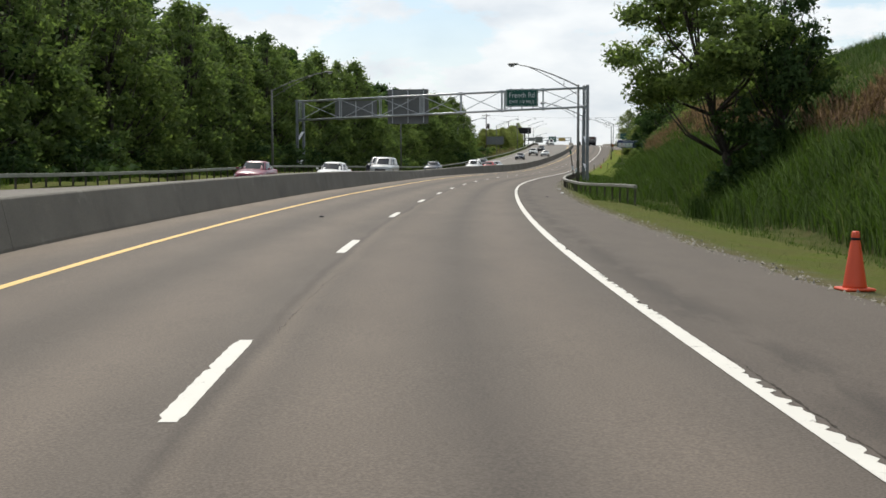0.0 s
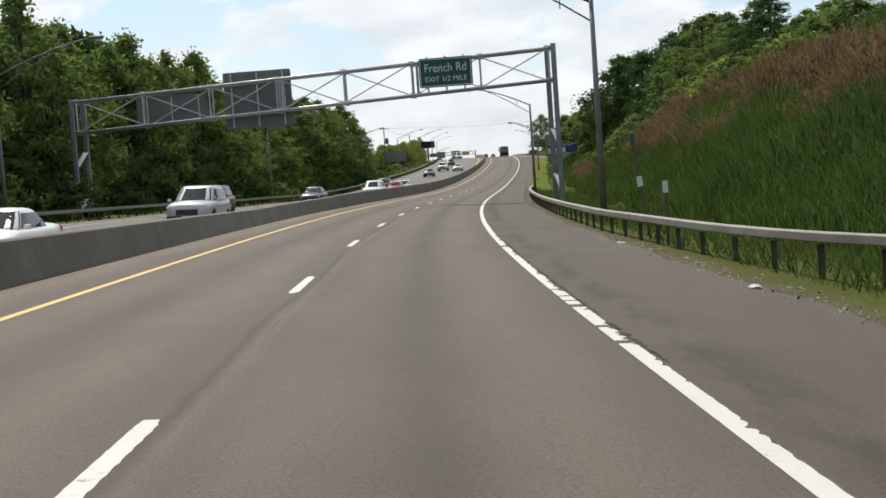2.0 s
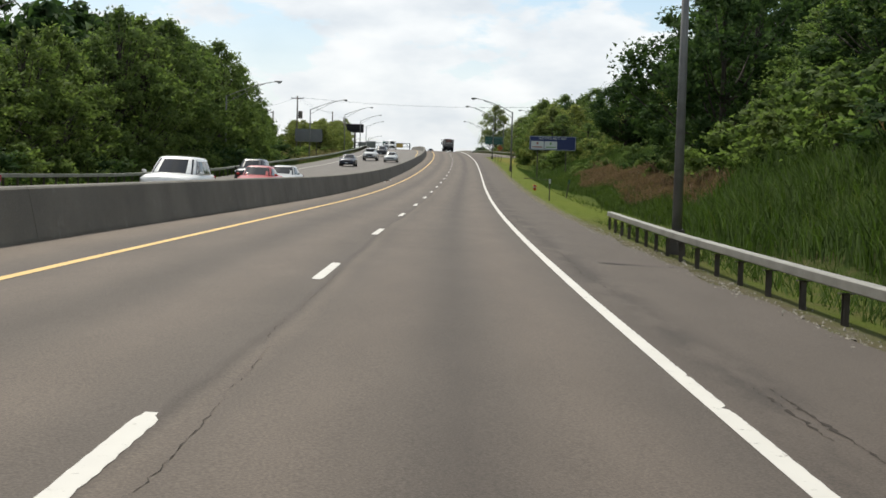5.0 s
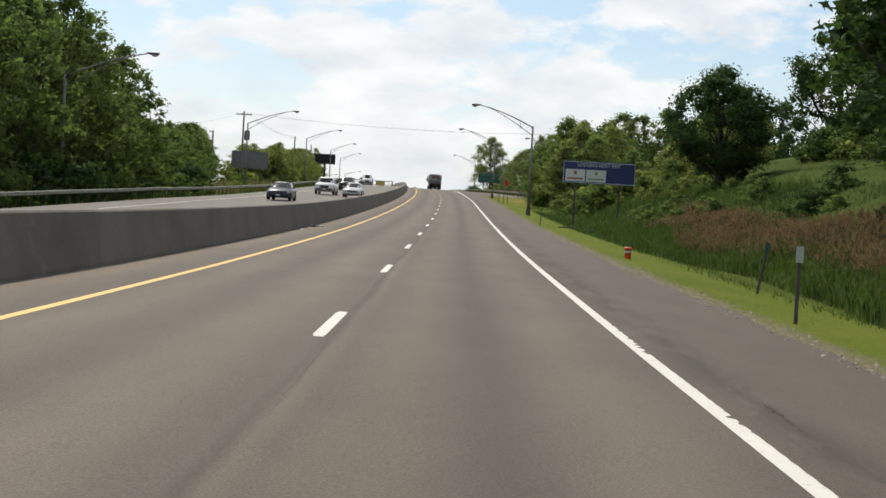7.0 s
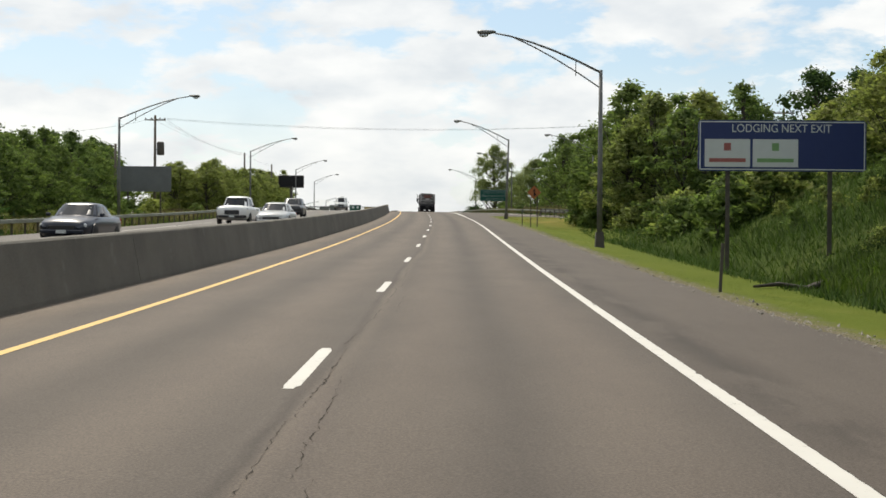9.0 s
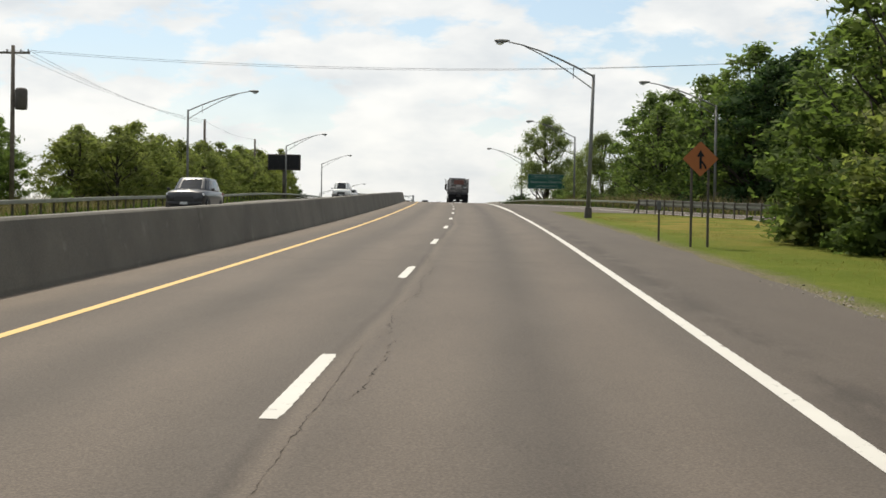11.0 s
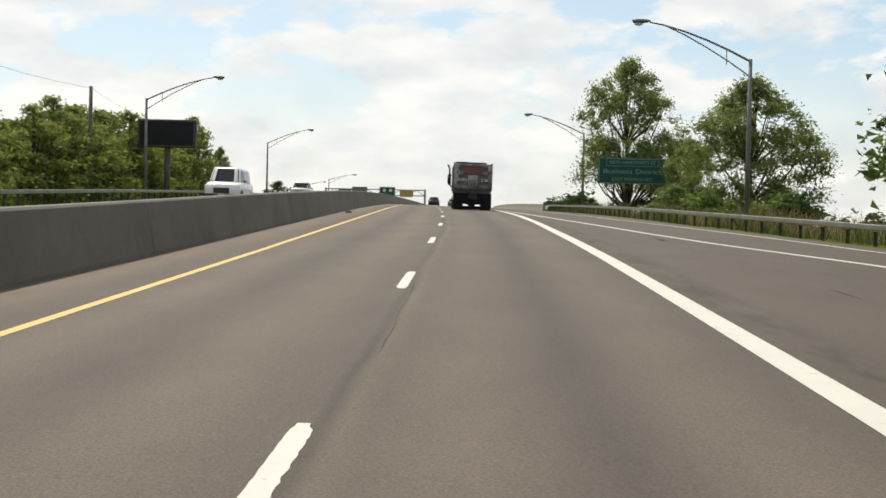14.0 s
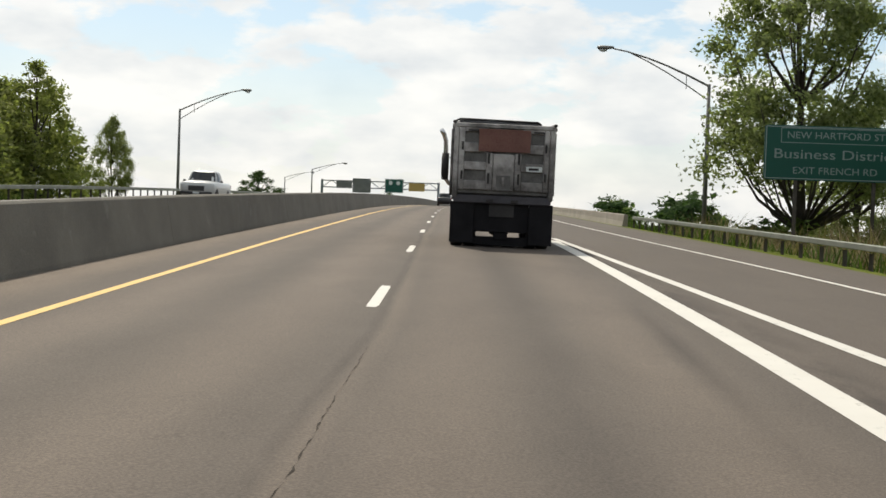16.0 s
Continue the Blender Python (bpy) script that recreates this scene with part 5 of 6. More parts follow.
for k in range(22):
    s = 362 + rnd.uniform(0, 46)
    plant(bush[2], s, ramp_d(s) + 4.0 + rnd.uniform(0, 4), rnd.uniform(0.55, 0.95), 0.1, 1.3)
plant(thin[0], 461.0, 16.1, 1.15, 0.0, 0.9)
plant(thin[1], 438.5, 20.4, 0.98, 0.0, 1.0)
plant(thin[0], 450.0, 18.9, 0.66, 0.0, 0.8)
plant(thin[0], 470.0, 21.5, 0.7, 0.0)
for k in range(30):
    s = 410 + rnd.uniform(0, 60)
    plant(bush[rnd.choice((0, 2, 2))], s, ramp_d(s) + 3.6 + rnd.uniform(0, 6), rnd.uniform(0.6, 1.1), 0.0, 1.3)
for s, d, q in ((469, 12.9, 0.9), (471.5, 13.6, 1.15), (474, 14.6, 1.05), (476, 13.2, 0.9), (540, 17, 1.6), (548, 19, 1.7), (556, 20, 1.6), (564, 21, 1.7), (573, 23, 1.8), (582, 22, 1.6)):
    plant(bush[rnd.choice((0, 0, 2))], s, d, q, 0.0, 1.3)
for s, d, h in ((290, 23.4, 5.8), (296, 25.0, 7.6), (303, 26.5, 8.6), (309, 28.5, 9.4), (300, 23.0, 7.0)):
    plant_tall(light, s, d, h, 0.2, 1.2)
for ob in scene.collection.objects:
    for key in ("used", "tall"):
        if key in ob:
            del ob[key]


def blades(name, seed, count, s0, s1, d_of, height, width, mat, label, category, lean=0.3, plume=0.0, whole=True):
    """Many upright blades: each a bent strip of two pieces; d_of(rng, s) gives the distance from the road."""
    rng = np.random.default_rng(seed)
    s = rng.uniform(s0, s1, count)
    d = d_of(rng, s)
    keep = ~np.isnan(d)
    s, d = s[keep], d[keep]
    count = len(s)
    p = many(s, d, ground_z(s, d) - 0.05)
    h = height[0] + (height[1] - height[0]) * rng.random(count)
    h = h * (0.75 + 0.5 * (0.5 + 0.5 * np.sin(s * 0.35 + np.sin(d * 0.9) * 2.0)))
    a = rng.random(count) * 2 * np.pi
    ln = lean * h * (0.3 + rng.random(count))
    off = np.stack([np.cos(a) * ln, np.sin(a) * ln, np.zeros(count)], -1)
    b = rng.random(count) * 2 * np.pi
    w = width * (0.7 + 0.6 * rng.random(count))
    side = np.stack([np.cos(b) * w, np.sin(b) * w, np.zeros(count)], -1)
    up = np.stack([np.zeros(count), np.zeros(count), h], -1)
    mid = p + up * 0.62 + off * 0.35
    tip = p + up * np.array([1, 1, 0.94]) + off * 1.15
    # faces turn to the road, and shade softly, half of the way upwards
    th = np.interp(s, GS, TH)
    face = np.cross(side, up)
    swap = (face[:, 0] * np.cos(th) - face[:, 1] * np.sin(th)) > 0
    side[swap] *= -1
    face[swap] *= -1
    soft = unit(0.55 * unit(face) + np.array([0, 0, 0.75]) + 0.25 * rng.normal(size=(count, 3)))
    if not whole:
        v = np.stack([p - side, p + side, tip], 1).reshape(-1, 3)
        return tagged(new(name, raw(name, v, np.arange(3 * count).reshape(-1, 3), mat, None, True, np.repeat(soft, 3, 0))), label, category, "", "stuff")
    v = np.stack([p - side * 0.6, p + side * 0.6, mid + side, mid - side, tip], 1).reshape(-1, 3)
    k = np.arange(count)[:, None] * 5
    f = np.concatenate([k + np.array([[0, 1, 2]]), k + np.array([[0, 2, 3]]), k + np.array([[3, 2, 4]])], 0)
    o = tagged(new(name, raw(name, v, f, mat, None, True, np.repeat(soft, 5, 0))), label, category, "", "stuff")
    if plume:
        # feathery heads: each a few narrow tufts round the tip of its stalk
        n = 5
        q = np.repeat(tip, n, 0)
        m = len(q)
        way = unit(np.repeat(off * 0.8 + up * 0.6, n, 0) + 0.22 * rng.normal(size=(m, 3)))
        root = q - way * (0.22 * plume * rng.random((m, 1)))
        across = unit(np.cross(way, rng.normal(size=(m, 3)))) * (0.014 + 0.02 * rng.random((m, 1))) * plume
        end = root + way * (0.25 + 0.3 * rng.random((m, 1))) * plume
        hv = np.stack([root - across, root + across, end], 1).reshape(-1, 3)
        hn = unit(np.repeat(np.repeat(soft, n, 0), 3, 0) + 0.3 * rng.normal(size=(3 * m, 3)))
        tagged(new("reed_plumes", raw("reed_plumes", hv, np.arange(3 * m).reshape(-1, 3), M_HEAD, None, True, hn)), "tan feathery plumes on last year's dry reeds", "reeds", "", "stuff")
    return o


def band(lo, hi, wave=0.4):
    return lambda rng, s: lo + np.sin(s * 0.21) * wave + (hi - lo) * rng.random(len(s))


blades("reeds", 1, 62000, 24, 182, band(11.3, 15.8), (0.5, 1.4), 0.019, M_REED, "tall bright-green reeds in the roadside ditch", "reeds", 0.45)
blades("reeds", 2, 19000, 182, 264, band(11.0, 13.2), (0.3, 0.65), 0.017, M_REED, "bright-green reeds below the grassy bank", "reeds", 0.4)
blades("long_grass", 5, 64000, 24, 198, band(14, 27, 0.0), (0.25, 0.7), 0.026, M_HILL, "long green grass on the hillside", "grass", 0.6, whole=False)


def patch(lo, hi, seed):
    """Random distances between two edges, thinned out into uneven drifts."""
    def f(rng, s):
        d = lo + (hi - lo) * rng.random(len(s))
        v = np.sin(s * 0.13 + seed) + np.sin(s * 0.31 + d * 0.6) + np.sin(d * 1.1 - s * 0.07 + seed)
        return np.where(v > rng.normal(np.interp(s, [60, 84, 96, 104, 112, 122, 146, 160, 172], [0.6, 0.4, 0.9, 1.5, 0.6, -0.1, 0.0, 0.9, 1.6]), 0.6, len(s)), d, np.nan)
    return f


blades("dry_reeds", 17, 7000, 70, 106, patch(15.4, 18.2, 1.0), (0.6, 1.3), 0.022, M_PLUME, "scattered reddish-brown reed plumes on the bank", "reeds", 0.35, 0.75)
blades("reeds", 18, 9000, 104, 192, band(15.2, 20.0), (0.7, 1.5), 0.019, M_REED, "green reeds among last year's dry stalks", "reeds", 0.4)
blades("dry_reeds", 3, 26000, 104, 172, patch(14.8, 19.8, 1.0), (0.6, 1.7), 0.024, M_PLUME, "last year's reddish-brown reed plumes on the bank", "reeds", 0.35, 0.75)
blades("dry_reeds", 10, 11000, 24, 54, patch(15.4, 21.5, 2.0), (0.7, 1.45), 0.022, M_PLUME, "last year's reddish-brown reed plumes on the bank", "reeds", 0.35, 0.75)
blades("dry_reeds", 4, 9500, 182, 252, band(12.4, 15.2, 0.5), (0.3, 0.7), 0.014, M_PLUME, "reddish-brown dry reeds below the grassy bank", "reeds", 0.35, 0.45)
blades("reeds", 25, 8000, 182, 252, band(12.4, 15.6, 0.5), (0.25, 0.6), 0.016, M_REED, "green reeds among dry stalks below the grassy bank", "reeds", 0.4, whole=False)
blades("verge_grass", 8, 14000, 0, 470, lambda rng, s: -19.2 - 4.5 * rng.random(len(s)), (0.2, 0.7), 0.03, M_REED, "rough grass behind the guardrail", "grass", 0.4, whole=False)
blades("dry_weeds", 24, 9000, 296, 378, lambda rng, s: -21.5 - 8.5 * rng.random(len(s)), (0.4, 1.2), 0.03, M_STRAW, "brown weeds below the edge of the wood", "weeds", 0.6, whole=False)
blades("verge_grass", 9, 10000, 360, 520, lambda rng, s: np.interp(s, RAMP_S, RAMP_R) + 0.9 + 4.0 * rng.random(len(s)), (0.2, 0.8), 0.03, M_REED, "rough grass behind the slip road's guardrail", "grass", 0.4, whole=False)
blades("verge_grass", 6, 12000, 8, 300, lambda rng, s: 8.6 + 2.9 * rng.random(len(s)), (0.08, 0.3), 0.014, M_REED, "uneven grass between the verge and the reeds", "grass", 0.5, whole=False)
blades("hill_grass", 13, 30000, 196, 302, band(13.4, 27, 0.0), (0.07, 0.22), 0.012, M_HILL, "uneven green grass on the hillside", "grass", 0.5, whole=False)
blades("verge_grass", 7, 16000, 14, 300, lambda rng, s: 6.25 + 2.6 * rng.random(len(s)) ** 1.4, (0.03, 0.1), 0.006, M_REED, "short grass along the gravel edge", "grass", 0.6, whole=False)
blades("dry_grass", 23, 22000, 298, 357, lambda rng, s: 7.4 + (np.interp(s, ISLE_S, ISLE_R) - 7.6) * rng.random(len(s)) ** 1.3, (0.03, 0.1), 0.014, M_OCHRE, "dry ochre grass between the highway and the slip road", "grass", 0.6, whole=False)
blades("verge_grass", 11, 14000, 296, 357, lambda rng, s: 6.25 + (np.interp(s, ISLE_S, ISLE_R) - 6.4) * rng.random(len(s)) ** 2.2, (0.03, 0.08), 0.009, M_REED, "uneven mown grass between the highway and the slip road", "grass", 0.6, whole=False)
blades("weeds", 14, 16000, 58, 172, lambda rng, s: 7.0 + 4.6 * rng.random(len(s)), (0.12, 0.5), 0.016, M_REED, "tangled weeds between the guardrail and the reeds", "grass", 0.6, whole=False)
blades("dry_weeds", 16, 24000, 362, 470, lambda rng, s: np.interp(s, RAMP_S, RAMP_R) + 1.8 + 5.0 * rng.random(len(s)), (0.5, 1.5), 0.03, M_STRAW, "brown dry weeds and brambles behind the slip road's guardrail", "weeds", 0.6, whole=False)
blades("hill_grass", 21, 30000, 226, 304, lambda rng, s: 8.9 + 10.5 * rng.random(len(s)), (0.12, 0.38), 0.02, M_HILL, "tufted grass at the foot of the bank", "grass", 0.6, whole=False)
blades("hill_grass", 22, 9000, 240, 304, lambda rng, s: 11 + 9 * rng.random(len(s)), (0.3, 0.7), 0.03, M_REED, "tall weeds on the bank", "grass", 0.6, whole=False)
blades("weeds", 15, 14000, 236, 280, lambda rng, s: 12.4 + 6.5 * rng.random(len(s)), (0.15, 0.5), 0.018, M_HILL, "long weeds on the grassy bank", "grass", 0.5, whole=False)


def crumbs(name, seed, count, s0, s1, lo, hi, size, mat, label):
    """Loose stones: small uneven four-sided lumps."""
    rng = np.random.default_rng(seed)
    s, d = rng.uniform(s0, s1, count), lo + (hi - lo) * rng.beta(2, 3, count)
    p = many(s, d, np.maximum(ground_z(s, d), np.where(d < 6.05, 0.0, -1.0)) - 0.002)
    r = size * (0.4 + 1.2 * rng.random(count) ** 2)[:, None, None]
    ring = np.array([[1, 0, 0], [-0.5, 0.87, 0], [-0.5, -0.87, 0], [0.1, 0.1, 0.9]])
    v = p[:, None, :] + (ring + 0.35 * rng.normal(size=(count, 4, 3))) * r
    k = np.arange(count)[:, None] * 4
    f = np.concatenate([k + np.array([q]) for q in ((0, 1, 3), (1, 2, 3), (2, 0, 3))], 0)
    return tagged(new(name, raw(name, v.reshape(-1, 3), f, mat)), label, "gravel", "", "stuff")


crumbs("gravel", 61, 9000, 6, 300, 5.75, 6.75, 0.022, mottled("gravel_stone", (0.06, 0.055, 0.045), (0.24, 0.22, 0.18), 9.0), "loose gravel and crumbled asphalt along the shoulder's edge")


# ---- vehicles ----
M_TYRE = mottled("tyre_rubber", (0.012, 0.012, 0.012), (0.03, 0.028, 0.026), 4.0, 0.85)
M_RIM = plain("wheel_metal", (0.4, 0.4, 0.4), 0.35, 0.8)
M_GLASS = plain("dark_glass", (0.01, 0.012, 0.014), 0.05, 0.0, 0.4)
M_LIGHT = plain("headlight_glass", (0.7, 0.72, 0.74), 0.08, 0.2, 0.8)
M_REDLIGHT = plain("tail_light_glass", (0.35, 0.01, 0.01), 0.2)
M_TRIM = plain("dark_trim", (0.02, 0.02, 0.022), 0.5)
M_CHROME = plain("chrome", (0.6, 0.6, 0.6), 0.15, 1.0)
PAINTS = {n: plain("car_paint_" + n, c, 0.32, 0.0, 0.4, 0.3) for n, c in (
    ("maroon", (0.16, 0.012, 0.035)), ("white", (0.72, 0.72, 0.7)), ("silver", (0.42, 0.43, 0.43)), ("grey", (0.13, 0.135, 0.14)),
    ("blue", (0.009, 0.013, 0.026)), ("black", (0.018, 0.019, 0.022)), ("red", (0.4, 0.02, 0.015)))}
# body, front to rear: y, half width, low, high, crown of the top; cabin: windscreen foot, roof front, roof rear, rear foot, belt, roof, half widths at belt and roof
CARS = {
    "sedan": ([(2.36, 0.5, 0.42, 0.6, 0.02), (2.3, 0.68, 0.32, 0.67, 0.03), (2.16, 0.8, 0.25, 0.73, 0.05), (1.75, 0.87, 0.21, 0.81, 0.06), (1.0, 0.9, 0.2, 0.93, 0.05), (0.2, 0.91, 0.2, 0.95, 0.03), (-1.0, 0.91, 0.2, 0.97, 0.03), (-1.7, 0.89, 0.21, 0.99, 0.05), (-2.15, 0.84, 0.26, 1.0, 0.04), (-2.33, 0.7, 0.36, 0.9, 0.02)], (1.15, 0.3, -0.85, -1.75, 0.94, 1.45, 0.8, 0.6)),
    "suv": ([(2.34, 0.58, 0.5, 0.78, 0.02), (2.26, 0.76, 0.38, 0.92, 0.03), (2.1, 0.86, 0.32, 0.98, 0.05), (1.6, 0.91, 0.28, 1.04, 0.06), (0.95, 0.93, 0.27, 1.09, 0.04), (0.0, 0.94, 0.27, 1.1, 0.02), (-1.4, 0.94, 0.27, 1.12, 0.02), (-2.1, 0.9, 0.3, 1.12, 0.02), (-2.3, 0.82, 0.38, 1.06, 0.02)], (1.3, 0.35, -1.7, -2.2, 1.07, 1.72, 0.88, 0.7)),
    "van": ([(2.64, 0.66, 0.5, 0.86, 0.02), (2.56, 0.84, 0.38, 1.0, 0.03), (2.4, 0.94, 0.32, 1.07, 0.05), (1.95, 0.98, 0.3, 1.14, 0.05), (1.4, 1.0, 0.28, 1.22, 0.03), (0.0, 1.0, 0.28, 1.24, 0.02), (-2.3, 1.0, 0.28, 1.25, 0.02), (-2.62, 0.96, 0.32, 1.2, 0.02), (-2.72, 0.88, 0.42, 1.1, 0.02)], (1.85, 1.1, -2.5, -2.66, 1.2, 2.06, 0.95, 0.8)),
    "pickup": ([(2.66, 0.66, 0.58, 0.9, 0.02), (2.58, 0.84, 0.44, 1.04, 0.03), (2.4, 0.93, 0.38, 1.1, 0.05), (1.8, 0.97, 0.34, 1.15, 0.06), (1.1, 0.98, 0.32, 1.17, 0.04), (0.0, 0.98, 0.32, 1.17, 0.01), (-2.4, 0.98, 0.34, 1.17, 0.0), (-2.64, 0.95, 0.4, 1.14, 0.0), (-2.7, 0.88, 0.5, 1.05, 0.0)], (1.25, 0.65, -0.5, -0.85, 1.13, 1.8, 0.89, 0.7)),
}


def wheel(parent, x, y, r, w, rim=M_RIM):
    turn = Matrix.Translation((x, y, r)) @ Matrix.Rotation(radians(90), 4, "Y")
    o = part("wheel", Shape().lathe([(r * 0.6, -w * 0.42), (r * 0.64, -w * 0.46)], 18), M_TRIM, parent, m=turn)
    part("tyre", Shape().lathe([(r * 0.62, -w / 2), (r * 0.93, -w / 2), (r, -w * 0.36), (r, w * 0.36), (r * 0.93, w / 2), (r * 0.62, w / 2)], 22), M_TYRE, o, smooth=True)
    side = 1 if x > 0 else -1
    part("rim", Shape().lathe([(r * 0.6, -w * 0.4), (r * 0.6, w * 0.4), (r * 0.5, w * 0.44), (r * 0.2, w * 0.3), (r * 0.14, w * 0.4)] if side > 0 else [(r * 0.14, -w * 0.4), (r * 0.2, -w * 0.3), (r * 0.5, -w * 0.44), (r * 0.6, -w * 0.4), (r * 0.6, w * 0.4)], 18), rim, o)


def car(s, d, kind, colour, label, oncoming=True):
    z = float(opp_z(s, d)) if d < -5 else 0.0
    tilt = math.atan(float(np.interp(s, GS, RE)))
    c = thing("car" if kind != "van" else "van", stand(s, d, z, 180 if oncoming else 0) @ Matrix.Rotation(-tilt if oncoming else tilt, 4, "Y"), label, kind if kind != "sedan" else "car", "vehicles")
    rings, cab = CARS[kind]
    pm = PAINTS[colour]
    body = Shape().loft([[Vector((x, y, zz)) for x, zz in ((-w + 0.02, lo + 0.14), (-w + 0.07, lo + 0.02), (-w + 0.18, lo), (w - 0.18, lo), (w - 0.07, lo + 0.02), (w - 0.02, lo + 0.14), (w, lo + (hi - lo) * 0.42), (w + 0.012, lo + (hi - lo) * 0.66), (w - 0.015, hi - 0.1), (w - 0.07, hi - 0.03), (w - 0.18, hi), (w * 0.4, hi + up), (-w * 0.4, hi + up), (-w + 0.18, hi), (-w + 0.07, hi - 0.03), (-w + 0.015, hi - 0.1), (-w - 0.012, lo + (hi - lo) * 0.66), (-w, lo + (hi - lo) * 0.42))] for y, w, lo, hi, up in rings])
    part("body", body, pm, c, smooth=True)
    f0, f1, b1, b0, belt, roof, wb, wt = cab
    N = 5.0

    def hull(v):
        """Front, rear and half width of the cabin at a height v from belt to roof."""
        return f0 + (f1 - f0) * v, b0 + (b1 - b0) * v, wb + (wt - wb) * v ** 1.4, belt - 0.06 + (roof - belt + 0.02) * v

    def pane(name, spots, rows, side):
        """A window on the cabin's skin; spots run along it, rows up it, as shares."""
        o = Shape()
        grid = []
        for v in rows:
            fy, ry, w, zz = hull(v)
            mid, half = (fy + ry) / 2, (fy - ry) / 2
            for q in spots:
                if side == "front" or side == "rear":
                    k = 1 if side == "front" else -1
                    x, y = q * w, mid + k * half * (1 - abs(q) ** N) ** (1 / N)
                    grid.append(Vector((x, y + k * 0.008, zz + 0.004)))
                else:
                    x = side * w * (1 - abs(q) ** N) ** (1 / N)
                    grid.append(Vector((x + side * 0.008, mid + half * q, zz + 0.002)))
        n, m = len(spots), len(rows)
        back = Vector((0, -0.012 if side == "front" else 0.012 if side == "rear" else 0, 0)) if isinstance(side, str) else Vector((-0.012 * side, 0, 0))
        faces = [(i * n + k, i * n + k + 1, (i + 1) * n + k + 1, (i + 1) * n + k) for i in range(m - 1) for k in range(n - 1)]
        o.add(grid + [g + back for g in grid], faces + [tuple(i + n * m for i in reversed(q)) for q in faces])
        return part(name, o, M_GLASS, c, smooth=True)

    skin = []
    for v in (0.0, 0.25, 0.5, 0.75, 0.93, 1.0):
        fy, ry, w, zz = hull(v)
        pull = 0.0 if v < 1 else 0.05
        skin.append([Vector(((w - pull) * math.copysign(abs(math.cos(a)) ** (2 / N), math.cos(a)), (fy + ry) / 2 + ((fy - ry) / 2 - pull) * math.copysign(abs(math.sin(a)) ** (2 / N), math.sin(a)), zz)) for a in (2 * math.pi * (k + 0.5) / 32 for k in range(32))])
    for k, (q, h) in enumerate(((0.8, 0.025), (0.4, 0.04))):
        skin.append([Vector((p.x * q, (f1 + b1) / 2 + (p.y - (f1 + b1) / 2) * q, skin[5][0].z + h)) for p in skin[5]])
    part("cabin", Shape().loft(skin), pm, c, smooth=True)
    heights = (0.08, 0.35, 0.6, 0.9)
    pane("windscreen", (-0.94, -0.8, -0.5, 0, 0.5, 0.8, 0.94), heights, "front")
    pane("rear_window", (-0.85, -0.6, 0, 0.6, 0.85), (0.3, 0.6, 0.84), "rear")
    for k in (-1, 1):
        for a, b in ((0.06, 0.74), (-0.72, 0.0)) if kind == "sedan" or kind == "pickup" else ((0.26, 0.82), (-0.3, 0.2), (-0.86, -0.36)):
            pane("side_window", (a, (a * 2 + b) / 3, (a + 2 * b) / 3, b), (0.16, 0.5, 0.82), k)
    y0, w0, l0, h0, _ = rings[2]
    for x in (-1, 1):
        part("headlight", Shape().box(x * (w0 - 0.16) - 0.17, x * (w0 - 0.16) + 0.17, y0 - 0.06, y0 + 0.06, h0 - 0.21, h0 - 0.06, bevel=0.04), M_LIGHT, c)
        yb, w2, l2, h2, _ = rings[-2]
        part("tail_light", Shape().box(x * (w2 - 0.12) - 0.12, x * (w2 - 0.12) + 0.12, yb - 0.12, yb + 0.03, h2 - 0.28, h2 - 0.06, bevel=0.02), M_REDLIGHT, c)
        part("mirror", Shape().box(x * (wb + 0.15) - 0.08, x * (wb + 0.15) + 0.08, f0 - 0.42, f0 - 0.32, belt, belt + 0.12, bevel=0.03), M_TRIM if kind in ("van", "pickup") else pm, c)
    yf, wf, lf, hf, _ = rings[0]
    part("grille", Shape().box(-0.44, 0.44, yf - 0.04, yf + 0.012, lf + 0.04, hf - 0.01, bevel=0.01), M_TRIM, c)
    part("bumper", Shape().box(-w0 + 0.06, w0 - 0.06, yf - 0.1, yf + 0.05, l0 + 0.05, l0 + 0.2, bevel=0.04), pm if kind == "sedan" else M_TRIM, c)
    part("number_plate", Shape().box(-0.17, 0.17, yf + 0.051, yf + 0.06, l0 + 0.07, l0 + 0.19), M_LETTER, c)
    r = 0.32 if kind == "sedan" else 0.36
    for x in (-1, 1):
        for y in {"sedan": (1.42, -1.36), "suv": (1.42, -1.36), "van": (1.75, -1.65), "pickup": (1.72, -1.62)}[kind]:
            wheel(c, x * (rings[4][1] - 0.085), y, r, 0.21)
            arc = [(math.cos(a) * r * 1.16, math.sin(a) * r * 1.16) for a in (math.pi * (k - 1) / 12 for k in range(15))]
            xa, xb = x * (rings[4][1] - 0.06), x * (rings[4][1] + 0.014)
            part("wheel_arch", Shape().loft([[Vector((q, y + e, max(0.2, r + g))) for e, g in arc] for q in (xa, xb)]), M_TRIM, c)
    return c


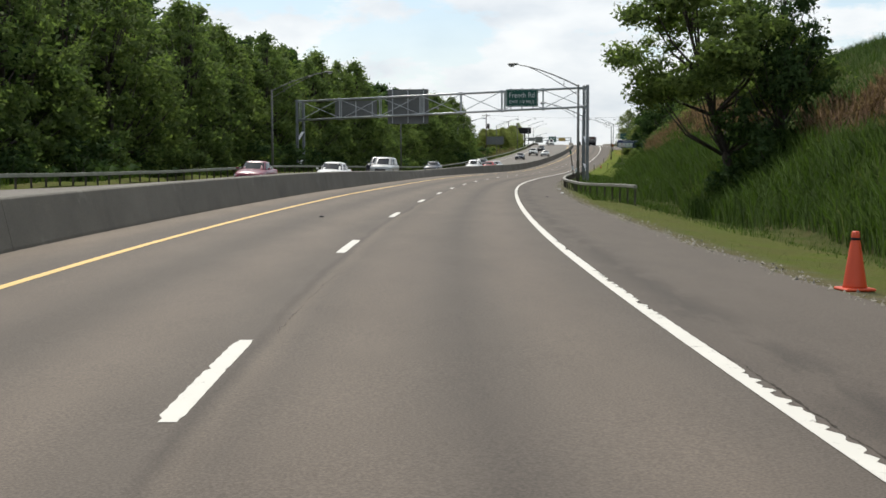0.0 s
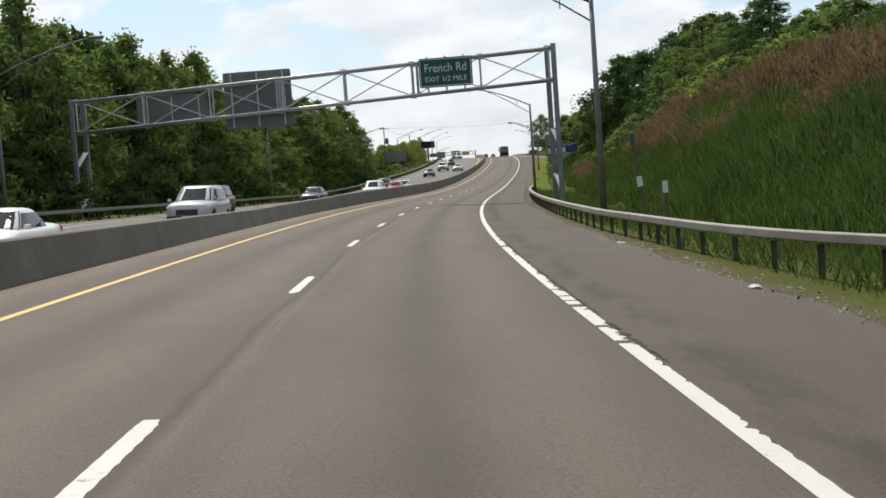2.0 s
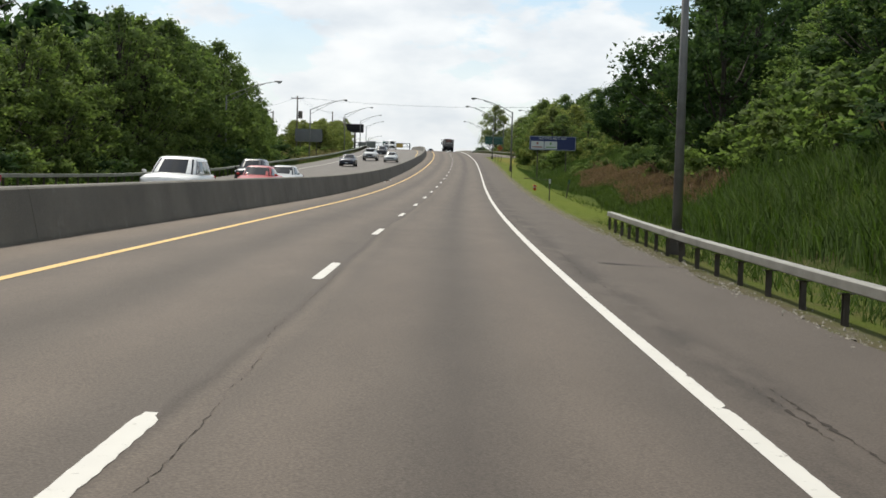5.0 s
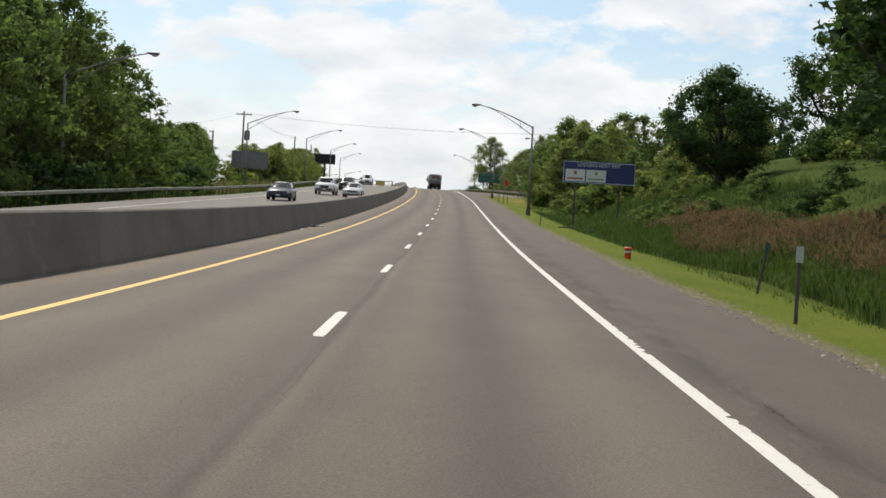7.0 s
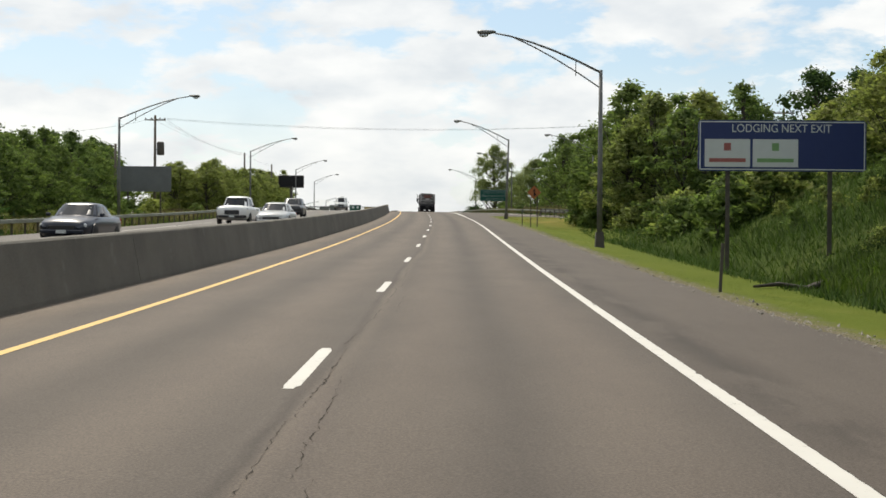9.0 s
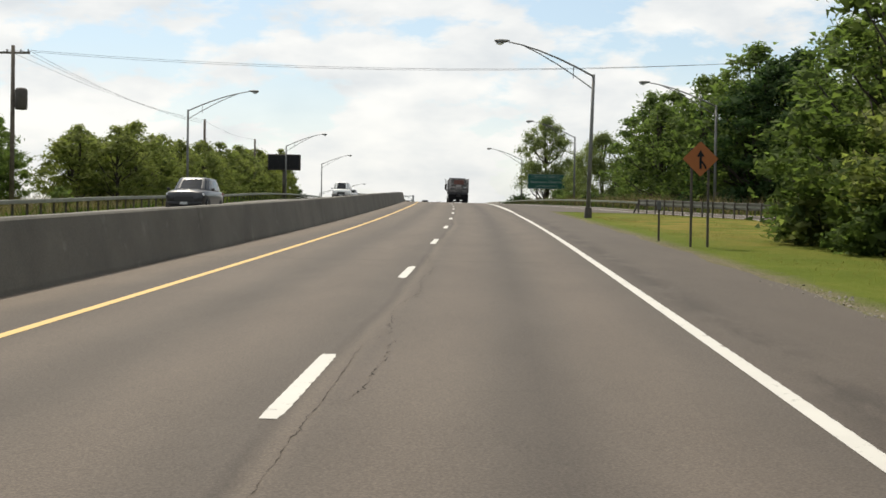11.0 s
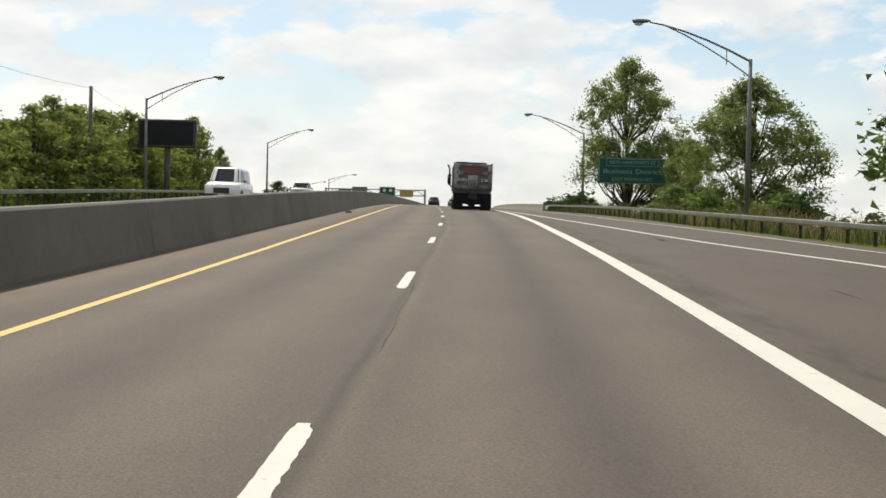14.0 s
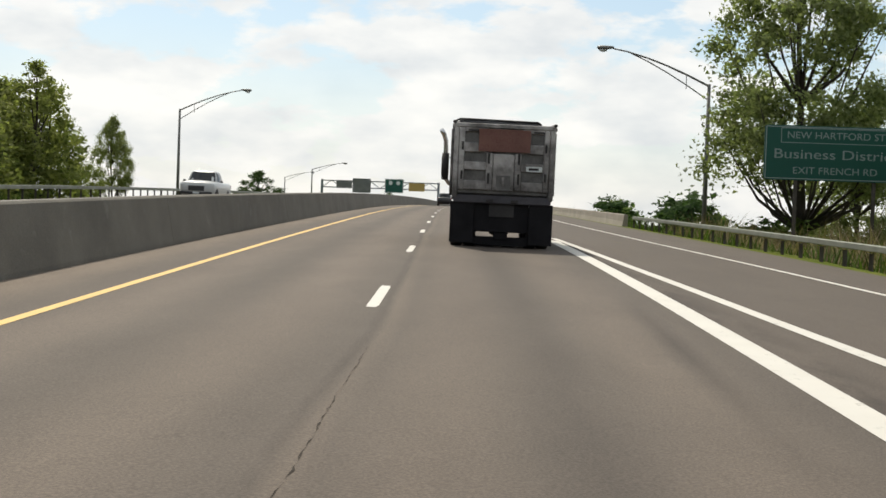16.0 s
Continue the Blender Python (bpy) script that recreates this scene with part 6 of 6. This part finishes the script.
for row in ((74, -12, "sedan", "maroon", "dark maroon sedan on the oncoming carriageway"), (80.5, -8.4, "sedan", "white", "white sedan beside the median barrier"),
            (122, -12, "suv", "blue", "dark blue sport utility car on the oncoming carriageway"), (103, -8.3, "suv", "silver", "silver sport utility car beside the median barrier"),
            (158, -12, "sedan", "blue", "dark blue sedan on the oncoming carriageway"),
            (170, -8.3, "suv", "white", "pale estate car beside the median barrier"), (188, -8.3, "sedan", "red", "red sedan with its lights catching the sun"),
            (196.5, -8.3, "sedan", "silver", "silver sedan beside the median barrier"), (208, -12, "suv", "black", "black sport utility car on the oncoming carriageway"),
            (273, -12, "sedan", "blue", "dark grey sedan with a bright windscreen"), (298, -8.4, "sedan", "silver", "silver sedan behind the median barrier"),
            (306, -11.8, "pickup", "white", "white pickup on the oncoming carriageway"), (338, -12, "suv", "black", "black sport utility car on the oncoming carriageway"),
            (427, -12, "van", "white", "white passenger van on the oncoming carriageway"),
            (478, -13, "pickup", "silver", "silver pickup half hidden by the barrier")):
    car(*row)
car(575, -1.2, "suv", "black", "black sport utility car far ahead in the lane", False)
car(596, 1.9, "pickup", "grey", "dark grey pickup far ahead in the lane", False)


# ---- dump truck ----
M_TRUCK = Nodes("truck_paint")
grime = M_TRUCK.noise(1.6, 7.0, None, 0.65)
M_TRUCK.bump(grime, 0.1, 0.02)
truck_xyz = M_TRUCK.n.new("ShaderNodeSeparateXYZ")      # the paint gets darker downwards from 1.95 m
M_TRUCK.l.new(M_TRUCK.coords(), truck_xyz.inputs[0])
dirty = M_TRUCK.math("SUBTRACT", grime, M_TRUCK.math("MULTIPLY", M_TRUCK.math("SUBTRACT", 1.95, truck_xyz.outputs[2], True), 0.32))
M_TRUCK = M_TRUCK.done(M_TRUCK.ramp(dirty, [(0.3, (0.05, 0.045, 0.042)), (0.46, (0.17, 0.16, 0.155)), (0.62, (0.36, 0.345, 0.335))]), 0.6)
# tailgate sheet and chute frame, darker than the ribs
M_RECESS = mottled("dark_panel", (0.04, 0.038, 0.036), (0.15, 0.145, 0.14), 2.4, 0.7)
M_STEELDARK = mottled("dirty_steel", (0.012, 0.011, 0.012), (0.04, 0.037, 0.036), 2.0, 0.75, 0.2)
M_FLAP = mottled("mud_flap_rubber", (0.005, 0.005, 0.006), (0.016, 0.015, 0.017), 2.0, 0.85, 0.0, 40.0, 0.1, 0.15)
M_TARP = mottled("tarp", (0.015, 0.015, 0.017), (0.05, 0.05, 0.055), 3.0, 0.55)
M_PLATE = mottled("warning_plate", (0.1, 0.04, 0.03), (0.17, 0.075, 0.055), 2.0, 0.6)
M_REDTEXT = mottled("red_text", (0.09, 0.022, 0.018), (0.15, 0.06, 0.045), 5.0, 0.6)
ts, td = 437.0, 2.06
truck = thing("dump_truck", stand(ts, td, 0) @ Matrix.Rotation(math.atan(float(np.interp(ts, GS, RE))), 4, "Y"), "dirty white dump truck with a red warning plate on its tailgate", "dump truck")
W = 1.21
part("body_floor", Shape().box(-W, W, 0.1, 5.2, 1.2, 1.34, bevel=0.03), M_STEELDARK, truck)
for x in (-1, 1):
    a, b = sorted((x * W, x * (W - 0.08)))
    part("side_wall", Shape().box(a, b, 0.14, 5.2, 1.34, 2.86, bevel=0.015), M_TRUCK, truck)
    a, b = sorted((x * (W - 0.1), x * (W + 0.05)))
    part("top_rail", Shape().box(a, b, 0.1, 5.2, 2.84, 2.96, bevel=0.03), M_TRUCK, truck)
    for k in range(6):
        a, b = sorted((x * (W + 0.002), x * (W + 0.07)))
        part("rib", Shape().box(a, b, 0.5 + 0.85 * k, 0.64 + 0.85 * k, 1.3, 2.85, bevel=0.02), M_TRUCK, truck)
    a, b = sorted((x * (W + 0.0), x * (W - 0.13)))
    part("corner_post", Shape().box(a, b, -0.03, 0.14, 1.16, 3.0, bevel=0.03), M_TRUCK, truck)
    part("hinge", Shape().box(x * W - 0.045, x * W + 0.045, -0.05, 0.08, 2.95, 3.02, bevel=0.02), M_STEELDARK, truck)
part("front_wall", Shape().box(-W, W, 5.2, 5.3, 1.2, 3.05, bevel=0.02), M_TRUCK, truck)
tail = part("tailgate", Shape().box(-W + 0.14, W - 0.14, 0.02, 0.08, 1.3, 2.88), M_RECESS, truck)
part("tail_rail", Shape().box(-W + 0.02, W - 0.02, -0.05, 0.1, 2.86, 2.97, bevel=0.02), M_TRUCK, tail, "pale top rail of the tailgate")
for a, b, z0, z1 in ((-1.08, -0.95, 1.36, 2.85), (0.95, 1.08, 1.36, 2.85), (-0.42, -0.27, 1.38, 2.28), (0.27, 0.42, 1.38, 2.28)):
    part("tail_rib", Shape().box(a, b, -0.05, 0.019, z0, z1, bevel=0.02), M_TRUCK, tail)
for z0, z1 in ((1.38, 1.6), (1.85, 2.05), (2.28, 2.5), (2.76, 2.86)):
    for a, b in ((-0.949, -0.421), (0.421, 0.949)):
        part("tail_rib", Shape().box(a, b, -0.044, 0.019, z0, z1, bevel=0.015), M_TRUCK, tail)
for z in (1.72, 2.42):
    for x in (-1.0, 1.0):
        part("latch", Shape().box(x - 0.025, x + 0.025, -0.075, -0.051, z - 0.1, z + 0.1, bevel=0.01), M_STEELDARK, tail)
for z in (1.66, 2.14):
    for x in (-0.36, 0.36):
        part("latch", Shape().box(x - 0.025, x + 0.025, -0.075, -0.051, z - 0.13, z + 0.13, bevel=0.01), M_STEELDARK, tail)
for x in (-0.75, 0.82):
    part("vent_slot", Shape().box(x - 0.13, x + 0.13, -0.05, -0.045, 2.78, 2.82), M_STEELDARK, tail)
part("chute", Shape().box(-0.26, 0.26, -0.03, 0.019, 1.36, 2.26, bevel=0.02), M_TRUCK, tail)
part("chute_frame", Shape().box(-0.17, 0.17, -0.045, -0.031, 1.38, 1.74, bevel=0.005), M_RECESS, tail)
part("chute_handle", Shape().box(-0.03, 0.03, -0.08, -0.046, 1.5, 1.7), M_TRUCK, tail)
part("number_panel", Shape().box(0.54, 0.92, -0.054, -0.046, 1.86, 1.98), M_LETTER, tail, "small white panel")
plate = part("warning_plate", Shape().box(-0.62, 0.62, -0.075, -0.055, 2.3, 2.84, bevel=0.008), M_PLATE, tail, "faded orange-brown warning plate")
for txt, z, w in (("CONSTRUCTION", 2.75, 1.12), ("VEHICLE", 2.57, 0.66), ("DO NOT FOLLOW", 2.39, 1.16)):
    o = lettering(txt, 0.2, Matrix.Translation((0, -0.078, z)), M_REDTEXT, plate, width=w)
part("number_bar", Shape().box(0.6, 0.84, -0.058, -0.055, 1.89, 1.95), M_STEELDARK, tail)
part("tarp_roll", Shape().tube([(-1.1, 0.3, 2.99), (-0.4, 0.28, 3.0), (0.3, 0.3, 2.98), (0.82, 0.3, 2.99)], [0.07, 0.075, 0.07, 0.065], 12), M_TARP, truck, "rolled black tarp", True)
part("tarp_bow", Shape().tube([(-1.2, 0.25, 2.92), (-1.18, 0.25, 3.03), (-1.08, 0.25, 3.08), (0.8, 0.25, 3.06), (0.86, 0.25, 3.02), (0.87, 0.25, 2.92)], 0.025, 8), M_STEELDARK, truck)
part("tarp_cover", Shape().add([(-1.05, 0.3, 3.0), (0.9, 0.3, 3.0), (0.95, 5.2, 3.05), (-1.05, 5.2, 3.05), (-1.0, 0.3, 3.05), (0.75, 0.3, 3.04), (0.8, 5.2, 3.1), (-0.95, 5.2, 3.1)], [(0, 1, 5, 4), (1, 2, 6, 5), (2, 3, 7, 6), (3, 0, 4, 7), (4, 5, 6, 7), (3, 2, 1, 0)]), M_TARP, truck, "black tarp over the load")
part("bumper", Shape().box(-W + 0.04, W - 0.04, -0.02, 0.16, 1.06, 1.25, bevel=0.02), mottled("bumper_steel", (0.022, 0.021, 0.027), (0.055, 0.052, 0.06), 2.0, 0.6, 0.2), truck, "dark bluish-grey bumper beam")
for x in (-1, 1):
    a, b = sorted((x * (W + 0.02), x * 0.66))
    part("mud_flap", Shape().box(a, b, 0.04, 0.06, 0.1, 1.08, bevel=0.008), M_FLAP, truck, "black rubber mud flap")
    part("tail_light", Shape().box(x * 0.3 - 0.09, x * 0.3 + 0.09, -0.035, 0.0, 1.08, 1.17, bevel=0.02), M_STEELDARK, truck)
    part("chassis_rail", Shape().box(x * 0.42 - 0.05, x * 0.42 + 0.05, 0.2, 8.6, 0.85, 1.15), M_STEELDARK, truck)
    for y in (0.85, 2.2):
        wheel(truck, x * (W - 0.16), y, 0.52, 0.28, M_STEELDARK)
        wheel(truck, x * (W - 0.48), y, 0.52, 0.28, M_STEELDARK)
    wheel(truck, x * (W - 0.16), 7.6, 0.52, 0.3, M_STEELDARK)
for y in (0.85, 2.2):
    part("axle", Shape().tube([(-0.95, y, 0.52), (-0.2, y, 0.52), (0.2, y, 0.52), (0.95, y, 0.52)], [0.1, 0.12, 0.12, 0.1], 10), M_STEELDARK, truck)
    part("differential", Shape().lathe([(0.08, -0.25), (0.26, -0.12), (0.3, 0), (0.26, 0.12), (0.08, 0.25)], 14, Matrix.Translation((0, y, 0.55)) @ Matrix.Rotation(radians(90), 4, "X")), M_STEELDARK, truck, smooth=True)
part("rear_plate_bar", Shape().box(-0.3, 0.3, 0.08, 0.1, 0.75, 1.06), M_STEELDARK, truck)
part("number_plate", Shape().box(-0.15, 0.15, 0.066, 0.079, 0.88, 1.02), M_STEELDARK, truck)
part("underrun_panel", Shape().box(-0.66, 0.66, 0.12, 0.16, 0.38, 1.08, bevel=0.01), M_FLAP, truck, "black panel under the body")
# black boards added in place of the deep shade beneath the truck
part("spray_guard", Shape().box(-0.17, 0.17, 0.17, 0.2, 0.2, 0.6, bevel=0.01), M_FLAP, truck, "black board standing in for the shade under the truck")
part("spray_guard", Shape().box(-0.66, 0.66, 0.21, 0.24, 0.06, 0.27, bevel=0.01), M_FLAP, truck, "black board standing in for the shade under the truck")
part("cab", Shape().loft([[Vector((x * w, y, z)) for x, y in ((-1, 5.6), (1, 5.6), (1, q), (-1, q))] for w, q, z in ((1.15, 7.1, 0.8), (1.17, 7.1, 1.8), (1.1, 6.9, 2.75), (1.0, 6.7, 2.86))]), PAINTS["white"], truck)
part("cab_window", Shape().box(-0.6, 0.6, 5.57, 5.6, 1.95, 2.5), M_GLASS, truck)
part("bonnet", Shape().box(-0.8, 0.8, 7.1, 8.7, 0.8, 1.7, bevel=0.12), PAINTS["white"], truck)
part("exhaust_stack", Shape().tube([(-1.0, 5.5, 1.62), (-1.3, 5.47, 1.66), (-1.41, 5.45, 1.8), (-1.42, 5.45, 2.6), (-1.43, 5.42, 2.85), (-1.5, 5.36, 3.05), (-1.57, 5.3, 3.14)], 0.065, 12), M_CHROME, truck, "curved chrome exhaust stack", True)
part("heat_shield", Shape().tube([(-1.42, 5.45, 1.75), (-1.42, 5.45, 2.5)], 0.1, 12), M_STEELDARK, truck, smooth=True)
for x in (-1, 1):
    mr = part("mirror", Shape().box(x * 1.45 - 0.09, x * 1.45 + 0.09, 6.7, 6.8, 1.9, 2.5, bevel=0.03), M_BLACK, truck)
    part("mirror_arm", Shape().tube([(x * 1.1, 6.75, 2.45), (x * 1.42, 6.75, 2.45)], 0.02, 6), M_STEELDARK, mr)


# ---- wear on the road ----
def crack(name, seed, s0, s1, d, wide, wander, label, whole=0.5):
    """A broken line of cracks along the road: short ragged pieces, whole is the share that is open."""
    rng = np.random.default_rng(seed)
    v, f, s = [], [], s0
    while s < s1:
        run = rng.uniform(1.5, 9.0)
        if rng.random() < whole:
            ss = np.arange(s, min(s + run, s1), 0.07)
            n = len(ss)
            if n > 3:
                dd = d + rng.normal(0, wander * 0.5) + np.cumsum(rng.normal(0, wander * 0.13, n)) + rng.normal(0, wander * 0.2, n)
                ww = wide * (0.05 + 1.6 * rng.random(n) ** 2.5) * np.sin(np.linspace(0.05, math.pi - 0.05, n)) ** 0.5
                k = len(v) and sum(len(q) for q in v)
                v.append(np.concatenate([many(ss, dd - ww / 2, 0.003 + 0 * ss), many(ss, dd + ww / 2, 0.003 + 0 * ss)]))
                q = np.arange(n - 1) + k
                f.append(np.stack([q, q + n, q + n + 1, q + 1], -1))
        s += run
    o = new(name, raw(name, np.concatenate(v), np.concatenate(f), M_CRACK))
    return tagged(o, label, "crack", "", "structure")


crack("pavement_crack", 1, 165, 226, 0.2, 0.006, 0.04, "faint dark crack along the lane joint", 0.3)
crack("pavement_crack", 11, 226, 262, 0.22, 0.014, 0.05, "ragged dark crack along the lane joint", 0.8)
crack("pavement_crack", 12, 228, 262, 0.75, 0.006, 0.05, "wandering crack in the asphalt", 0.35)
crack("pavement_crack", 6, 221, 232, -0.75, 0.016, 0.06, "wandering crack in the asphalt", 1.0)
crack("pavement_crack", 13, 188, 204, -0.05, 0.012, 0.06, "ragged dark crack along the lane joint", 0.7)
crack("pavement_crack", 2, 262, 345, 0.2, 0.007, 0.03, "fine broken crack along the lane joint", 0.2)
crack("pavement_crack", 7, 345, 430, 0.17, 0.011, 0.02, "ragged dark crack along the lane joint", 0.85)
crack("pavement_crack", 3, 10, 165, 0.2, 0.008, 0.04, "fine dark crack along the lane joint", 0.5)
crack("pavement_crack", 4, 0, 110, 3.6, 0.03, 0.03, "crumbled dark joint beside the white edge line", 0.55)
crack("pavement_crack", 20, 60, 79, 3.61, 0.07, 0.02, "crumbled dark edge beside the white line", 0.9)
crack("pavement_crack", 14, 160, 206, 3.63, 0.045, 0.02, "crumbled dark edge beside the white line", 0.75)
crack("pavement_crack", 8, 206, 354, 3.6, 0.012, 0.03, "crumbled dark joint beside the white edge line", 0.4)
crack("pavement_crack", 16, 229, 250, 0.5, 0.011, 0.05, "crazed cracks beside the lane joint", 0.6)
crack("pavement_crack", 18, 283, 312, 0.3, 0.014, 0.08, "ragged dark crack along the lane joint", 0.7)
crack("pavement_crack", 5, 134, 232, 3.95, 0.022, 0.06, "fine crack in the hard shoulder", 0.55)
crack("pavement_crack", 9, 94, 134, 4.12, 0.05, 0.04, "crumbled crack in the hard shoulder", 0.95)
crack("pavement_crack", 19, 94, 134, 4.0, 0.03, 0.05, "crumbled crack in the hard shoulder", 0.8)
for k, (s, d0, d1) in enumerate(((84.0, 3.7, 6.0), (335.5, 4.2, 5.6), (262.0, 3.2, 4.4), (304.0, -4.6, 3.4), (308.5, -1.6, 0.6))):
    rng = np.random.default_rng(40 + k)
    dd = np.arange(d0, d1, 0.2)
    so = s + np.cumsum(rng.normal(0, 0.02, len(dd)))
    wide = 0.006 + 0.016 * rng.random(len(dd))
    v = np.concatenate([many(so - wide, dd, 0.0054 + 0 * dd), many(so + wide, dd, 0.0054 + 0 * dd)])
    q = np.arange(len(dd) - 1)
    tagged(new("pavement_crack", raw("pavement_crack", v, np.stack([q, q + 1, q + len(dd) + 1, q + len(dd)], -1), M_CRACK)), "dark crack across the asphalt", "crack", "", "structure")


def litter(s, d, size, mat, label, seed):
    rng = np.random.default_rng(seed)
    o = Shape()
    ring = lambda z, q: [Vector((math.cos(a) * size * q * (0.7 + 0.6 * rng.random()), math.sin(a) * size * 0.7 * q * (0.7 + 0.6 * rng.random()), z)) for a in (k * 2 * math.pi / 7 for k in range(7))]
    o.loft([ring(0.0, 0.9), ring(size * 0.25, 1.0), ring(size * 0.5, 0.5)])
    ob = new("litter", o.mesh("litter", mat))
    ob.matrix_basis = Matrix.Translation(at(s, d, max(0.001, 0.002) if d < 6 else float(ground_z(s, d))))
    return tagged(ob, label, "litter", "litter along the road")


for s, d, size, mat, label in ((106.0, 7.95, 0.24, M_LETTER, "white plastic bag lying in the grass behind the guardrail"), (77.6, 6.0, 0.12, M_LETTER, "crumpled white litter beside the guardrail"), (66.0, 5.9, 0.1, M_LETTER, "scrap of white litter on the shoulder"),
                               (228.5, -4.45, 0.16, M_BLACK, "black tyre shred beside the barrier"), (229.3, -4.3, 0.12, M_LETTER, "pale scrap beside the barrier"), (224.0, -4.35, 0.1, M_LETTER, "scrap of pale litter beside the barrier"),
                               (412.0, -4.2, 0.16, M_BLACK, "black tyre shred beside the barrier"), (57.5, 4.9, 0.06, M_BLACK, "small dark scrap on the shoulder"), (30.0, -1.6, 0.07, M_BLACK, "small dark scrap on the lane")):
    litter(s, d, size, mat, label, int(s))


log = Shape().tube([on(255.6, 7.9) + Vector((0, 0, 0.06)), on(257.4, 8.9) + Vector((0, 0, 0.08)), on(259.4, 10.1) + Vector((0, 0, 0.1)), on(261.4, 11.2) + Vector((0, 0, 0.22))], [0.03, 0.05, 0.06, 0.09], 9)
tagged(new("fallen_log", log.mesh("fallen_log", M_BARK, smooth=True)), "fallen dead trunk lying on the mown grass", "log")
